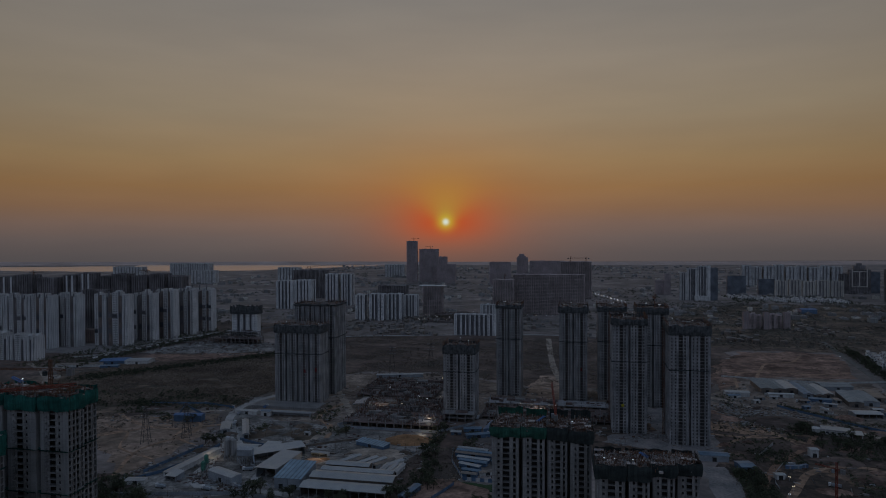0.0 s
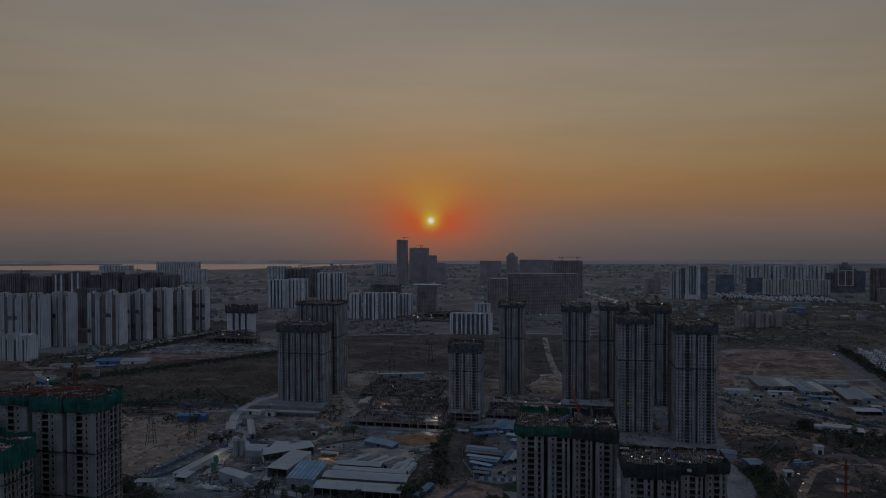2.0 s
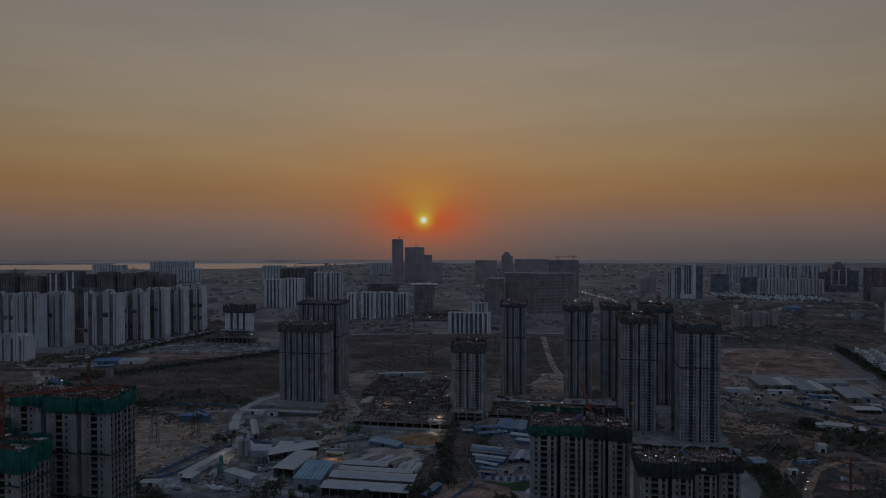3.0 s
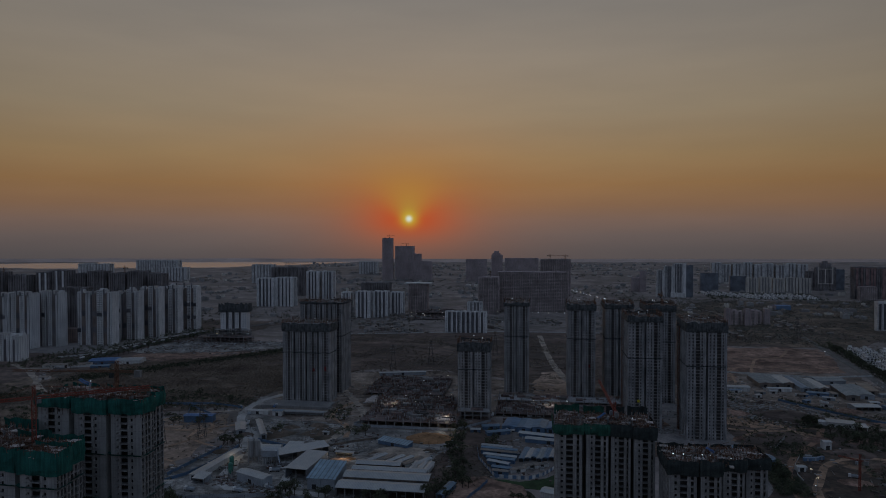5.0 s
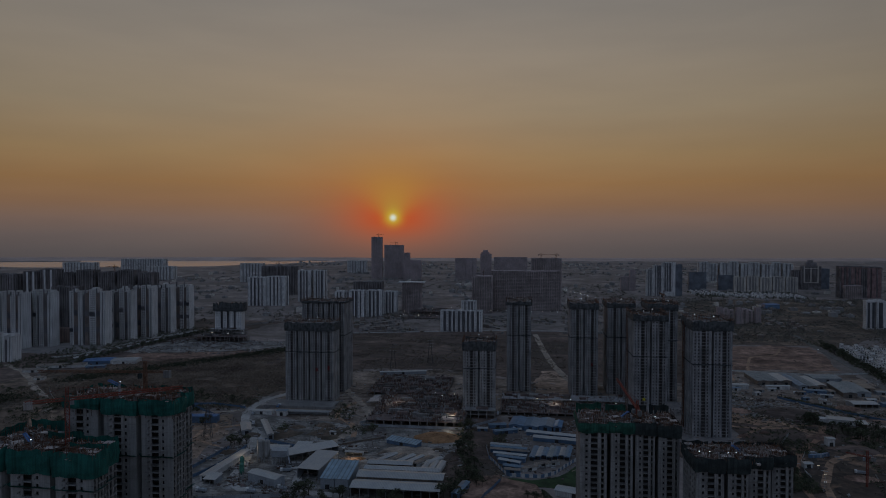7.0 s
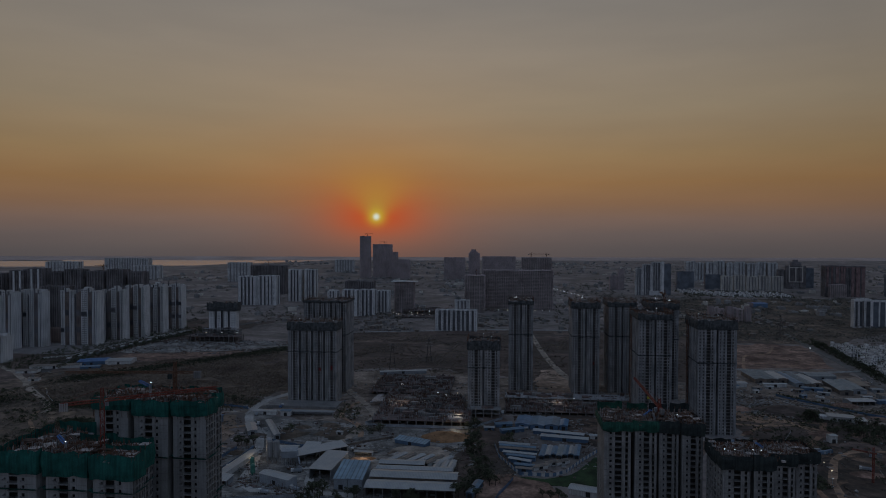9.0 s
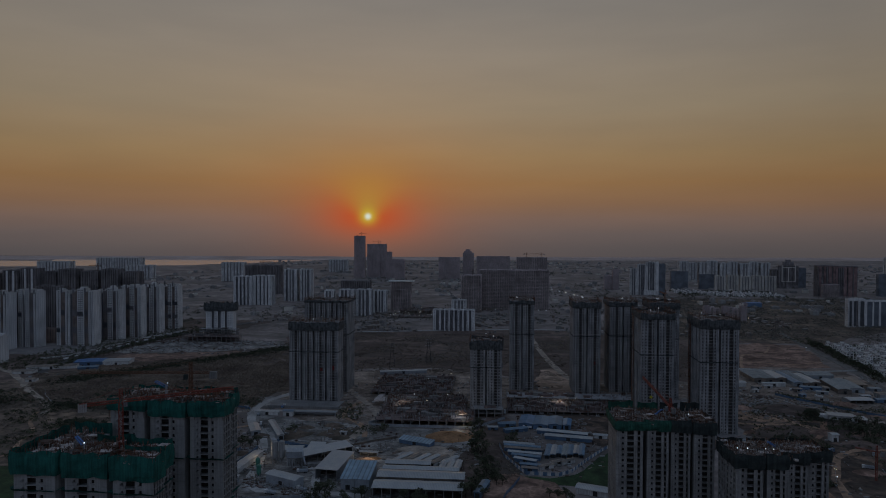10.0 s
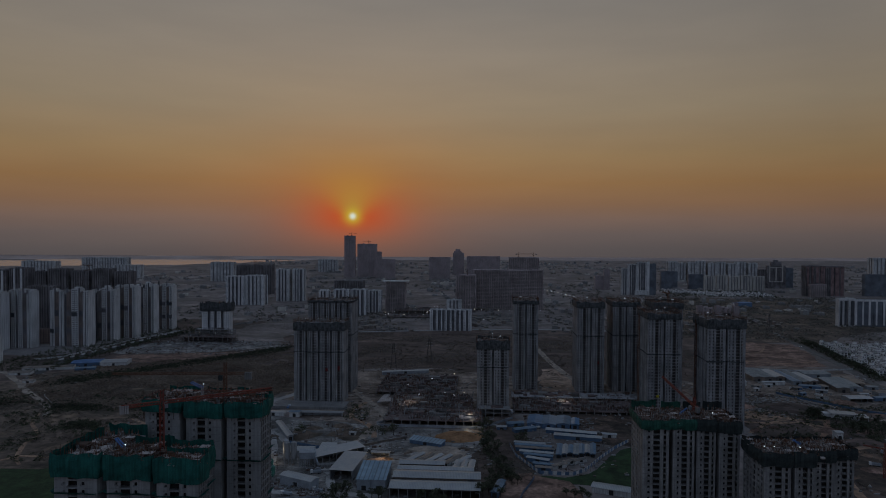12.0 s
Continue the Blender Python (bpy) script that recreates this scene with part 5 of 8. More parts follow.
for x, y, z, w, d, tn, m, label in ((-237.5, 700, 0.1, 7, 36, -4, "plywood_pale", "pale stack of shuttering sheets beside a deck"), (-143.5, 610, 6.0, 17, 12, 3, "plywood_pale", "pale shuttering floor laid on a podium deck"), (-47, 684, 2.6, 19, 13, 2, "plywood_pale", "pale shuttering floor laid on a low deck"), (-122, 606, 0.1, 12, 5, 0, "concrete", "stack of precast concrete beams on the ground")):
    ob = thing("sheet_stack", x, y, z, tn, label, "shuttering", "shuttering stacks")
    for k in range(3):
        s = Shape()
        s.box(-w / 2 + 0.3 * (k % 2), -d / 2 + 0.5 * k, 0.3 * k, w / 2 - 0.2 * k, d / 2 - 0.6 * (k % 2), 0.3 * k + 0.28)
        part("board_layer", s, m, ob)


# ---------------------------------------------------------------- finished blocks and the far city
def block(x0, x1, y, depth, h, style, label, name="apartment_block", fh=3.0, pitch=13.0, turn=0.0, roof_bits=3, seed=0, group="", pod=0.0):
    """A finished or half-finished block, front wall from x0 to x1 at y. Styles set the wall, the glass, the flutes and the windows."""
    rng = random.Random(seed + int(abs(x0)) * 7 + int(y))
    w = x1 - x0
    cx = (x0 + x1) / 2
    ob = thing(name, cx, y, 0, turn, label, "building", group)
    # inside and flank colours hold some slot shade and distance haze
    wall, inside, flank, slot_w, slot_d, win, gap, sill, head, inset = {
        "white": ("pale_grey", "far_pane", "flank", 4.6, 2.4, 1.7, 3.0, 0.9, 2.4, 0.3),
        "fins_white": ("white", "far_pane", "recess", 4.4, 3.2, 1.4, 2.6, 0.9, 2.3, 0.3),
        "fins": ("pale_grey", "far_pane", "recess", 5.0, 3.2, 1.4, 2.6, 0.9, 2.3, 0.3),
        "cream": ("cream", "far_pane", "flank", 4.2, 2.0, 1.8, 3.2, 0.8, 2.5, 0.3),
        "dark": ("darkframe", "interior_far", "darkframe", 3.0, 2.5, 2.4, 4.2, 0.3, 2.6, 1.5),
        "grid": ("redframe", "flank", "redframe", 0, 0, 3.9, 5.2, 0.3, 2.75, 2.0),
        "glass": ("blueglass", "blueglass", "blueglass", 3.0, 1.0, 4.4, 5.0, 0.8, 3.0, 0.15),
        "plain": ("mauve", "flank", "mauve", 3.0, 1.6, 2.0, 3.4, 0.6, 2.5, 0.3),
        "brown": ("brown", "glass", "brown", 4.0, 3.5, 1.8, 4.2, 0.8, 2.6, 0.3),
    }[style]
    floors = max(1, round(h / fh))
    fh = h / floors
    n = max(1, round(w / pitch))

    def cuts(length, count):
        out = []
        for k in range(count if slot_w else 0):
            half = slot_w / 2 * rng.uniform(0.6, 1.35)
            mid = length * (k + 1) / (count + 1) + rng.uniform(-0.7, 0.7)
            out.append((mid - half, mid + half))
        return out

    front = notched(-w / 2, w / 2, 0, [(a - w / 2, b - w / 2) for a, b in cuts(w, n - 1)], slot_d, 1)
    nd = max(0, round(depth / pitch) - 1)
    right = []
    for a, b in cuts(depth, nd):
        right += [(w / 2, a), (w / 2 - slot_d, a), (w / 2 - slot_d, b), (w / 2, b)]
    back = [(-x, depth - yy) for x, yy in front]
    outline = front + right + back + [(-x, depth - yy) for x, yy in right]
    deep = lambda p: slot_d and (slot_d * 0.5 < p[1] < depth - slot_d * 0.5) and abs(p[0]) < w / 2 - slot_d * 0.5
    count = len(outline)
    walls = Shape()
    for i in range(count):
        p, q = outline[i], outline[(i + 1) % count]
        length = math.dist(p, q)
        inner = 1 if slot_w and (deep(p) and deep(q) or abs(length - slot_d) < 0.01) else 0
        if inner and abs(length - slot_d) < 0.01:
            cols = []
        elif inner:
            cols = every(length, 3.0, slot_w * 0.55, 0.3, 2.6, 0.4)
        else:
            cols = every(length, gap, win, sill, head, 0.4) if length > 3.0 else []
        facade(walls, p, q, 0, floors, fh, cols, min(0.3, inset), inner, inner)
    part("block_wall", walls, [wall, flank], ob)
    s = Shape()
    ring = inset_ring(outline, inset)
    for i in range(count):
        p, q = ring[i], ring[(i + 1) % count]
        s.poly([(p[0], p[1], 0), (q[0], q[1], 0), (q[0], q[1], h - 0.1), (p[0], p[1], h - 0.1)])
    part("glazing" if inside.endswith(("glass", "pane")) else "partition", s, inside, ob)
    s = Shape()
    s.poly([(x, y, h - 0.05) for x, y in inset_ring(outline, 0.02)])
    part("roof_deck", s, "slab", ob)
    if style == "grid":
        s = Shape()
        s.box(-w / 2 - 0.9, -0.9, -0.25, w / 2 + 0.9, depth + 0.9, 0.2)
        me = s.mesh("floor_slab", ["redframe"])
        for f in range(1, floors + 1):
            o = new("floor_slab", me)
            o.parent, o.location = ob, (0, 0, f * fh)
    # taller caps over some bays
    if slot_w and n > 1:
        for k in range(n):
            if rng.random() < 0.5:
                s = Shape()
                a = -w / 2 + w * k / n + slot_w * 0.6
                s.box(a, 0.3, h, a + w / n - slot_w * 1.2, min(depth - 1, 9), h + rng.uniform(0.8, 2.2))
                part("bay_cap", s, wall, ob)
    # parapet, lift rooms and tanks
    s = Shape()
    for i in range(len(outline)):
        p, q = Vector(outline[i]), Vector(outline[(i + 1) % len(outline)])
        s.poly([(p.x, p.y, h), (q.x, q.y, h), (q.x, q.y, h + 1.2), (p.x, p.y, h + 1.2)])
    part("parapet", s, wall, ob)
    for k in range(roof_bits):
        a, b = rng.uniform(-w * 0.4, w * 0.4), rng.uniform(depth * 0.25, depth * 0.7)
        s = Shape()
        s.box(a - rng.uniform(2, 3.5), b - 2.5, h, a + rng.uniform(2, 3.5), b + 2.5, h + rng.uniform(1.6, 3.2))
        part("lift_room", s, wall, ob)
    if pod:
        s = Shape()
        s.box(-w / 2 - 6, -8, 0, w / 2 + 6, depth, pod)
        part("podium", s, "wall_white" if style != "dark" else "slab", ob)
    return ob


WHITE = "white apartment block with fluted front and small windows"
G1 = "white estate blocks"
# white estate along the street
def estate_tower(x0, x1, y, h, plan, label, seed):
    """A painted point block made of bays that step in and out: W white with windows, S white with balcony bands, D brown."""
    rng = random.Random(seed)
    ob = thing("apartment_block", x0, y, 0, -3, label, "building", G1)
    w, deep = x1 - x0, 17.0
    floors = round(h / 3.0)
    for a, b, f, kind in plan:
        a, b = a * w, b * w
        rise = floors - {"W": 1, "S": 0, "D": 2, "G": 3}[kind]
        outline = [(a + 0.03, f), (b - 0.03, f), (b - 0.03, deep + f), (a + 0.03, deep + f)]

        def cols(i, length):
            if i == 0 and kind == "S":
                return bays(length, [(0.06, 0.4, 1.05, 2.6), (0.44, 0.56, 0.03, 2.97), (0.6, 0.94, 1.05, 2.6)])
            if i == 0 and kind == "W":
                return bays(length, [(0.08, 0.28, 0.95, 2.35), (0.38, 0.6, 0.03, 2.97), (0.72, 0.92, 0.95, 2.35)])
            if i == 0 and kind == "G":
                return bays(length, [(0.2, 0.8, 0.9, 2.5)])
            if i == 0 and length > 3.5:
                return every(length, 3.1, 1.4, 0.8, 2.4, 0.5)
            if i in (1, 3) and length > 2.5:
                return every(length, 3.4, 1.5, 0.9, 2.4, 0.5)
            return []

        # G bays are shadow slots; the shadow is in the recess colour
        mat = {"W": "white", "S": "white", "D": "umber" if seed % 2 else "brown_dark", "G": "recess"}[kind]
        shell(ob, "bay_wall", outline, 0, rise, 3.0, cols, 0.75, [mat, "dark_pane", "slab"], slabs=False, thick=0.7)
        s = Shape()
        top = rise * 3.0
        for p, q in zip(outline, outline[1:] + outline[:1]):
            s.poly([(*p, top), (*q, top), (*q, top + 1.3), (*p, top + 1.3)])
            s.poly([(*q, top), (*p, top), (*p, top + 1.3), (*q, top + 1.3)])
        part("parapet", s, mat, ob)
        for u, wide in ((0.25, 0.9), (0.53, 0.9), (0.95, 0.35)):
            if h > 60 and (kind == "D" or (kind != "G" and rng.random() < 0.3)):
                z = round(h * u / 3.0) * 3.0
                # a proud panel; the recess shade is put into its dark colour
                s = Shape()
                s.box(a + 0.15, f - 0.2, z, a + (b - a) * wide, f + 0.1, z + (9.0 if kind == "D" else 6.5))
                part("sky_garden", s, rng.choice(("recess", "recess", "glass")), ob, "dark panel for the shade in a sky garden")
        if rng.random() < 0.5:
            s = Shape()
            s.box(a + 0.6, f + 7, top, b - 0.6, f + 13, top + rng.uniform(2.4, 4.5))
            part("lift_room", s, mat, ob)
    return ob


ESTATE = "white and brown apartment tower with stepped bays"
PLAN_A = [(0, 0.16, 0.6, "W"), (0.16, 0.25, 3.0, "G"), (0.25, 0.41, 0, "S"), (0.41, 0.56, 1.2, "D"), (0.56, 0.72, 0.2, "S"), (0.72, 0.83, 2.0, "D"), (0.83, 1, 0.6, "W")]
PLAN_B = [(0, 0.14, 0.8, "W"), (0.14, 0.29, 1.2, "D"), (0.29, 0.43, 0.2, "S"), (0.43, 0.53, 3.0, "G"), (0.53, 0.68, 0, "S"), (0.68, 0.84, 1.2, "D"), (0.84, 1, 0.5, "W")]
PLAN_C = [(0, 0.11, 0.5, "W"), (0.11, 0.24, 1.2, "D"), (0.24, 0.36, 0.4, "W"), (0.36, 0.43, 3.0, "G"), (0.43, 0.57, 1.0, "D"), (0.57, 0.74, 0, "S"), (0.74, 0.86, 1.6, "D"), (0.86, 1, 0.6, "W")]
PLAN_D = [(0, 0.12, 1.0, "D"), (0.12, 0.28, 0.7, "W"), (0.28, 0.36, 3.0, "G"), (0.36, 0.54, 1.0, "D"), (0.54, 0.72, 0, "S"), (0.72, 0.86, 1.6, "D"), (0.86, 1, 0.4, "W")]
PLAN_E = [(0, 0.12, 0.6, "W"), (0.12, 0.18, 2.4, "G"), (0.18, 0.3, 0.2, "S"), (0.3, 0.37, 2.4, "G"), (0.37, 0.5, 0.4, "W"), (0.5, 0.56, 2.4, "G"), (0.56, 0.68, 0, "S"), (0.68, 0.75, 2.4, "G"), (0.75, 0.86, 0.4, "W"), (0.86, 0.91, 2.4, "G"), (0.91, 1, 1, "W")]
estate_tower(-878, -793, 836, 38, PLAN_E, "low white apartment block with dark vertical recesses", 1)
for k, (x0, x1, y, h, plan) in enumerate(((-1030, -974, 985, 84, PLAN_B), (-966, -912, 946, 86, PLAN_A), (-908, -858, 934, 90, PLAN_A), (-877, -829, 960, 89, PLAN_B), (-815, -750, 981, 89, PLAN_C),
                                         (-788, -741, 1037, 88, PLAN_D), (-768, -723, 1071, 89, PLAN_D), (-762, -719, 1126, 86, PLAN_D), (-751, -708, 1172, 84, PLAN_D))):
    estate_tower(x0, x1, y, h, plan, ESTATE, 10 + k)
G2 = "dark unfinished blocks"
DARK = "dark unfinished apartment block of bare concrete"
for x0, x1, y, h in ((-1330, -1286, 1295, 94), (-1279, -1236, 1290, 99), (-1226, -1182, 1295, 92), (-1172, -1140, 1312, 98), (-1136, -1101, 1318, 102), (-1106, -1070, 1339, 94), (-1062, -1022, 1334, 100), (-1013, -974, 1340, 96), (-964, -927, 1336, 101), (-919, -887, 1342, 95)):
    b = block(x0, x1, y, 30, h, "dark", DARK, group=G2, pitch=10)
    if x0 in (-1172, -1136, -1330, -1229):
        for u in (0.25, 0.7):
            s = Shape()
            s.box((x1 - x0) * (u - 0.5), -0.5, 0, (x1 - x0) * (u - 0.5) + 4.2, 0.3, h)
            part("pale_strip", s, "white", b, "pale painted vertical strip")
block(-932, -884, 1090, 26, 84, "dark", DARK, group=G2, pitch=10)
block(-858, -826, 1004, 12, 22, "brown", "low brown annexe between white towers", "annexe", group=G1, pitch=30, roof_bits=0)
G3 = "far white blocks"
block(-2045, -1823, 3000, 40, 57, "white", WHITE, group=G3)
block(-1541, -1434, 2400, 30, 54, "white", WHITE, group=G3)
block(-1937, -1802, 2445, 40, 64, "white", "far " + WHITE, group=G3)
block(-1138, -1052, 2350, 30, 70, "white", WHITE, group=G3)
block(-772, -725, 1583, 30, 71, "fins_white", WHITE, group=G3, pitch=9)
block(-724.5, -677, 1590, 30, 73, "fins_white", WHITE, group=G3, pitch=9)
block(-860, -754, 1882, 30, 84, "dark", DARK, group=G2)
block(-677, -642, 1686, 26, 84, "fins_white", WHITE, group=G3, pitch=8)
block(-635, -605, 1692, 26, 84, "fins_white", WHITE, group=G3, pitch=8)
block(-487, -466, 1388, 22, 55, "fins_white", WHITE, group=G3, pitch=8)
block(-454, -421.5, 1386, 22, 58, "fins_white", WHITE, group=G3, pitch=8)
block(-420, -386, 1404, 22, 57, "fins_white", WHITE, group=G3, pitch=8)
block(-389, -360, 1440, 22, 52, "fins_white", WHITE, group=G3, pitch=8)
block(-505, -432, 1613, 30, 60, "dark", "flat-topped dark unfinished block", group=G2, roof_bits=0)
block(-902, -812, 3000, 30, 56, "white", WHITE, group=G3)
G4 = "tall far towers"
block(-697, -653, 2624, 16, 169, "plain", "very tall dark skyscraper against the sunset", "skyscraper", group=G4, pitch=12)
block(-645, -566, 2633, 18, 136, "plain", "tall dark skyscraper against the sunset", "skyscraper", group=G4, pitch=12)
block(-557, -484, 2579, 18, 76, "plain", "dark high block beside taller skyscrapers", "skyscraper", group=G4, pitch=12)
block(-652, -610, 3032, 20, 93, "plain", "hazy far tower at the horizon", "skyscraper", group=G4)
st = block(-353, -309, 1468, 26, 71, "grid", "stack of bare floors of an unfinished tower", group=G2, roof_bits=0)
s = Shape()
s.box(-30, -4, 71.4, 30, 28, 72.6)
part("top_slab", s, "pale_grey", st, "pale overhanging top slab")
block(-230, -152, 1207, 20, 38, "fins_white", "low white apartment block with dark vertical strips", pitch=8.8, group=G1)
block(-210, -178, 1408, 20, 36, "white", "low white apartment block in the scrub", pitch=8, group=G1)
block(-194, -148, 1495, 30, 85, "grid", "dark unfinished tower of bare concrete", group=G2, pitch=18)
block(-154, 12, 1560, 26, 94, "grid", "huge unfinished slab block, an open grid of bare floors", "slab_block", roof_bits=6, fh=3.4)
block(-55, 36, 1972, 20, 110, "grid", "dark unfinished tower pair with cranes", group=G2)
block(-347, -263, 2580, 16, 86, "plain", "hazy far dark block", group=G2)
crowned = block(-267, -218, 2876, 16, 95, "plain", "hazy far tower with a stepped crown", group=G2, roof_bits=0)
for a, b, z0, z1 in ((-20, 15, 95.1, 103), (-13, 8, 103.1, 112)):
    s = Shape()
    s.box(a, 2, z0, b, 14, z1)
    part("crown", s, "mauve", crowned)
block(-203, -62, 2775, 16, 84, "plain", "hazy far dark block", group=G2)
G5 = "office towers"
block(284, 304, 1990, 14, 78, "fins", "grey fluted wing beside an office tower", "office_tower", group=G5, pitch=7)
block(304.3, 330, 1992, 14, 90, "fins", "grey fluted wing beside an office tower", "office_tower", group=G5, pitch=7)
block(330.3, 360, 1994, 14, 97, "fins", "tall grey fluted office tower", "office_tower", group=G5, pitch=7, pod=13)
r1 = block(360.3, 388, 1996, 14, 92, "glass", "dark blue glass office tower with a white strip", "office_tower", group=G5, pitch=60, fh=3.8)
s = Shape()
s.box(-13.5, -0.6, 0, -6, 0.5, 100)
part("white_strip", s, "white", r1, "white vertical strip")
block(262, 281, 2160, 14, 66, "plain", "small mauve tower in the haze", "office_tower", group=G5, roof_bits=1)
block(236, 262, 2170, 14, 44, "plain", "small mauve tower in the haze", "office_tower", group=G5, roof_bits=1)
block(457, 512, 2207, 12, 58, "glass", "dark blue glass office block with flat roof", "office_tower", group=G5, pitch=60, fh=3.8)
block(552, 601, 2222, 12, 48, "glass", "dark blue glass office block with flat roof", "office_tower", group=G5, pitch=60, fh=3.8)
for k in range(9):
    a = 587 + k * 38
    block(a, a + 34 - k % 2, 2590 + (k % 2) * 12, 30, (76, 70, 73, 78, 71, 74, 69, 75, 72)[k], "white", "far " + WHITE, group=G3, pitch=11)
for k in range(5):
    a = 584 + k * 38.5
    block(a, a + 35, 2159, 12, (47, 50, 46, 49, 48)[k], "cream", "far cream apartment block with fluted front", group=G3, pitch=8)
ot = block(836, 898, 2291, 14, 76, "dark", "dark office tower in a pale frame", "office_tower", group=G5, pitch=22, fh=3.8)
for a, b, z0, z1 in ((-24, -21, 22, 78), (19, 22, 22, 78), (-21, 19, 22, 24.5), (-21, 19, 70, 72), (-3, 0, 25, 70)):
    s = Shape()
    s.box(a, -0.7, z0, b, -0.05, z1)
    part("facade_frame", s, "cream", ot, "pale facade frame")
s = Shape()
s.box(-17, 2, 78, 17, 12, 90)
part("crown", s, "darkframe", ot)
s = Shape()
s.box(-9, 3, 90, 6, 11, 97)
part("crown", s, "darkframe", ot)
block(812, 835.7, 2300, 14, 62, "dark", "dark lower office wing", "office_tower", group=G5, pitch=12)
block(905, 940, 2330, 14, 66, "glass", "dark blue glass office wing", "office_tower", group=G5, pitch=40, fh=3.8)
for x0, x1, y, h, tone, bars in ((829, 884.7, 2005, 90, "dark unfinished tower with dull red panels", ((-25, 6, 30), (-12, 5, 0), (1, 9, 40), (14, 6, 0), (22, 5, 20))), (885, 942, 2010, 88, "reddish unfinished tower of bare floors", ((-10, 8, 0), (2, 12, 0), (18, 9, 0)))):
    rt = block(x0, x1, y, 30, h, "dark", tone, group=G2, pitch=16)
    for a, w, z0 in bars:
        s = Shape()
        s.box(a, -0.6, z0, a + w, -0.04, h - 3)
        part("infill_panel", s, "red_panel", rt, "dull red infill panel")
    s = Shape()
    s.box(-(x1 - x0) / 2 - 1, -1.2, h - 3.5, (x1 - x0) / 2 + 1, 6, h - 1.5)
    part("top_beam", s, "red_panel", rt)
block(822, 866, 1960, 14, 38, "grid", "low mauve frame of an unfinished block", group=G2)
block(1011, 1125, 2028, 14, 64, "glass", "dark blue glass office block with flat roof", "office_tower", group=G5, pitch=60, fh=3.8)
block(1303, 1413, 2498, 40, 98, "white", "far " + WHITE, group=G3)
for x0, x1, y, h, style, strips, mat, label in ((578, 610, 1340, 54.6, "white", ((-13, 4), (-5, 4), (7, 7)), "glass", "white office block with dark glass strips"), (610.2, 700, 1343, 52.6, "glass", ((-44, 4), (-30, 3), (-18, 4), (-4, 3), (10, 4), (26, 3), (38, 5)), "white", "white-framed glass office block")):
    office = block(x0, x1, y, 12, h, style, label, "office_block", group=G5, pitch=18, fh=3.6)
    for a, w in strips:
        s = Shape()
        s.box(a, -0.5, 3, a + w, -0.05, h - (3 if mat == "glass" else 0))
        part("facade_strip", s, mat, office, "dark glass strip" if mat == "glass" else "white vertical strip")
    s = Shape()
    s.box(-(x1 - x0) / 2, -0.7, h - 2, (x1 - x0) / 2, 0.4, h + 2)
    part("cornice", s, "white", office, "white top band")
for k in range(7):
    block(317 + k * 12.4, 327.4 + k * 12.4, 1385 + (k % 3) * 6, 12, 32 - (k % 3) * 3, "grid" if k % 3 else "plain", "small unfinished apartment house among trees", "apartment_house", pitch=20, roof_bits=1, group="small apartment houses")
# block with a blue-white shaft on a podium, dark works on top
bb = block(-608, -560, 1072, 14, 48, "fins_white", "white and blue shaft of an unfinished tower on a podium", group=G2, pitch=12)
podium(-614, 1060, -549, 1071.4, 4, 4.5, "bare concrete floors in front of a white shaft", 60, works=6, floor="concrete_grey")
part("safety_net", net_band([(-25, 14), (-25, 0), (25, 0), (25, 14), (-25, 14)], 48, 62, 2.5, random.Random(5), 3.0, 3.0), "net_grey", bb, "dark nets and formwork round the top")
part("roof_formwork", roof_works(-23, 1, 23, 13, 48, random.Random(6), 320), ["concrete", "rust", "timber", "plywood"], bb)["kind"] = "stuff"
podium(-632, 1036, -540, 1059.6, 2, 4.5, "bare floors round the foot of a white shaft", 58, works=30)
podium(-345, 1380, -200, 1430, 1, 2.4, "low dark unfinished decks with site lamps", 59, works=160)
podium(-330, 1440, -230, 1500, 2, 4.5, "low dark unfinished decks with site lamps", 63, works=90)


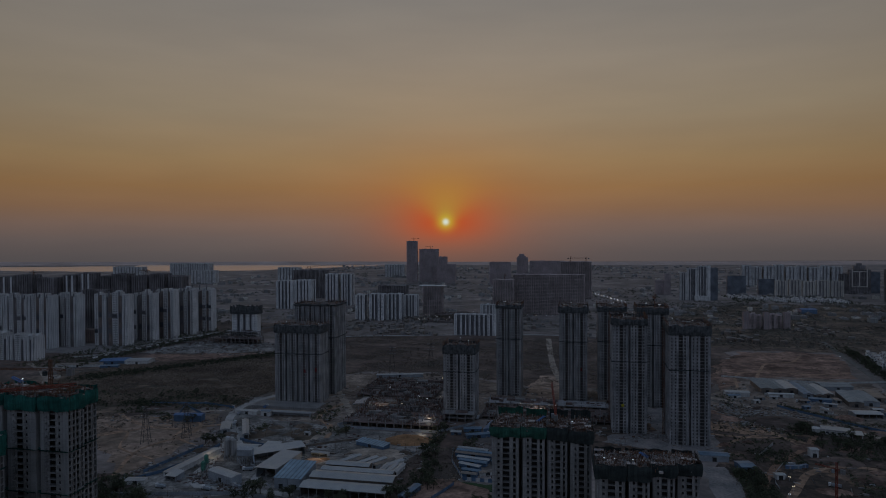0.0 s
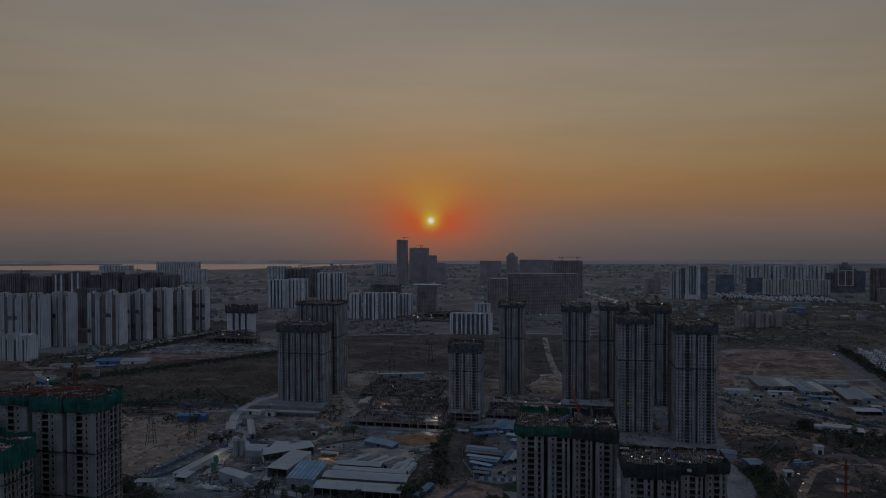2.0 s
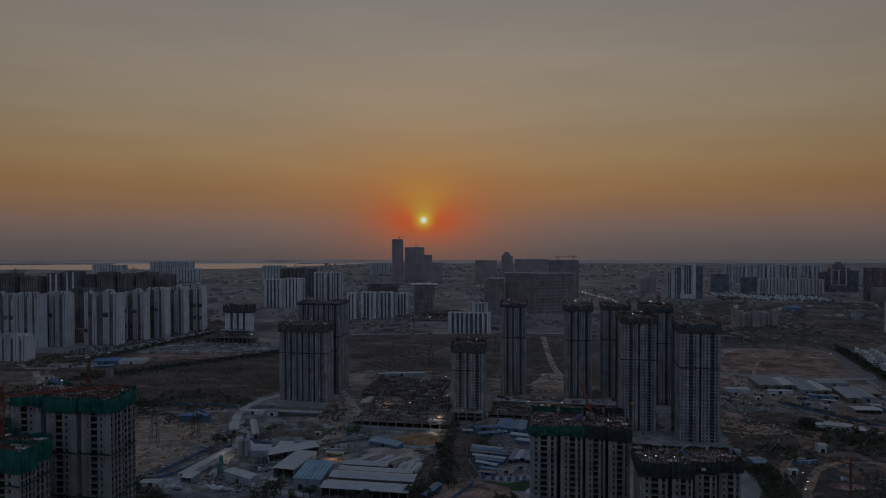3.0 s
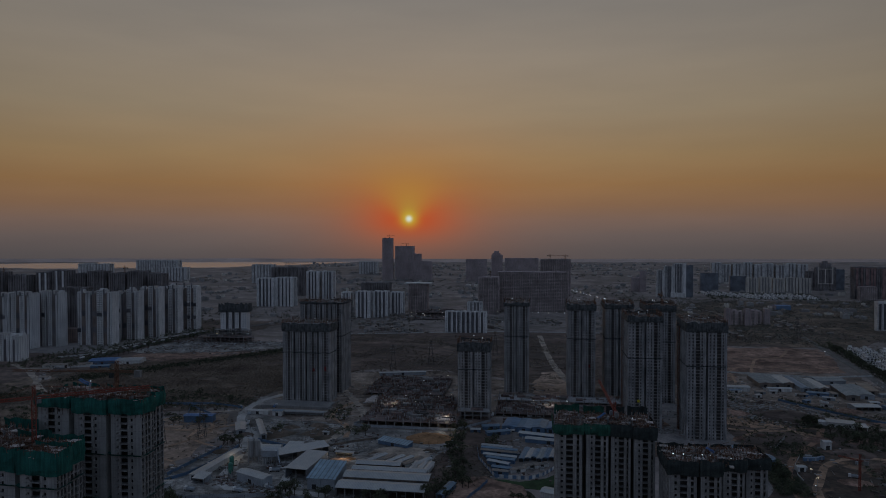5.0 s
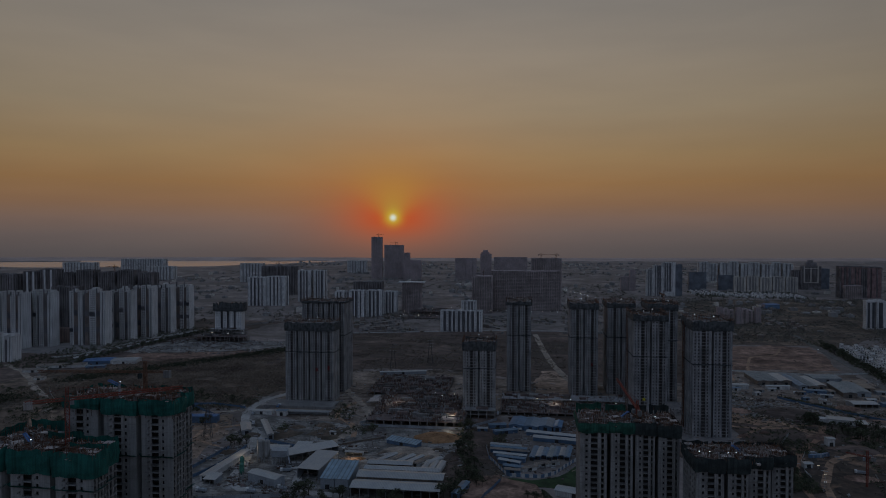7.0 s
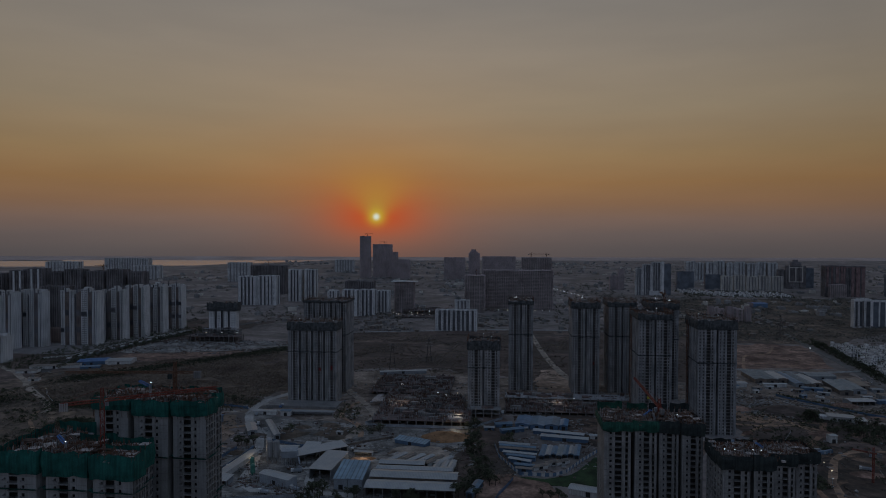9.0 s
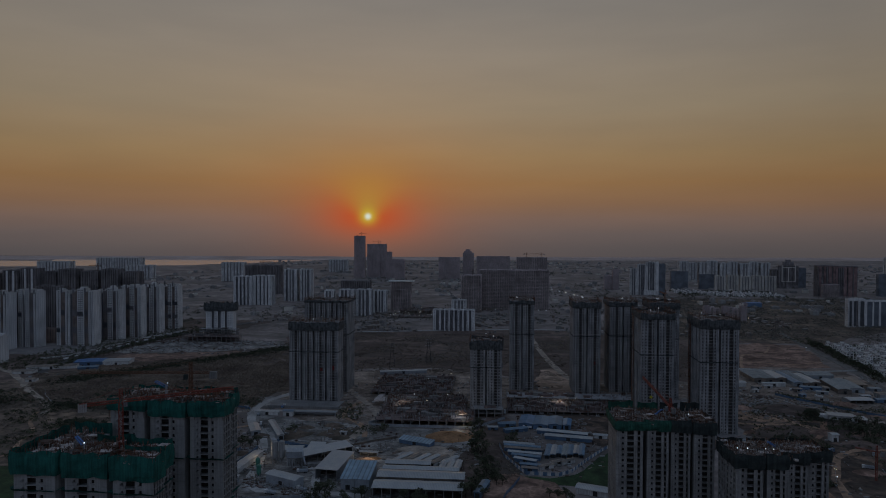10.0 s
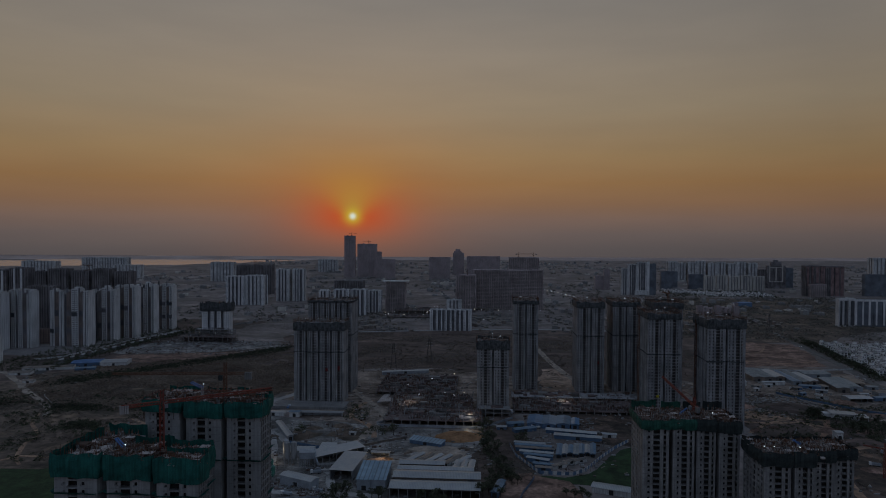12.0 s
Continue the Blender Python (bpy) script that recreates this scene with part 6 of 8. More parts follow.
# ---------------------------------------------------------------- sheds, huts and works
def shed(x, y, w, d, h, roof, wall, label, turn=0.0, rise=1.2, ridge="x", open_front=False, category="shed", group="site sheds"):
    """A sheet-metal shed centred on x, y. ridge x: the ridge runs along the width; mono: one slope towards the front."""
    ob = thing("shed", x, y, 0, turn, label, category, group)
    s = Shape()
    a, b = w / 2, d / 2
    t = 0.15
    walls = [((-a, -b), (a, -b)), ((a, -b), (a, b)), ((a, b), (-a, b)), ((-a, b), (-a, -b))]
    for k, ((x0, y0), (x1, y1)) in enumerate(walls):
        if k == 0 and open_front:
            continue
        z0, z1 = (h, h) if ridge != "mono" else (h + (rise if y0 > 0 else 0), h + (rise if y1 > 0 else 0))
        s.poly([(x0, y0, 0), (x1, y1, 0), (x1, y1, z1), (x0, y0, z0)])
        s.poly([(x1 * 0.985, y1 * 0.985, 0), (x0 * 0.985, y0 * 0.985, 0), (x0 * 0.985, y0 * 0.985, z0), (x1 * 0.985, y1 * 0.985, z1)])
    if ridge == "x":
        for sx in (-a, a):
            s.poly([(sx, -b, h), (sx, b, h), (sx, 0, h + rise)])
    elif ridge == "y":
        for sy in (-b, b):
            s.poly([(-a, sy, h), (a, sy, h), (0, sy, h + rise)])
    part("shed_wall", s, wall, ob)
    s = Shape()
    o = 0.6

    def plate(p):
        s.poly([(q[0], q[1], q[2] + t) for q in p])
        s.poly([q for q in reversed(p)])
        for i in range(4):
            q, r = p[i], p[(i + 1) % 4]
            s.poly([q, r, (r[0], r[1], r[2] + t), (q[0], q[1], q[2] + t)])

    if ridge == "x":
        plate([(-a - o, -b - o, h - 0.1), (a + o, -b - o, h - 0.1), (a + o, 0, h + rise), (-a - o, 0, h + rise)])
        part("roof_slope", s, roof, ob)
        s = Shape()
        plate([(-a - o, 0, h + rise), (a + o, 0, h + rise), (a + o, b + o, h - 0.1), (-a - o, b + o, h - 0.1)])
        part("roof_slope", s, roof, ob)
    elif ridge == "y":
        plate([(-a - o, -b - o, h - 0.1), (0, -b - o, h + rise), (0, b + o, h + rise), (-a - o, b + o, h - 0.1)])
        part("roof_slope", s, roof, ob)
        s = Shape()
        plate([(0, -b - o, h + rise), (a + o, -b - o, h - 0.1), (a + o, b + o, h - 0.1), (0, b + o, h + rise)])
        part("roof_slope", s, roof, ob)
    else:
        plate([(-a - o, -b - o, h - 0.1), (a + o, -b - o, h - 0.1), (a + o, b + o, h + rise), (-a - o, b + o, h + rise)])
        part("roof_slope", s, roof, ob)
    if open_front:
        n = max(2, int(w / 6))
        for k in range(n + 1):
            s = Shape()
            xx = -a + 0.3 + (w - 0.6) * k / n
            s.box(xx - 0.2, -b + 0.1, 0, xx + 0.2, -b + 0.5, h)
            part("post", s, "steel", ob)
    else:
        s = Shape()
        # the wall stays whole; a near-black panel stands in for the doorway's shade
        s.box(-1.6, -b - 0.12, 0, 1.6, -b - 0.02, min(h - 0.5, 3.5))
        part("shed_door", s, "interior", ob, "near-black panel for the shade of a doorway")
    return ob


SH = "sheet-metal shed with a pale ribbed roof"
rng_depot = random.Random(90)
# large pale sheds by the yard
shed(-162, 436, 62, 15, 7.2, "roof_white", "roof_rusty", "long open " + SH, rise=1.6, open_front=True)
shed(-162, 453.5, 62, 14, 8.2, "roof_white", "roof_rusty", "long " + SH, rise=1.6)
shed(-164, 469, 56, 7.5, 7.2, "roof_white", "roof_rusty", "long " + SH, rise=1.0)
shed(-175, 480, 34, 9, 7.6, "roof_white", "roof_rusty", SH, rise=1.0)
for x in (-213, -202.6):
    shed(x, 455, 10, 29, 8.0, "roof_pale_blue", "wall_sheet", "pale blue sheet-metal warehouse with a sloping roof", ridge="mono", rise=3.2)
shed(-231, 476, 17, 38, 8.0, "roof_white_y", "wall_sheet", "open " + SH + " with a sweeping edge", rise=1.2, ridge="mono", open_front=True, turn=-6)
shed(-247, 505, 44, 13, 7.0, "roof_white_y", "wall_sheet", "open " + SH + " with a sweeping edge", rise=1.2, ridge="mono", open_front=True, turn=40)
shed(-256, 512, 12, 15, 6.5, "roof_white", "wall_sheet", "small open " + SH, ridge="mono", open_front=True)
for k in range(6):
    shed(-183 + k * 7.5, 504 - k * 1.0, 4.2, 21, 3.6, "roof_rusty" if k % 3 == 1 else "roof_white_y", "wall_white", "narrow site hut with a pale sheet roof", turn=-30, ridge="y", rise=0.7, category="hut", group="row of site huts")
for k in range(3):
    shed(-149 + k * 5.6, 489, 3.8, 19, 3.6, "roof_white_y", "wall_white", "narrow site hut with a pale sheet roof", turn=-6, ridge="y", rise=0.7, category="hut", group="row of site huts")
shed(-177, 546, 30, 9, 3.4, "roof_pale_blue", "wall_blue", "long hut with a pale blue sheet roof", turn=-22, ridge="mono", rise=1.0, category="hut")
shed(-212.5, 514, 15, 4, 3.0, "roof_white", "wall_white", "narrow flat pale roof behind a sandy bay", turn=-4, rise=0.3, open_front=True)
shed(-246, 566, 5.5, 3, 2.8, "roof_white", "wall_white", "small white cabin in the yard", turn=-10, rise=0.3, category="hut")
shed(-118, 446, 5, 24, 4.0, "roof_steel", "wall_blue", "narrow hut with a blue-grey roof", turn=-14, ridge="y", rise=0.7, category="hut")
shed(-38, 450, 27, 10, 4.0, "roof_white", "wall_white", "low hut with a pale sheet roof", turn=-19, rise=0.9, category="hut")
o = thing("shuttering_stack", -231, 674, 5.02, 8, "wide pale field of shuttering boards on a deck", "shuttering", "shuttering stacks")
for k in range(5):
    s = Shape()
    s.box(-6.5 + k * 2.6, -8 + (k % 2) * 1.5, 0, -4.1 + k * 2.6, 8 - (k % 3) * 2.0, 0.3 + 0.12 * (k % 3))
    part("board_layer", s, "plywood_pale", o)
# edge of the yard beside the mixing plant
s = Shape()
s.box(-346, 648, -0.2, -272, 675, 1.7)
s.box(-346, 647.6, -0.2, -272, 647.98, 2.6)
lone("tower_plinth", s, "concrete_dark", "low concrete plinth at the foot of a wide tower", "plinth", kind="structure")
shed(-289, 625, 41, 4.5, 3.8, "roof_white", "wall_sheet", "long thin open canopy with a pale roof", turn=0.5, rise=0.4, open_front=True)
shed(-337, 624, 23, 6, 3.6, "roof_white", "wall_white", "low white site office", turn=-3, rise=0.5, category="hut")
shed(-315, 622, 10, 7, 5.0, "roof_steel", "wall_white", "small two-storey white site office", turn=-3, rise=0.4, category="hut")
shed(-261, 447, 28, 9, 6.5, "roof_white", "wall_sheet", "long low " + SH, turn=-24, rise=0.9)
shed(-275, 510, 17, 11, 5.5, "roof_white", "wall_sheet", SH, turn=4)
shed(-304.5, 474, 7, 60, 4.2, "roof_white_y", "wall_white", "long low white building with a flat pale roof", turn=-6, ridge="y", rise=0.4)
shed(-300, 443, 9, 10, 4.0, "roof_white", "wall_sheet", "small open " + SH, turn=-6, ridge="mono", open_front=True)
shed(-323, 430, 14, 7, 3.2, "roof_white", "wall_white", "low white hut beside a fence", turn=12, rise=0.5, category="hut")
shed(-230, 827, 60, 6, 4.0, "roof_white", "wall_sheet", "very long thin shed at the edge of the scrub", turn=14, rise=0.6)
for x, y, w, d, tn in ((-329, 566, 8, 26, 27), (-309, 567, 5, 50, 29)):
    shed(x, y, w, d, 4.5, "roof_white_y", "wall_sheet", "narrow open shed with a pale sheet roof", turn=tn, ridge="y", rise=0.8)
shed(-382, 589, 28, 9, 6.5, "roof_blue", "wall_blue", "long shed with a bright blue roof", turn=8, rise=0.8)
# blue-roofed halls and labour huts beyond the trees
for k, (x, y, w, d) in enumerate(((-79.5, 615, 12.5, 29), (-66, 614, 13, 30), (-52.5, 614, 12, 28), (-42, 611, 7, 22))):
    shed(x, y, w, d, 4.5 - 0.3 * (k % 2), "roof_steel" if k % 3 else "roof_blue_grey", "wall_blue", "blue-walled store with a blue-grey roof", turn=-8, ridge="y", rise=1.0)
shed(-49, 584, 45, 7, 3.4, "roof_white", "wall_blue", "long low hut with a white roof", turn=-13, rise=0.8, category="hut")
shed(-45, 570, 41, 7, 3.4, "roof_white", "wall_blue", "long low hut with a white roof", turn=-10, rise=0.8, category="hut")
shed(-91, 590, 22, 6, 3.2, "roof_steel", "wall_blue", "low blue-walled hut in the yard", turn=24, rise=0.6, category="hut")
shed(-16, 578, 12, 5, 3.2, "roof_white", "wall_white", "low white hut in the yard", turn=-8, rise=0.6, category="hut")
shed(-99, 607, 16, 7, 3.2, "roof_steel", "wall_blue", "low blue-walled hut in the yard", turn=14, rise=0.7, category="hut")
shed(-112, 594, 9, 5, 3.0, "roof_white", "wall_blue", "low blue-walled hut in the yard", turn=4, rise=0.6, category="hut")
for k, (x, y, a, tn) in enumerate(((-89, 549, 26, -9), (-86.5, 541.5, 30, -9), (-86, 534, 31, -9), (-85, 525.5, 27, -11), (-84, 517.5, 23, -13), (-85, 508, 18, -22), (-82, 498, 15, -14), (-82.5, 489.5, 12, -8))):
    shed(x, y, a, 4.2, 2.8 + 0.3 * (k % 3), ("roof_white", "roof_steel", "roof_rusty", "roof_white", "roof_steel")[k % 5], "wall_blue", "row of labour huts with pale roofs", turn=tn, rise=0.6, category="hut", group="labour huts")
for k in range(7):
    shed(-65.5 + k * 4.7, 533 + k * 0.6, 3.6, 28 - (k % 3) * 4, 2.9, ("roof_steel", "roof_white_y", "roof_steel", "roof_green_grey")[k % 4], "wall_blue", "row of labour huts with pale roofs", turn=-9, ridge="y", rise=0.6, category="hut", group="labour huts")
for x, y, tn in ((-60, 507, 34), (-52, 510, 34), (-70, 497, 30)):
    shed(x, y, 13, 3.6, 2.8, "roof_rusty", "wall_white", "low labour hut with pale walls", turn=tn, rise=0.6, category="hut", group="labour huts")
# depots on the far side
for x0, x1, lo, hi, h, roof, tn in ((206, 219.6, 820, 869, 5.4, "roof_green_grey", 0), (220, 233.6, 822, 870, 5.0, "roof_green_grey", 0.5), (234, 246.6, 824, 866, 5.5, "roof_white_y", 0), (247, 257, 803, 864, 4.6, "roof_steel", -1), (257.6, 267, 799, 862, 5.0, "roof_green_grey", -1.5), (267.8, 279, 807, 858, 4.5, "roof_white_y", -1),
                                   (283, 297, 768, 824, 5.4, "roof_green_grey", -6), (298.5, 315, 776, 828, 5.0, "roof_green_grey", -6), (317, 330, 800, 836, 4.6, "roof_rusty", -6)):
    shed((x0 + x1) / 2, (lo + hi) / 2, x1 - x0, hi - lo, h, roof, rng_depot.choice(("roof_rusty", "wall_sheet", "roof_rusty")), "long narrow depot with a dull sheet roof", turn=tn, ridge="y" if roof != "roof_rusty" else "mono", rise=1.1, group="depots")
shed(296, 858, 34, 22, 5.0, "roof_green_grey", "wall_sheet", "depot with a dull sheet roof", turn=6, rise=1.2, group="depots")
shed(222, 803, 27, 6, 4.0, "roof_white", "wall_white", "low depot with a pale sheet roof", turn=4, rise=0.8, group="depots")
shed(258, 788, 22, 8, 3.6, "roof_steel", "wall_blue", "low blue store in a depot yard", turn=-10, rise=0.6, group="depots")
shed(335, 760, 40, 10, 4.5, "roof_rusty", "wall_sheet", "low roadside store with a weathered roof", turn=10, rise=0.8, group="depots")
shed(281, 730, 26, 15, 4.6, "roof_white", "wall_sheet", "roadside shed with a pale roof", turn=6, rise=1.0, open_front=True, group="depots")
for x, y, w, d, h, roof, wall, tn in ((196, 786, 10, 6, 3.2, "roof_rusty", "wall_sheet", 14), (170, 790, 14, 5, 3.2, "roof_steel", "wall_white", 20), (188, 770, 8, 5, 3.0, "roof_white", "wall_white", 30), (240, 780, 9, 5, 3.0, "roof_rusty", "wall_blue", 0), (262, 768, 12, 5, 3.0, "roof_white", "wall_sheet", -20),
                                 (233, 752, 7, 5, 3.0, "roof_steel", "wall_blue", 25), (300, 752, 10, 6, 3.4, "roof_white", "wall_sheet", 8), (310, 735, 18, 7, 4.0, "roof_steel", "wall_blue", 10), (212, 792, 8, 4, 2.8, "roof_white", "wall_white", 0), (275, 790, 6, 12, 3.2, "roof_rusty", "wall_sheet", 5), (248, 738, 12, 4, 2.8, "roof_rusty", "wall_white", -38), (330, 790, 12, 8, 3.4, "roof_green_grey", "wall_sheet", 0)):
    shed(x, y, w, d, h, roof, wall, "small store beside the depots", turn=tn, rise=0.5, category="hut", group="depots")
for x, y, tn, wall in ((160, 555, 8, "wall_blue"), (166.5, 557, 8, "roof_steel"), (172, 560, 30, "wall_blue"), (163, 562, 6, "wall_sheet")):
    ob = thing("site_container", x, y, 0.1, tn, "ribbed steel site container beside a dirt path", "container", "site containers")
    s = Shape()
    s.box(-3, -1.2, 0, 3, 1.2, 2.6)
    part("body", s, wall, ob)
    s = Shape()
    s.box(-0.6, -1.28, 0.1, 0.6, -1.204, 2.3)
    part("container_door", s, "wall_sheet", ob)
shed(188, 590, 6, 6, 6.5, "roof_white", "wall_white", "small white pump house beside a dirt path", turn=8, rise=0.6, category="hut")
shed(146, 531, 6.5, 5, 3.6, "roof_white", "wall_white", "small white site cabin beside a dirt path", turn=10, rise=0.5, category="hut")
shed(175, 800, 26, 10, 5, "roof_white", "wall_white", "low depot with a pale sheet roof", turn=4, rise=0.8, group="depots")
shed(312, 708, 20, 10, 5, "roof_steel", "wall_blue", "blue sheet-metal shed beside the road", turn=4, rise=0.8, group="depots")
shed(126, 548, 11, 14, 4, "roof_steel", "wall_blue", "small blue sheet-metal site hut", turn=12, rise=0.8, category="hut")
shed(106, 566, 22, 10, 5, "roof_steel", "wall_sheet", "grey sheet-metal shed on the site", turn=0, rise=0.8)
shed(-674, 738, 12, 8, 3, "roof_rusty", "wall_white", "small farm hut beside a path", turn=10, rise=0.7, category="hut")
shed(-668, 846, 36, 26, 5, "roof_blue", "wall_blue", "hall with a bright blue roof", turn=18, rise=1.2)
shed(-632, 852, 34, 24, 5, "roof_white", "wall_white", "hall with a white roof", turn=14, rise=1.2)
shed(-700, 812, 60, 14, 4, "roof_rusty", "wall_white", "low stores with weathered roofs", turn=18, rise=0.9)
shed(-650, 812, 24, 10, 3.5, "roof_steel", "wall_blue", "low store with a blue-grey roof", turn=20, rise=0.8)
shed(-715, 780, 26, 12, 3.5, "roof_rusty", "wall_white", "low store with a weathered roof", turn=12, rise=0.8)
shed(530, 1700, 34, 30, 10, "roof_blue", "wall_blue", "far hall with a bright blue roof", rise=1.5)


def bungalow(x, y, turn, label):
    ob = thing("house", x, y, 0, turn, label, "house")
    for nm, bx, mat in (("house_wall", (-14, -6, 0, 8, 6, 4.2), "wall_white"), ("flat_roof", (-15, -7, 4.2, 9, 7, 4.7), "roof_white"), ("porch_roof", (8, -11, 3.4, 18, 4, 3.8), "roof_white"), ("annexe", (-22, -3, 0, -14.05, 6, 3.2), "wall_white")):
        s = Shape()
        s.box(*bx)
        part(nm, s, mat, ob)
    for px, py in ((9, -10), (17, -10), (17, 3)):
        s = Shape()
        s.box(px - 0.25, py - 0.25, 0, px + 0.25, py + 0.25, 3.4)
        part("post", s, "wall_white", ob)
    for k in range(4):
        s = Shape()
        s.box(-11 + k * 4.6, -6.12, 1.0, -9 + k * 4.6, -6.0, 2.8)
        part("window", s, "glass", ob, "dark window")


bungalow(233, 662, -14, "low white house with flat roofs and a porch")


def silo(x, y, r, z0, z1, mat, label):
    ob = thing("cement_silo", x, y, 0, 0, label, "silo", "cement silos")
    s = Shape()
    s.tube(0, 0, z0, z1, r, r, 16)
    part("drum", s, mat, ob)
    s = Shape()
    s.tube(0, 0, z0 - r * 1.3, z0, 0.4, r, 16, cap=False)
    part("cone", s, mat, ob)
    s = Shape()
    s.tube(0, 0, z1, z1 + 1.0, r, r * 0.4, 16)
    part("dome", s, mat, ob)
    for k in range(4):
        a = math.pi / 4 + k * math.pi / 2
        s = Shape()
        s.bar((r * 0.9 * math.cos(a), r * 0.9 * math.sin(a), 0), (r * 0.9 * math.cos(a), r * 0.9 * math.sin(a), z0 + 1), 0.18)
        part("leg", s, "steel", ob)


for x, y, m in ((-282, 452, "tank"), (-288, 466, "tank"), (-282, 487, "concrete"), (-277, 488, "concrete"), (-285, 493, "steel")):
    silo(x, y, 1.7 if m == "tank" else 2.4, 5.5, 11.0 if m == "tank" else 17.5, m, "tall pale cement silo on legs" if m != "tank" else "green tank on legs beside the mixing plant")


def mixing_plant(x, y):
    ob = thing("mixing_plant", x, y, 0, 10, "dusty concrete mixing plant with a steep conveyor", "mixing plant")
    s = Shape()
    s.box(-6, -3, 6, 6, 3.4, 11)
    s.poly([(-6.3, -3.4, 11.05), (6.3, -3.4, 11.05), (6.3, 3.8, 11.8), (-6.3, 3.8, 11.8)])
    part("mixer_house", s, "wall_sheet", ob)
    for sx in (-5.6, -1.9, 1.9, 5.6):
        for sy in (-2.6, 3.0):
            s = Shape()
            s.bar((sx, sy, 0), (sx, sy, 6), 0.25)
            part("leg", s, "steel", ob)
    s = Shape()
    s.box(-5.8, -2.8, 5.6, 5.8, 3.2, 5.95)
    part("platform", s, "concrete_dark", ob)
    for k in range(3):
        s = Shape()
        s.tube(-4.2 + k * 2.2, -1.4, 0.4, 5.6, 0.9, 0.5, 10)
        part("hopper", s, "steel", ob)
    for k in range(4):
        s = Shape()
        s.tube(-5.2 + k * 1.3, -3.6, 0.2, 5.2, 0.16, 0.16, 6)
        part("feed_pipe", s, "wall_white", ob)
    s = Shape()
    s.bar((8.5, -4.5, 0.8), (5.2, 2.0, 11.5), 0.55)
    part("conveyor", s, "wall_sheet", ob, "steep pale conveyor belt")
    for u in (0.25, 0.6):
        s = Shape()
        s.bar((8.5 - 3.3 * u, -4.5 + 6.5 * u, 0), (8.5 - 3.3 * u, -4.5 + 6.5 * u, 0.8 + 10.7 * u), 0.14)
        part("conveyor_leg", s, "steel", ob)
    for k in range(4):
        s = Shape()
        s.box(10 + k * 4.2, -7, 0, 13.6 + k * 4.2, -2.6, 2.6)
        part("aggregate_bin", s, "concrete_dark", ob)


mixing_plant(-266, 487)


def heap(x, y, r, h, mat, label, seed):
    rng = random.Random(seed)
    s = Shape()
    n, rows = 18, 5
    grid = []
    for j in range(rows + 1):
        u = j / rows
        grid.append([((r * (1 - u) * (1 + rng.uniform(-0.15, 0.15)) * math.cos(2 * math.pi * k / n)) * 1.4, r * (1 - u) * (1 + rng.uniform(-0.15, 0.15)) * math.sin(2 * math.pi * k / n), h * math.sin(u * 1.5) * (1 + rng.uniform(-0.1, 0.1)) if j else -0.2) for k in range(n)])
    for j in range(rows):
        for k in range(n):
            s.poly([grid[j][k], grid[j][(k + 1) % n], grid[j + 1][(k + 1) % n], grid[j + 1][k]])
    ob = lone("earth_mound", s, mat, label, "heap", group="heaps of earth")
    ob.location = (x, y, 0)


rng = random.Random(77)
for k in range(26):
    heap(rng.uniform(120, 290), rng.uniform(480, 740), rng.uniform(4, 13), rng.uniform(1.0, 3.5), rng.choice(("earth", "earth", "scrubland")), "low heap of excavated earth", k)
for k in range(14):
    heap(rng.uniform(-330, -120), rng.uniform(505, 600), rng.uniform(3, 8), rng.uniform(0.8, 2.6), rng.choice(("dirt", "yard", "brushland")), "low heap of excavated earth", 60 + k)
heap(-213, 502, 7, 1.2, "path_brown", "small heap of pale sand in a lit bay", 103)
heap(-206, 506, 4, 1.2, "orange_earth", "small heap of brown sand in a lit bay", 104)
heap(-168, 524, 20, 2.0, "track", "broad pale heap of sand", 100)
heap(-150, 568, 17, 4.2, "orange_earth", "broad brown heap of earth", 101)
heap(190, 690, 26, 5.0, "scrubland", "broad low mound covered with scrub", 102)


def fence(pts, label, mat="wall_blue", h=2.6, bay=6.0, other=""):
    ob = thing("site_fence", 0, 0, 0, 0, label, "fence", "site fences")
    made = {}
    for a, b in zip(pts, pts[1:]):
        a, b = Vector((*a, 0)), Vector((*b, 0))
        n = max(1, int((b - a).length / bay))
        w = (b - a).length / n
        key = round(w, 2)
        if key not in made:
            s = Shape()
            s.box(0.05, -0.04, 0.1, w - 0.05, 0.04, h)
            s.box(-0.08, -0.08, 0, 0.08, 0.08, h + 0.2)
            made[key] = [s.mesh("fence_panel", [m]) for m in ((mat, other) if other else (mat,))]
        d = math.degrees(math.atan2(b.y - a.y, b.x - a.x))
        for k in range(n):
            o = new("fence_panel", made[key][k % len(made[key])])
            o.parent = ob
            p = a.lerp(b, k / n)
            o.matrix_basis = pose(p.x, p.y, 0, 0, 0, d)


BF = "blue sheet-metal fence round the site"
fence([(-760, 868), (-734, 892), (-725, 960), (-712, 1060), (-680, 1150)], "low whitewashed compound wall of the white estate", "wall_white", h=2.4, bay=14.0)
fence([(-330, 404), (-236, 424), (-200, 418), (-125, 416)], BF, "wall_sheet")
fence([(-328, 436), (-318, 453), (-313, 471), (-309.5, 502), (-309, 522)], BF)
fence([(-332, 450), (-328, 476), (-322, 517)], BF)
fence([(-300, 540), (-272, 528), (-262, 526)], BF)
fence([(-400, 596), (-420, 640), (-380, 610)], BF)
fence([(144, 580), (164, 615)], "pale concrete retaining wall on a slope", "concrete", 2.6)
fence([(158, 565), (147, 544), (140.5, 521), (140, 508)], "pale low kerb wall beside a path", "wall_white", 1.3, 3.0)
fence([(207, 809), (237, 813)], "pale low boundary wall of a depot", "wall_white", 2.4)
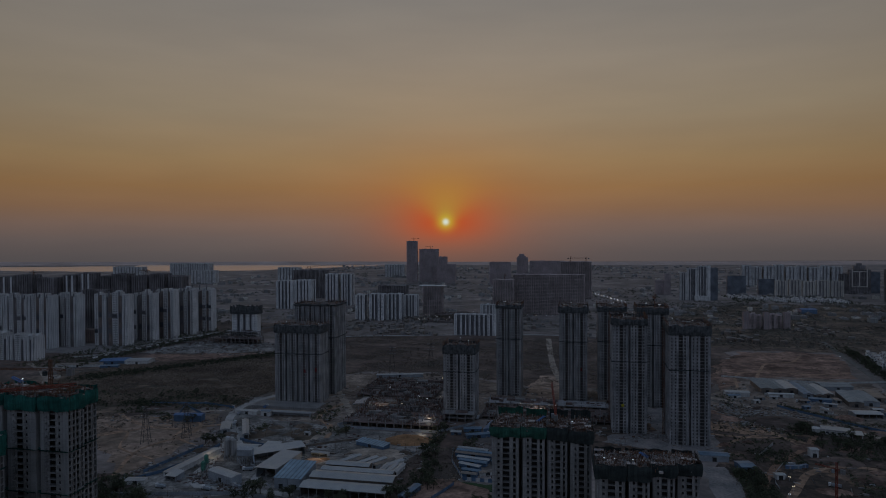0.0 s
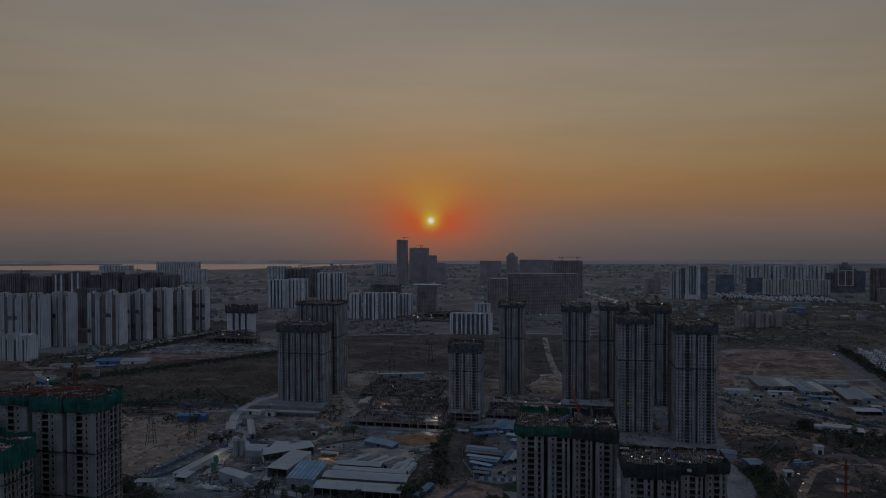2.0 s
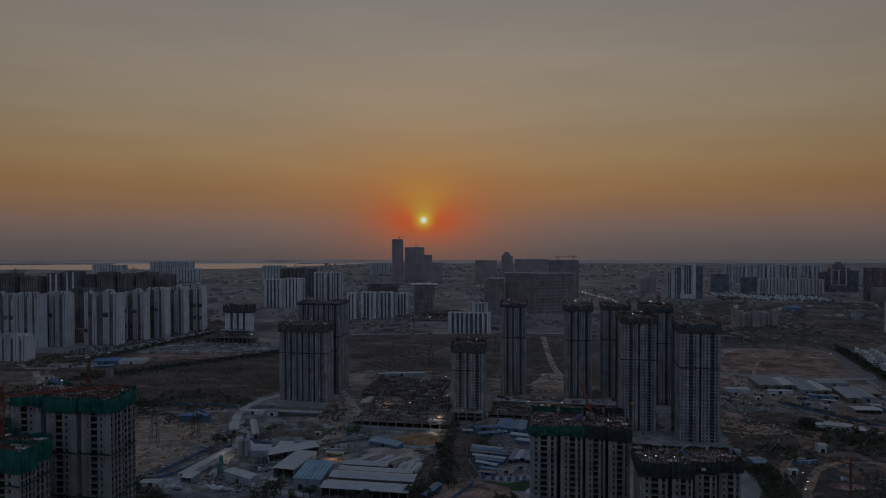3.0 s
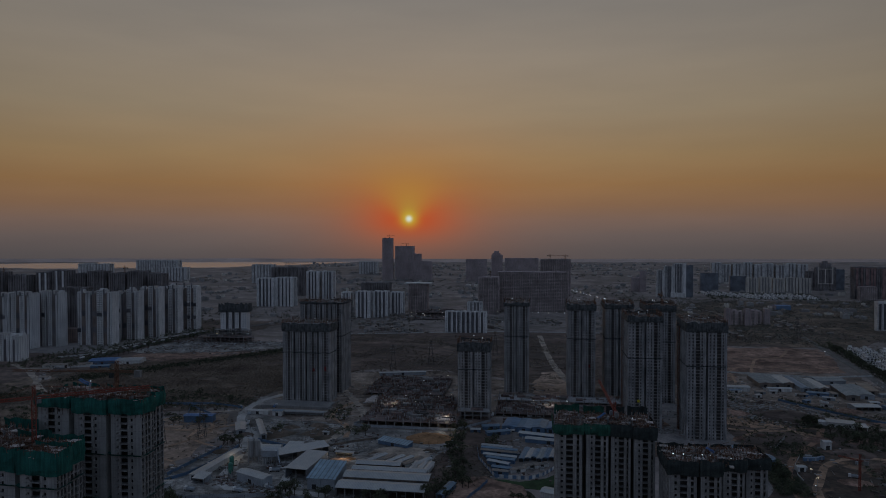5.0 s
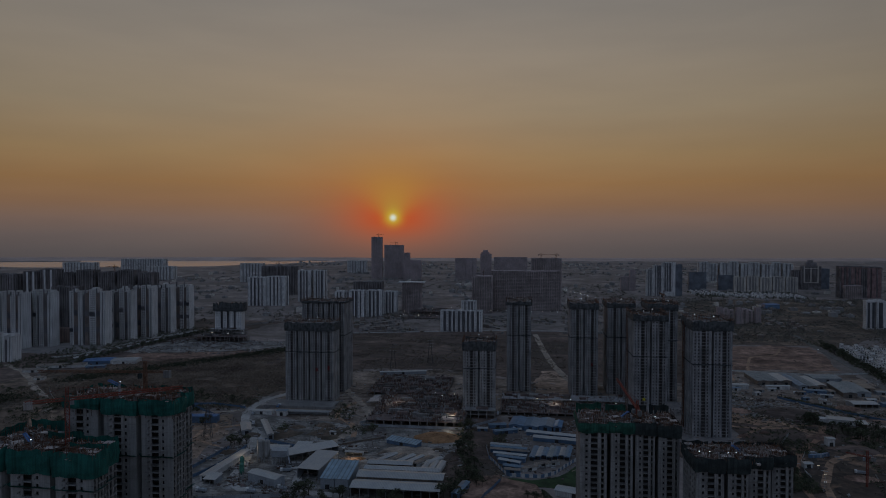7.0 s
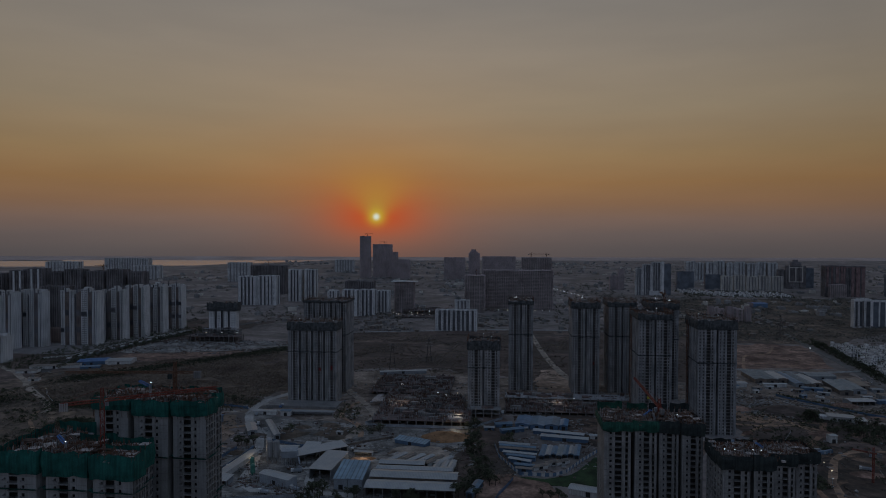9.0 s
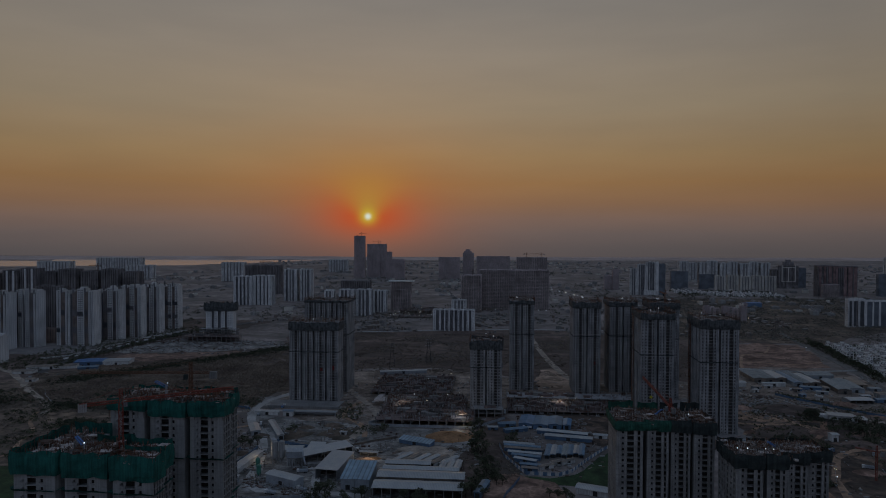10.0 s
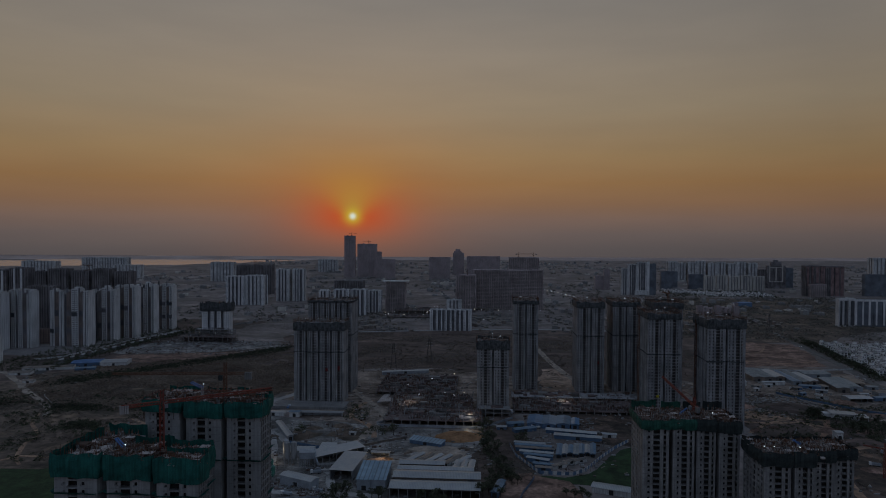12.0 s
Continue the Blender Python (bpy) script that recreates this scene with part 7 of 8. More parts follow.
fence([(-617, 685), (-612, 676), (-594, 657), (-579, 642)], "pale low wall in the brush", "wall_white", 1.6, 3.0)
fence([(-106, 548), (-102, 520), (-90, 491), (-86, 482), (-73, 481), (-61, 481), (-51, 489), (-36, 516), (-17, 546), (-2, 565)], "site fence of blue and white sheet panels", "wall_blue", 2.8, 3.0, "wall_white")
fence([(-91, 471), (-96, 455), (-101, 442), (-106, 420)], BF)
fence([(-245, 520), (-236, 530), (-215, 548), (-196, 560)], "weathered grey sheet fence across a yard", "roof_rusty", 2.0)
fence([(206, 757), (215, 742), (230, 725), (241, 711), (251, 698), (273, 676), (330, 640)], BF, "wall_blue", 2.4)
fence([(-460, 640), (-400, 650), (-362, 640)], BF)
fence([(-195, 640), (-230, 600), (-226, 594), (-130, 594), (-100, 630)], "grey sheet-metal fence round the site", "wall_sheet")
fence([(180, 905), (300, 885), (372, 905)], "pale low boundary wall of a field", "wall_white", 2.0)


# ---------------------------------------------------------------- villas
def villa_proto():
    ob = thing("villa", 430, 1100, 0, 0, "white two-storey villa with a flat roof", "villa", "white villas")
    s = Shape()
    facade(s, (-5, -5), (5, -5), 0, 2, 3.1, [(0.8, 3.8, 0.5, 2.6), (5.6, 9.2, 0.2, 2.6)], 0.25)
    for p, q in (((5, -5), (5, 5)), ((5, 5), (-5, 5)), ((-5, 5), (-5, -5))):
        facade(s, p, q, 0, 2, 3.1, [(1.4, 3.8, 0.7, 2.5), (6.0, 8.4, 0.7, 2.5)], 0.25)
    s.box(-4.7, -4.7, 0, 4.7, 4.7, 6.1, 1, False)
    part("house_wall", s, ["villa_white", "glass"], ob)
    s = Shape()
    s.box(-5.3, -5.3, 6.2, 5.3, 5.3, 6.5)
    s.box(-4.9, 0.3, 9.0, -0.1, 4.9, 9.25)
    part("flat_roof", s, "flank", ob)
    s = Shape()
    s.box(-4.5, 0.6, 6.5, -0.5, 4.5, 9.0)
    part("roof_room", s, "villa_white", ob)
    s = Shape()
    s.box(-3.0, -7.0, 3.0, 3.0, -5.0, 3.3)
    part("porch", s, "wall_white", ob)
    return ob


villa = villa_proto()
rng = random.Random(12)
for i in range(6):
    for j in range(14):
        if i == j == 0:
            continue
        if rng.random() < 0.1:
            continue
        x, y = 432 + i * 19.0 - j * 3.4 + rng.uniform(-5, 5), 1100 - j * 17.5 + rng.uniform(-6, 6)
        copy_thing(villa, pose(x, y, 0, 0, 0, rng.choice((0, 90, 180, 270)) + rng.uniform(0, 24)))
for i in range(15):
    for j in range(4):
        x, y = 445 + i * 19 + rng.uniform(-3, 3), 2140 - 14 * i * (1 if i < 9 else 0.55) - j * 26 + rng.uniform(-4, 4)
        copy_thing(villa, pose(x, y, 0, 0, 0, rng.choice((0, 90)) + rng.uniform(-5, 5)))


# ---------------------------------------------------------------- far low houses, scrub and trees
def sprawl():
    rng = random.Random(31)
    s = Shape()
    for _ in range(2600):
        d = rng.uniform(1500, 4300)
        a = radians(rng.uniform(-46, 38))
        x, y = -60 + d * math.sin(a), d * math.cos(a)
        if noise.noise(Vector((x / 300, y / 300, 0))) < -0.05 or (x < -1500 and y > 2700):
            continue
        w, b, h = rng.uniform(3, 10), rng.uniform(3, 9), rng.choice((3.5, 3.5, 6.5, 6.5, 9.5))
        s.box(x - w, y - b, 0, x + w, y + b, h, rng.choice((0, 1, 2, 2, 3, 3)), False)
        s.box(x - w * 0.4, y - b * 0.3, h, x + w * 0.1, y + b * 0.3, h + 2.5, 0, False)
    lone("distant_houses", s, ["flank", "cream", "concrete", "concrete_dark"], "sprawl of distant low pale houses", "houses", "stuff")
    s = Shape()
    for _ in range(1500):
        x, y = rng.uniform(-600, 480) if _ % 3 else rng.uniform(-380, -100), rng.uniform(1190, 1620)
        if (-60 < x < 60 and 1500 < y) or noise.noise(Vector((x / 160, y / 160, 3))) < 0.0:
            continue
        w, b, h = rng.uniform(1.8, 5), rng.uniform(1.8, 5), rng.choice((2.6, 3.0, 3.5, 6.2))
        m = rng.choice((0, 1, 2, 2, 3, 3))
        s.box(x - w, y - b, 0, x + w, y + b, h, m, False)
        s.poly([(x - w - 0.3, y - b - 0.3, h), (x + w + 0.3, y - b - 0.3, h), (x + w + 0.3, y, h + 1.2), (x - w - 0.3, y, h + 1.2)], 3)
        s.poly([(x - w - 0.3, y, h + 1.2), (x + w + 0.3, y, h + 1.2), (x + w + 0.3, y + b + 0.3, h), (x - w - 0.3, y + b + 0.3, h)], 3)
    lone("low_houses", s, ["flank", "brown_dark", "concrete_dark", "roof_rusty"], "scattered low houses and stores in the scrub", "houses", "stuff")


sprawl()


def clump(s, x, y, z, r, h, leaves, size, rng, mat=0):
    """Leafy twigs gathered in an uneven cluster."""
    for _ in range(leaves):
        a, e, k = rng.uniform(0, 6.283), rng.uniform(-0.3, 1.5), r * rng.uniform(0.45, 1.0)
        p = Vector((x + k * math.cos(a) * math.cos(e), y + k * math.sin(a) * math.cos(e), z + h * (0.3 + 0.7 * max(0.0, math.sin(e)) * rng.uniform(0.6, 1.0))))
        u = Vector((rng.uniform(-1, 1), rng.uniform(-1, 1), rng.uniform(-0.6, 0.6))).normalized() * size * rng.uniform(0.6, 1.2)
        v = u.cross(Vector((rng.uniform(-1, 1), rng.uniform(-1, 1), rng.uniform(-1, 1)))).normalized() * size * rng.uniform(0.35, 0.7)
        s.poly([tuple(p - u), tuple(p + v), tuple(p + u), tuple(p - v)], mat)


def build_scrub():
    areas = [((-600, 640), (-360, 900), 6000, 0), ((-420, 830), (160, 1170), 12000, 0), ((-700, 480), (-430, 780), 4500, 0), ((110, 470), (320, 740), 900, 1),
             ((140, 900), (560, 1350), 5200, 0), ((-700, 1180), (-250, 1500), 1200, 0), ((250, 1350), (900, 2000), 3000, 0), ((-140, 440), (-90, 620), 500, 1), ((-420, 400), (-340, 620), 300, 1)]
    rng = random.Random(8)
    s = Shape()
    for (x0, y0), (x1, y1), n, near in areas:
        for _ in range(n):
            x, y = rng.uniform(x0, x1), rng.uniform(y0, y1)
            if noise.noise(Vector((x / 60, y / 60, 1))) + 0.5 * noise.noise(Vector((x / 17, y / 17, 5))) < -0.1:
                continue
            if 195 < x < 430 and 870 < y < 1130 and rng.random() < 0.92:
                continue
            if -655 < x < -470 and 850 < y < 1010 and rng.random() < 0.9:
                continue
            if 380 < x < 560 and 840 < y < 1130:
                continue
            r = rng.uniform(0.7, 2.6)
            clump(s, x, y, 0, r, r * rng.uniform(0.35, 0.8), 9, 0.7, rng)
    lone("scrub", s, "shrub", "dry thorny scrub scattered over the plain", "scrub", "stuff")


build_scrub()


def far_woods():
    rng = random.Random(3)
    s = Shape()
    for _ in range(7000):
        d, a = rng.uniform(1300, 4300), radians(rng.uniform(-44, 38))
        x, y = -60 + d * math.sin(a), d * math.cos(a)
        if noise.noise(Vector((x / 240, y / 240, 7))) < 0.02 or (x < -1500 and y > 2700):
            continue
        clump(s, x, y, 0, rng.uniform(5, 13), rng.uniform(3, 6), 12, 2.2, rng)
    for _ in range(4200):
        x, y = rng.uniform(180, 950), rng.uniform(1150, 1950)
        if noise.noise(Vector((x / 130, y / 90, 3))) < -0.12 or x > 590 and 1370 < y < 1460:
            continue
        clump(s, x, y, 0, rng.uniform(3, 7), rng.uniform(2.5, 6), 14, 1.3, rng)
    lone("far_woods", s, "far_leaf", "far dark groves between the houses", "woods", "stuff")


far_woods()


def garden_shrubs():
    rng = random.Random(23)
    s = Shape()
    for _ in range(900):
        j = rng.uniform(0, 14)
        clump(s, 424 + rng.uniform(-8, 118) - j * 3.4, 1108 - j * 17.5, 0, rng.uniform(1.2, 2.6), rng.uniform(2, 5), 16, 0.8, rng)
    for _ in range(500):
        clump(s, rng.uniform(430, 740), rng.uniform(1930, 2150), 0, rng.uniform(2, 4), rng.uniform(3, 7), 12, 1.4, rng)
    for _ in range(900):
        u = rng.random()
        clump(s, -735 + 70 * u * u + rng.uniform(-60, 38), 790 + 400 * u, 0, rng.uniform(1.5, 3.2), rng.uniform(2, 6), 14, 0.9, rng)
    lone("garden_shrubs", s, "leaf", "dark shrubs and small trees between houses", "shrubs", "stuff")


garden_shrubs()


def thicket():
    """Dense dark bushes in the hollows and along the edges of the yards."""
    rng = random.Random(47)
    s = Shape()
    for x0, y0, x1, y1, n in ((114, 476, 136, 545, 420), (138, 560, 176, 600, 120), (215, 585, 285, 640, 260), (190, 650, 212, 680, 90), (196, 606, 285, 646, 110), (150, 660, 180, 700, 40), (395, 1100, 412, 1180, 40), (-306, 566, -292, 590, 20), (-268, 612, -244, 668, 70), (-125, 440, -114, 480, 50), (175, 470, 215, 505, 60), (200, 470, 245, 535, 120), (-390, 380, -318, 440, 420), (-318, 390, -296, 416, 50), (-100, 555, -90, 600, 40), (-338, 398, -296, 412, 60), (230, 690, 330, 705, 60), (150, 740, 172, 800, 30), (-470, 630, -360, 690, 200), (-238, 566, -216, 590, 24), (240, 500, 310, 590, 140)):
        for _ in range(n):
            x, y = rng.uniform(x0, x1), rng.uniform(y0, y1)
            clump(s, x, y, 0, rng.uniform(1.2, 2.8), rng.uniform(1.5, 4.2), 22, 0.6, rng)
    for _ in range(200):
        y = rng.uniform(462, 618)
        clump(s, -113 - (y - 470) * 0.14 + rng.gauss(0, 4.5), y, 0, rng.uniform(1.2, 2.8), rng.uniform(1.5, 4.2), 22, 0.6, rng)
    for _ in range(160):
        u = rng.random()
        clump(s, 206 + 58 * u + rng.uniform(1, 5), 760 - 78 * u + rng.uniform(-1, 5), 0, rng.uniform(1.0, 2.0), rng.uniform(1.5, 3.5), 16, 0.6, rng)
    for _ in range(150):
        clump(s, rng.uniform(120, 180), rng.uniform(600, 720), 0, rng.uniform(0.8, 1.8), rng.uniform(0.8, 1.8), 12, 0.55, rng)
    for _ in range(430):
        y = rng.uniform(830, 1130)
        clump(s, 351 + (y - 828) * 0.149 + rng.uniform(8, 27), y, 0, rng.uniform(1.4, 3.0), rng.uniform(2, 5), 18, 0.75, rng)
    for x0, y0, x1, y1, n, lo in ((-720, 470, -400, 700, 2600, 0.12), (115, 560, 300, 690, 500, 0.2), (195, 440, 330, 600, 700, 0.1)):
        for _ in range(n):
            x, y = rng.uniform(x0, x1), rng.uniform(y0, y1)
            if noise.noise(Vector((x / 34, y / 22, 4))) + 0.4 * noise.noise(Vector((x / 9, y / 9, 6))) > lo and not (-345 > x > -470 and y < 600):
                clump(s, x, y, 0, rng.uniform(1.4, 3.6), rng.uniform(1.0, 2.8), 20, 0.75, rng)
    lone("thicket", s, "leaf", "dense dark bushes along the yards", "bushes", "stuff")


thicket()


def brush():
    """Low dry brush that covers the plain beside the estate, with greener belts along its edges."""
    rng = random.Random(71)
    s = Shape()
    for _ in range(15000):
        x, y = rng.uniform(-660, -362), rng.uniform(640, 960)
        edge = 775 + (x + 640) * 0.72
        if y > edge + 60 + 14 * noise.noise(Vector((x / 20, 2, 1))) or (y < 700 and x > -420 and rng.random() < 0.5):
            continue
        if noise.noise(Vector((x / 40, y / 26, 2))) < -0.32 or abs(x + 600 + (y - 653) * 1.07) < 8:
            continue
        clump(s, x, y, 0, rng.uniform(1.6, 3.4), rng.uniform(0.7, 1.9), 9, 0.85, rng)
    for _ in range(1500):
        u = rng.random()
        x = -640 + 205 * u
        clump(s, x + rng.gauss(0, 7), 742 + 250 * u ** 1.1 + rng.gauss(0, 13), 0, rng.uniform(1.8, 3.4), rng.uniform(1.6, 3.6), 16, 0.75, rng, 1)
    for x, y, a, b in ((-505, 575, 26, 13), (-545, 632, 34, 12), (-470, 640, 30, 14), (-650, 640, 24, 20)):
        for _ in range(190):
            clump(s, x + rng.gauss(0, a / 2), y + rng.gauss(0, b / 2), 0, rng.uniform(1.6, 3.2), rng.uniform(1.6, 3.8), 16, 0.75, rng, 1)
    lone("brush", s, ["brush_leaf", "leaf"], "low dry brush with darker green belts", "brush", "stuff")


brush()


def rubble():
    rng = random.Random(29)
    s = Shape()
    for _ in range(3200):
        x, y = rng.gauss(176, 22), rng.gauss(704, 18)
        w = rng.uniform(0.3, 1.3)
        s.box(x - w, y - w * 0.8, 0, x + w, y + w * 0.7, w * rng.uniform(0.6, 1.4) + 2.5 * math.exp(-((x - 180) / 20) ** 2 - ((y - 712) / 15) ** 2), rng.choice((0, 1, 1, 2)), False)
    lone("rubble", s, ["concrete_dark", "dirt", "concrete"], "grey-brown field of dumped rubble", "rubble", "stuff")


rubble()


def site_litter():
    """Stacks, pipes, drums, planks and crates too small and many to count."""
    rng = random.Random(5)
    areas = (((-340, 405), (-120, 600), 1300), ((-300, 600), (120, 800), 1300), ((-90, 480), (-20, 640), 500), ((150, 650), (380, 870), 1000), ((110, 460), (230, 600), 150), ((-700, 740), (-600, 870), 260), ((-480, 560), (-340, 660), 260), ((-680, 1000), (-500, 1062), 700), ((-345, 404), (-240, 520), 450), ((-560, 1000), (-420, 1060), 200), ((-685, 925), (-440, 1050), 1500), ((32, 588), (112, 730), 420), ((-290, 426), (-232, 462), 420), ((-280, 470), (-252, 500), 160))
    s = Shape()
    for (x0, y0), (x1, y1), n in areas:
        for _ in range(n):
            x, y = rng.uniform(x0, x1), rng.uniform(y0, y1)
            if noise.noise(Vector((x / 22, y / 22, 9))) < -0.05:
                continue
            kind = rng.random()
            m = rng.choice((0, 0, 1, 2, 3, 3, 4, 5))
            if kind < 0.5:
                w, d, h = rng.uniform(0.4, 2.0), rng.uniform(0.3, 1.2), rng.uniform(0.3, 1.5)
                s.box(x - w, y - d, 0, x + w, y + d, h, m, False)
            elif kind < 0.8:
                a, r = rng.uniform(0, 3.14), rng.uniform(1.5, 5)
                for k in range(3):
                    s.bar((x - r * math.cos(a), y - r * math.sin(a) + k * 0.4, 0.3), (x + r * math.cos(a), y + r * math.sin(a) + k * 0.4, 0.3), 0.16, m)
            else:
                s.bar((x, y, 0), (x + rng.uniform(-0.2, 0.2), y, rng.uniform(2, 5)), 0.08, 2)
    lone("site_litter", s, ["concrete_dark", "deck", "timber", "steel", "roof_rusty", "concrete"], "scattered stacks, pipes and boards on the dusty ground", "litter", "stuff")


site_litter()


def tree_meshes(seed):
    rng = random.Random(seed)
    h = rng.uniform(6.5, 9.5)
    s = Shape()
    s.tube(0, 0, 0, h * 0.45, 0.32, 0.2, 7, cap=False)
    crown = Shape()
    for k in range(8):
        a, r = k * 0.785 + rng.uniform(-0.3, 0.3), rng.uniform(1.2, 3.0)
        tip = Vector((r * math.cos(a), r * math.sin(a), h * rng.uniform(0.55, 0.95)))
        s.bar((0, 0, h * rng.uniform(0.28, 0.44)), tip, 0.1)
        clump(crown, tip.x, tip.y, tip.z - 1.0, rng.uniform(1.3, 2.1), 1.8, 46, 0.42, rng)
    clump(crown, 0, 0, h * 0.72, 2.2, 2.2, 60, 0.42, rng)
    return s.mesh("trunk", ["bark"]), crown.mesh("crown", ["leaf"])


TREES = [tree_meshes(k) for k in range(5)]


def tree(x, y, rng, scale=1.0):
    trunk, crown = rng.choice(TREES)
    ob = thing("tree", x, y, 0, rng.uniform(0, 360), "dusty dark green tree", "tree", "trees")
    ob.scale = (scale,) * 3
    part("trunk", trunk, "bark", ob)
    part("crown", crown, "leaf", ob)


rng = random.Random(19)
for _ in range(22):
    y = rng.uniform(455, 610)
    tree(-113 - (y - 470) * 0.14 + rng.gauss(0, 5), y, rng, rng.uniform(0.7, 1.2))
for x0, y0, x1, y1, n in ((-136, 432, -114, 446, 6), (-345, 396, -296, 418, 16), (-236, 412, -208, 424, 7), (-196, 410, -128, 420, 9), (198, 650, 212, 676, 9), (200, 606, 262, 644, 22), (116, 488, 132, 530, 6),
                          (-72, 432, -54, 446, 5), (-318, 522, -312, 530, 3), (-400, 560, -370, 600, 4), (-470, 640, -380, 690, 5), (-222, 560, -208, 580, 2), (-232, 426, -222, 434, 5), (-205, 424, -198, 430, 4), (-172, 424, -160, 430, 3), (-330, 524, -322, 532, 3), (250, 540, 300, 600, 8)):
    for _ in range(n):
        tree(rng.uniform(x0, x1), rng.uniform(y0, y1), rng, rng.uniform(0.7, 1.25))
for k in range(44):
    u = k / 43
    tree(-700 + 60 * u * u + rng.uniform(-2, 2) + 14, 800 + 420 * u, rng, rng.uniform(0.8, 1.2))
for k in range(36):
    u = k / 35
    tree(372 + 34 * u + rng.uniform(-3, 3), 860 + 260 * u, rng, rng.uniform(0.9, 1.4))


# ---------------------------------------------------------------- cranes, booms, lamps, vehicles, pylons
tower_crane(-249, 222, 95, 117.5, 36, 42, 14, "red tower crane standing on a half-built block", w=0.7)
tower_crane(-240, 260, 108, 120.4, 186, 48, 11, "faded red tower crane behind green nets", colour="rust", w=0.55)
tower_crane(-13.3, 352, 82.6, 87.2, 94.5, 51, 6, "red crane with a long level jib on a tower roof", luff=0.1, w=0.62)
tower_crane(172, 494, 0, 21, 140, 14, 5, "red crane standing on bare ground", w=0.55)
for x, y, z, tn in ((-670, 2640, 169, 30), (-600, 2645, 136, 200), (-25, 1985, 110, 20), (20, 1985, 110, 160), (-168, 1510, 84, 90), (-1250, 1310, 95, 10), (-980, 1350, 98, 170), (-810, 1895, 84, 20), (-580, 1079, 48, 60), (80, 745, 104, 90)):
    tower_crane(x, y, z, z + 10, tn, 24, 9, "tower crane on a far unfinished building", colour="rust", w=0.9)


def placing_boom(x, y, z, turn, label, up=0.0):
    ob = thing("placing_boom", x, y, z, turn, label, "concrete boom")
    s = Shape()
    s.tube(0, 0, 0, 3.1 + up, 0.4, 0.3, 8)
    part("pedestal", s, "steel", ob)
    for a, b in (((-0.6, 0, 2.6), (3.6, 0, 5.2)), ((3.6, 0, 5.2), (4.4, 0, 4.6)), ((0.4, 0.5, 2.4), (4.2, 0.5, 4.9))):
        s = Shape()
        s.bar((a[0], a[1], a[2] + up), (b[0], b[1], b[2] + up), 0.22)
        part("boom_arm", s, "crane_blue", ob, "blue steel boom arm")


placing_boom(-22.5, 346, 82.6, 20, "blue concrete placing boom on a tower roof")
placing_boom(31, 326, 73.7, 200, "blue concrete placing boom on a tower roof")
placing_boom(-246.5, 251, 110.1, 205, "blue concrete placing boom on a tower roof", 4.5)
placing_boom(-261.5, 218.5, 98.5, 160, "blue concrete placing boom on a tower roof", 1.5)

for x, y, z, h in ((-260.2, 217, 98.5, 5), (-245.2, 250, 110.1, 8.6), (-4.6, 349, 82.5, 2.4), (-1.4, 349, 82.5, 2.4), (10.4, 318.5, 73.7, 3.2), (15.2, 318.5, 73.7, 3.2), (23.6, 318.5, 73.7, 3.2), (27.6, 318.5, 73.7, 3.2), (37, 319.5, 73.7, 1.6), (-86, 765, 103, 4),
                   (-10, 755, 104, 4), (80, 612, 104, 5), (98, 615, 104, 3), (48, 640, 105, 5), (40, 640, 105, 3), (36, 765, 103, 4), (70, 740, 105, 5), (84, 742, 105, 3), (-120, 660, 74, 5), (-112, 664, 73, 3),
                   (-322, 685, 85, 3), (-308, 685, 85, 3), (-300, 690, 85, 5), (-284, 685, 85, 2)):
    floodlight(x, y, z, h, 2 if y > 700 else 1, big=1.3 if y > 500 else 1.0)
for x, y in ((-200, 700), (-170, 690), (-160, 680), (-150, 710), (-215, 730), (-190, 760), (-165, 790), (-180, 655), (-60, 690), (-25, 690), (20, 680), (32, 668), (-600, 1045), (-572, 1045), (-548, 1050), (150, 521), (147, 502), (140, 486), (-600, 660),
             (-230, 1390), (-260, 1385), (-300, 1385), (-330, 1390), (-215, 1400), (-280, 1420), (-240, 1420), (410, 1420), (420, 1425), (402, 1418), (374, 1059)):
    floodlight(x, y, 5.0 if (648 < y < 700 and x < -140) else (2.6 if (652 < y < 699 and -98 < x < 40) else (4.0 if (712 < y < 800 and x < -160) else (9.0 if (x < 0 and 1040 < y < 1063) else (2.4 if (1380 < y < 1430 and x < 0) else 0.0)))), 5.0, 2, warm=(int(x) % 3 == 0), big=1.3 if y > 1000 else 0.9)
for k in range(16):
    floodlight(42 + k * 5.2 + (k % 3) * 2, 2085 - k * 19, 0, 9, 1, k % 4 == 0, big=3.0, label="street lamp, switched on, beside a far road")

rng = random.Random(83)
for k in range(9):
    floodlight(-150 + k * 19 + rng.uniform(-4, 4), 1488 + rng.uniform(-8, 8), 0, 7, 1, k % 3 == 0, big=2.6, label="street lamp, switched on, beside a far road")
for k in range(24):
    floodlight(rng.uniform(-350, -110), rng.uniform(1290, 1560), 0, rng.uniform(4, 11), 1, k % 4 == 0, big=1.3, label="small lamp, switched on, among low houses")
for k in range(18):
    floodlight(rng.uniform(-342, -204), rng.uniform(1383, 1427), 2.4, rng.uniform(2, 9), 1, k % 5 == 0, big=1.5)


def lamp(x, y, z, power, colour, size=1.5):
    l = new("flood_light", bpy.data.lights.new("flood_light", "POINT"))
    l.data.energy, l.data.color, l.data.shadow_soft_size = power, colour, size
    l.location = (x, y, z)


WARM = (1.0, 0.78, 0.5)
PALE = (1.0, 0.88, 0.72)
lamp(-142, 614, 9, 1300, PALE)
lamp(-205, 655, 12, 1400, PALE)
lamp(-297, 490, 8, 800, WARM)
lamp(-44, 682, 9, 1800, PALE)
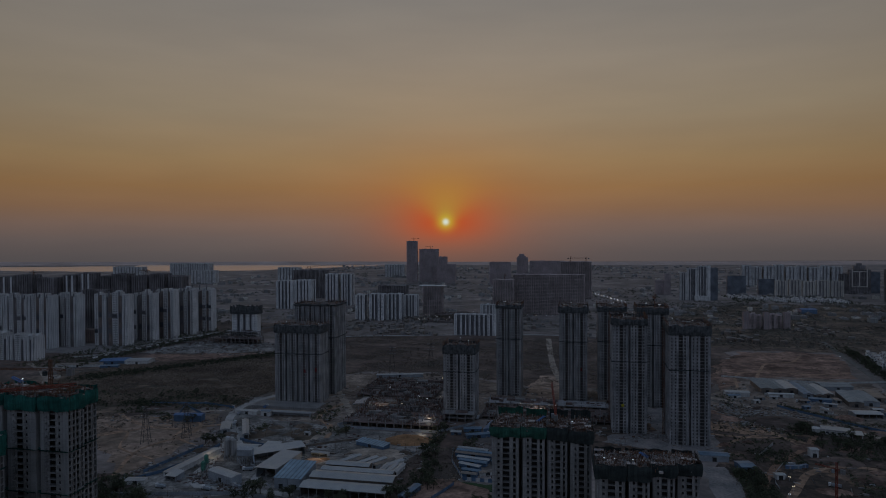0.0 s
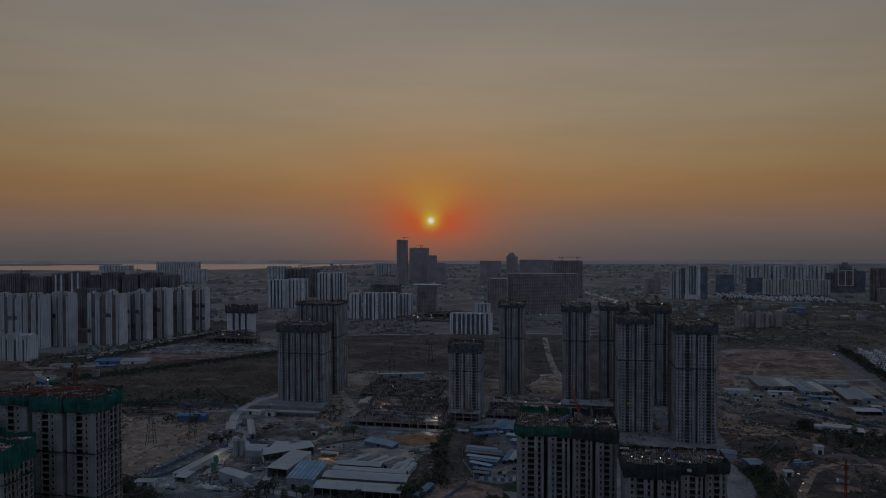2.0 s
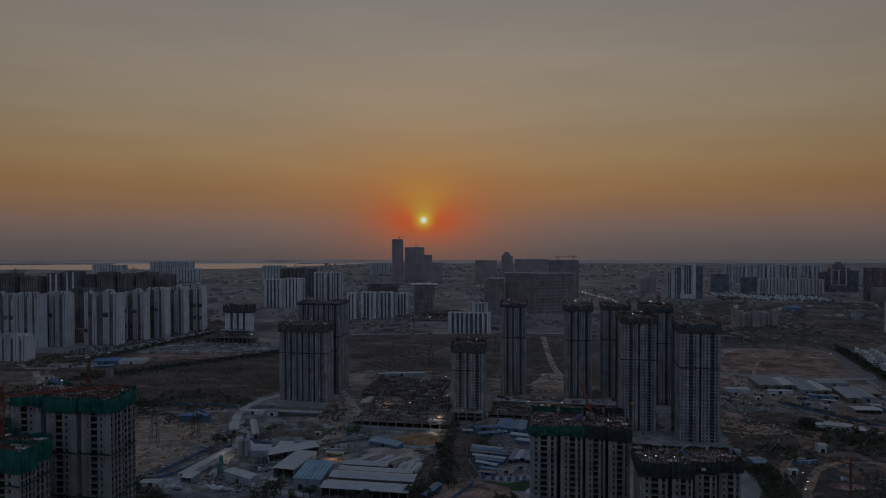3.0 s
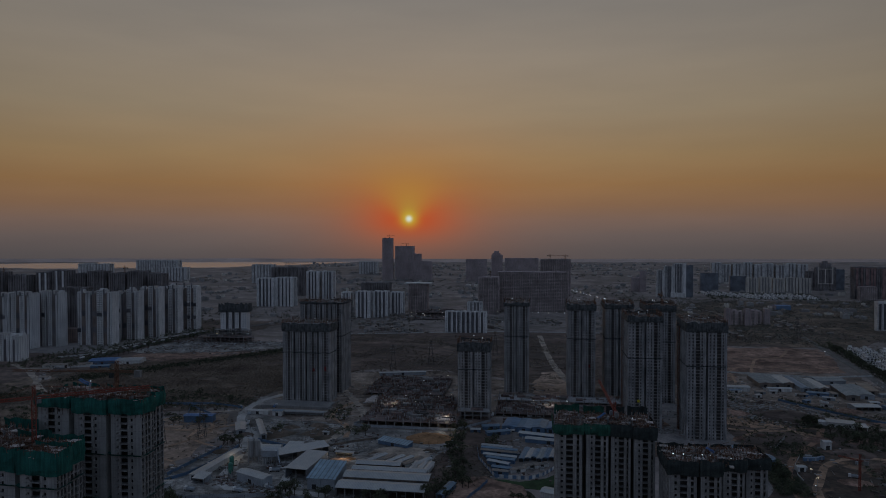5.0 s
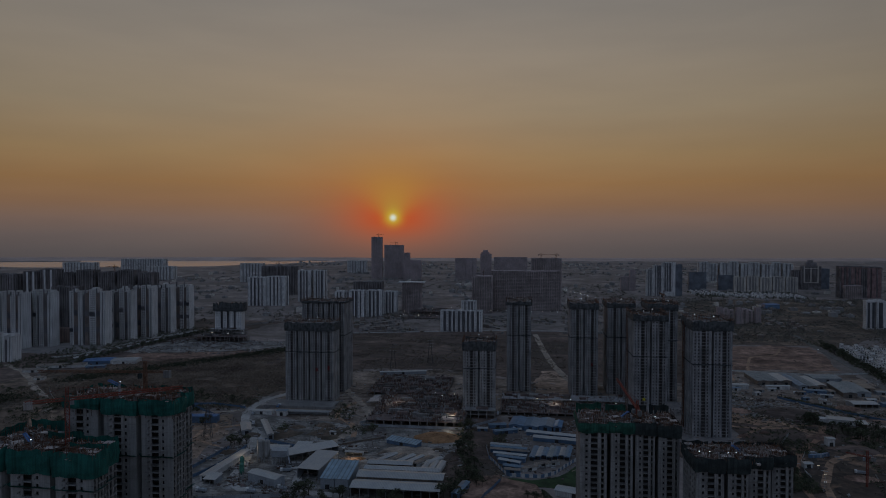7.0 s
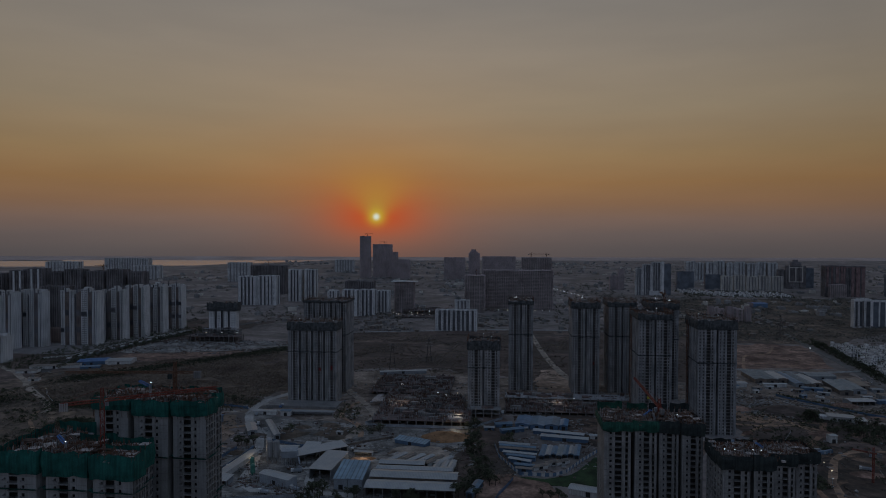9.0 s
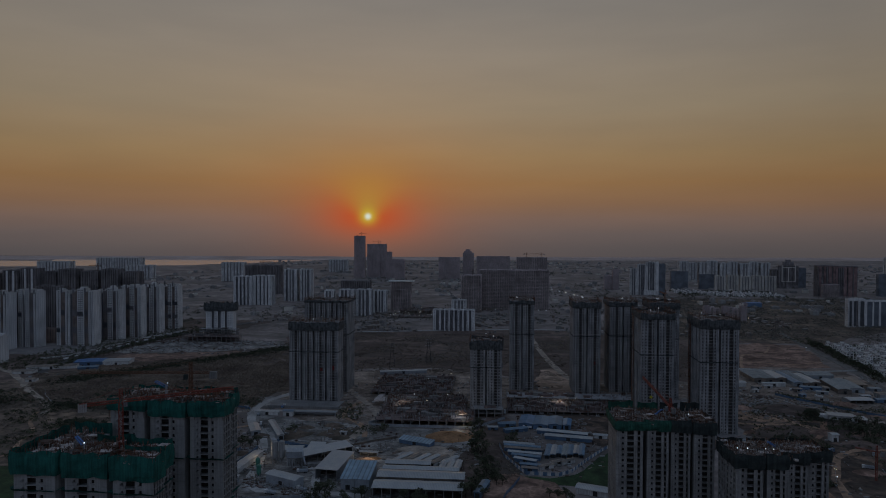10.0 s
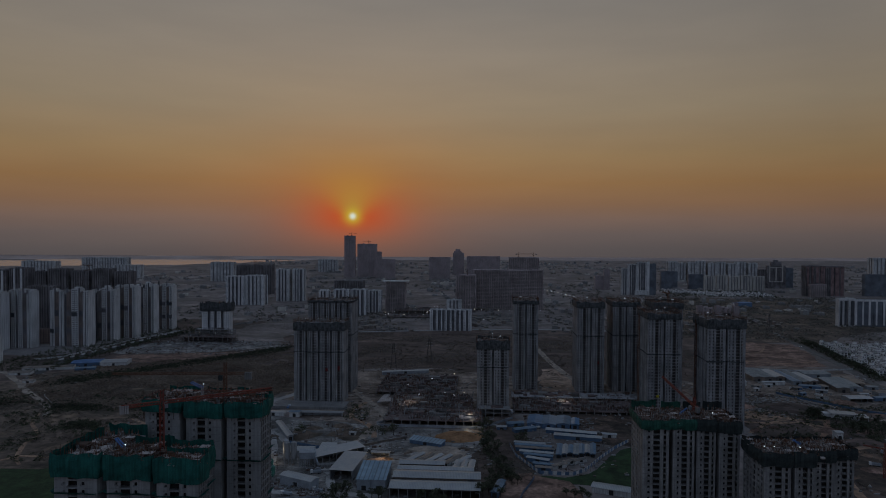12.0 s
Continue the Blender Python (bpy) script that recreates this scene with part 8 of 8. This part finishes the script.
lamp(-140, 585, 9, 1200, WARM)
lamp(-211, 504, 6, 800, WARM)


def truck(x, y, turn, colour, label):
    ob = thing("truck", x, y, 0, turn, label, "truck", "parked trucks")
    s = Shape()
    s.box(-1.15, -4.2, 1.1, 1.15, 2.0, 2.3)
    for sx in (-1.15, 1.03):
        s.box(sx, -4.2, 2.3, sx + 0.12, 2.0, 2.75)
    part("load_bed", s, colour, ob)
    s = Shape()
    s.box(-1.15, 2.2, 0.8, 1.15, 4.0, 3.0)
    cab = part("cab", s, "white" if colour != "white" else "wall_white", ob)
    s = Shape()
    s.box(-1.0, 4.0, 1.9, 1.0, 4.06, 2.7)
    part("windscreen", s, "glass", cab)
    s = Shape()
    s.box(-0.9, -4.2, 0.7, 0.9, 4.0, 1.0)
    part("chassis", s, "steel", ob)
    for sx in (-1.1, 1.1):
        for yy in (-3.2, -2.0, 3.0):
            s = Shape()
            n = 10
            for k in range(n):
                a, b = 2 * math.pi * k / n, 2 * math.pi * (k + 1) / n
                s.poly([(sx - 0.2, yy + 0.5 * math.cos(a), 0.5 + 0.5 * math.sin(a)), (sx - 0.2, yy + 0.5 * math.cos(b), 0.5 + 0.5 * math.sin(b)), (sx + 0.2, yy + 0.5 * math.cos(b), 0.5 + 0.5 * math.sin(b)), (sx + 0.2, yy + 0.5 * math.cos(a), 0.5 + 0.5 * math.sin(a))])
            for side in (-0.2, 0.2):
                s.poly([(sx + side, yy + 0.5 * math.cos(2 * math.pi * k / n), 0.5 + 0.5 * math.sin(2 * math.pi * k / n)) for k in range(n)])
            part("wheel", s, "tyre", ob)


rng = random.Random(41)
for x, y, tn, c in ((-330, 585, 20, "white"), (-345, 620, 15, "wall_sheet"), (-245, 436, 60, "wall_sheet"), (-255, 470, 100, "white"), (-222, 520, 40, "roof_rusty"), (-310, 470, 10, "white"), (-300, 425, 80, "wall_sheet"),
                    (-80, 600, 90, "white"), (-330, 650, 0, "roof_blue"), (180, 520, 70, "white"), (250, 750, 45, "white"), (235, 778, 50, "roof_rusty"), (-265, 428, 75, "white"), (-100, 650, 0, "white"), (300, 690, 30, "white")):
    truck(x, y, tn, "wall_sheet" if c == "white" and rng.random() < 0.6 else c, "parked " + ("white" if c == "white" else "grey") + " lorry on the dusty ground")
for k in range(14):
    u = k / 13
    truck(-722 + 12 * math.sin(u * 3) + 40 * u * u, 870 + 270 * u, -5 - 14 * u, "white", "white bus parked along the street")


def pylon(x, y, h, label):
    ob = thing("pylon", x, y, 0, 15, label, "pylon", "pylons")
    s = Shape()
    w = h * 0.11
    pts = [(-w, -w), (w, -w), (w, w), (-w, w)]
    n = 7
    ring = lambda u: [(a * (1 - 0.8 * u), b * (1 - 0.8 * u), h * u) for a, b in pts]
    for k in range(n):
        lo, hi = ring(k / n), ring((k + 1) / n)
        for i in range(4):
            s.bar(lo[i], hi[i], 0.16)
            s.bar(lo[i], hi[(i + 1) % 4], 0.08)
    part("lattice_mast", s, "interior_far", ob)
    for z in (0.72, 0.84, 0.96):
        s = Shape()
        s.bar((-h * 0.14, 0, h * z), (h * 0.14, 0, h * z), 0.12)
        part("cross_arm", s, "steel", ob)


for x, y, h in ((-352, 538, 32), (-378, 516, 32), (-250, 860, 34), (-205, 900, 34), (385, 1200, 40), (-120, 980, 34), (345, 700, 28)):
    pylon(x, y, h, "grey steel lattice pylon")
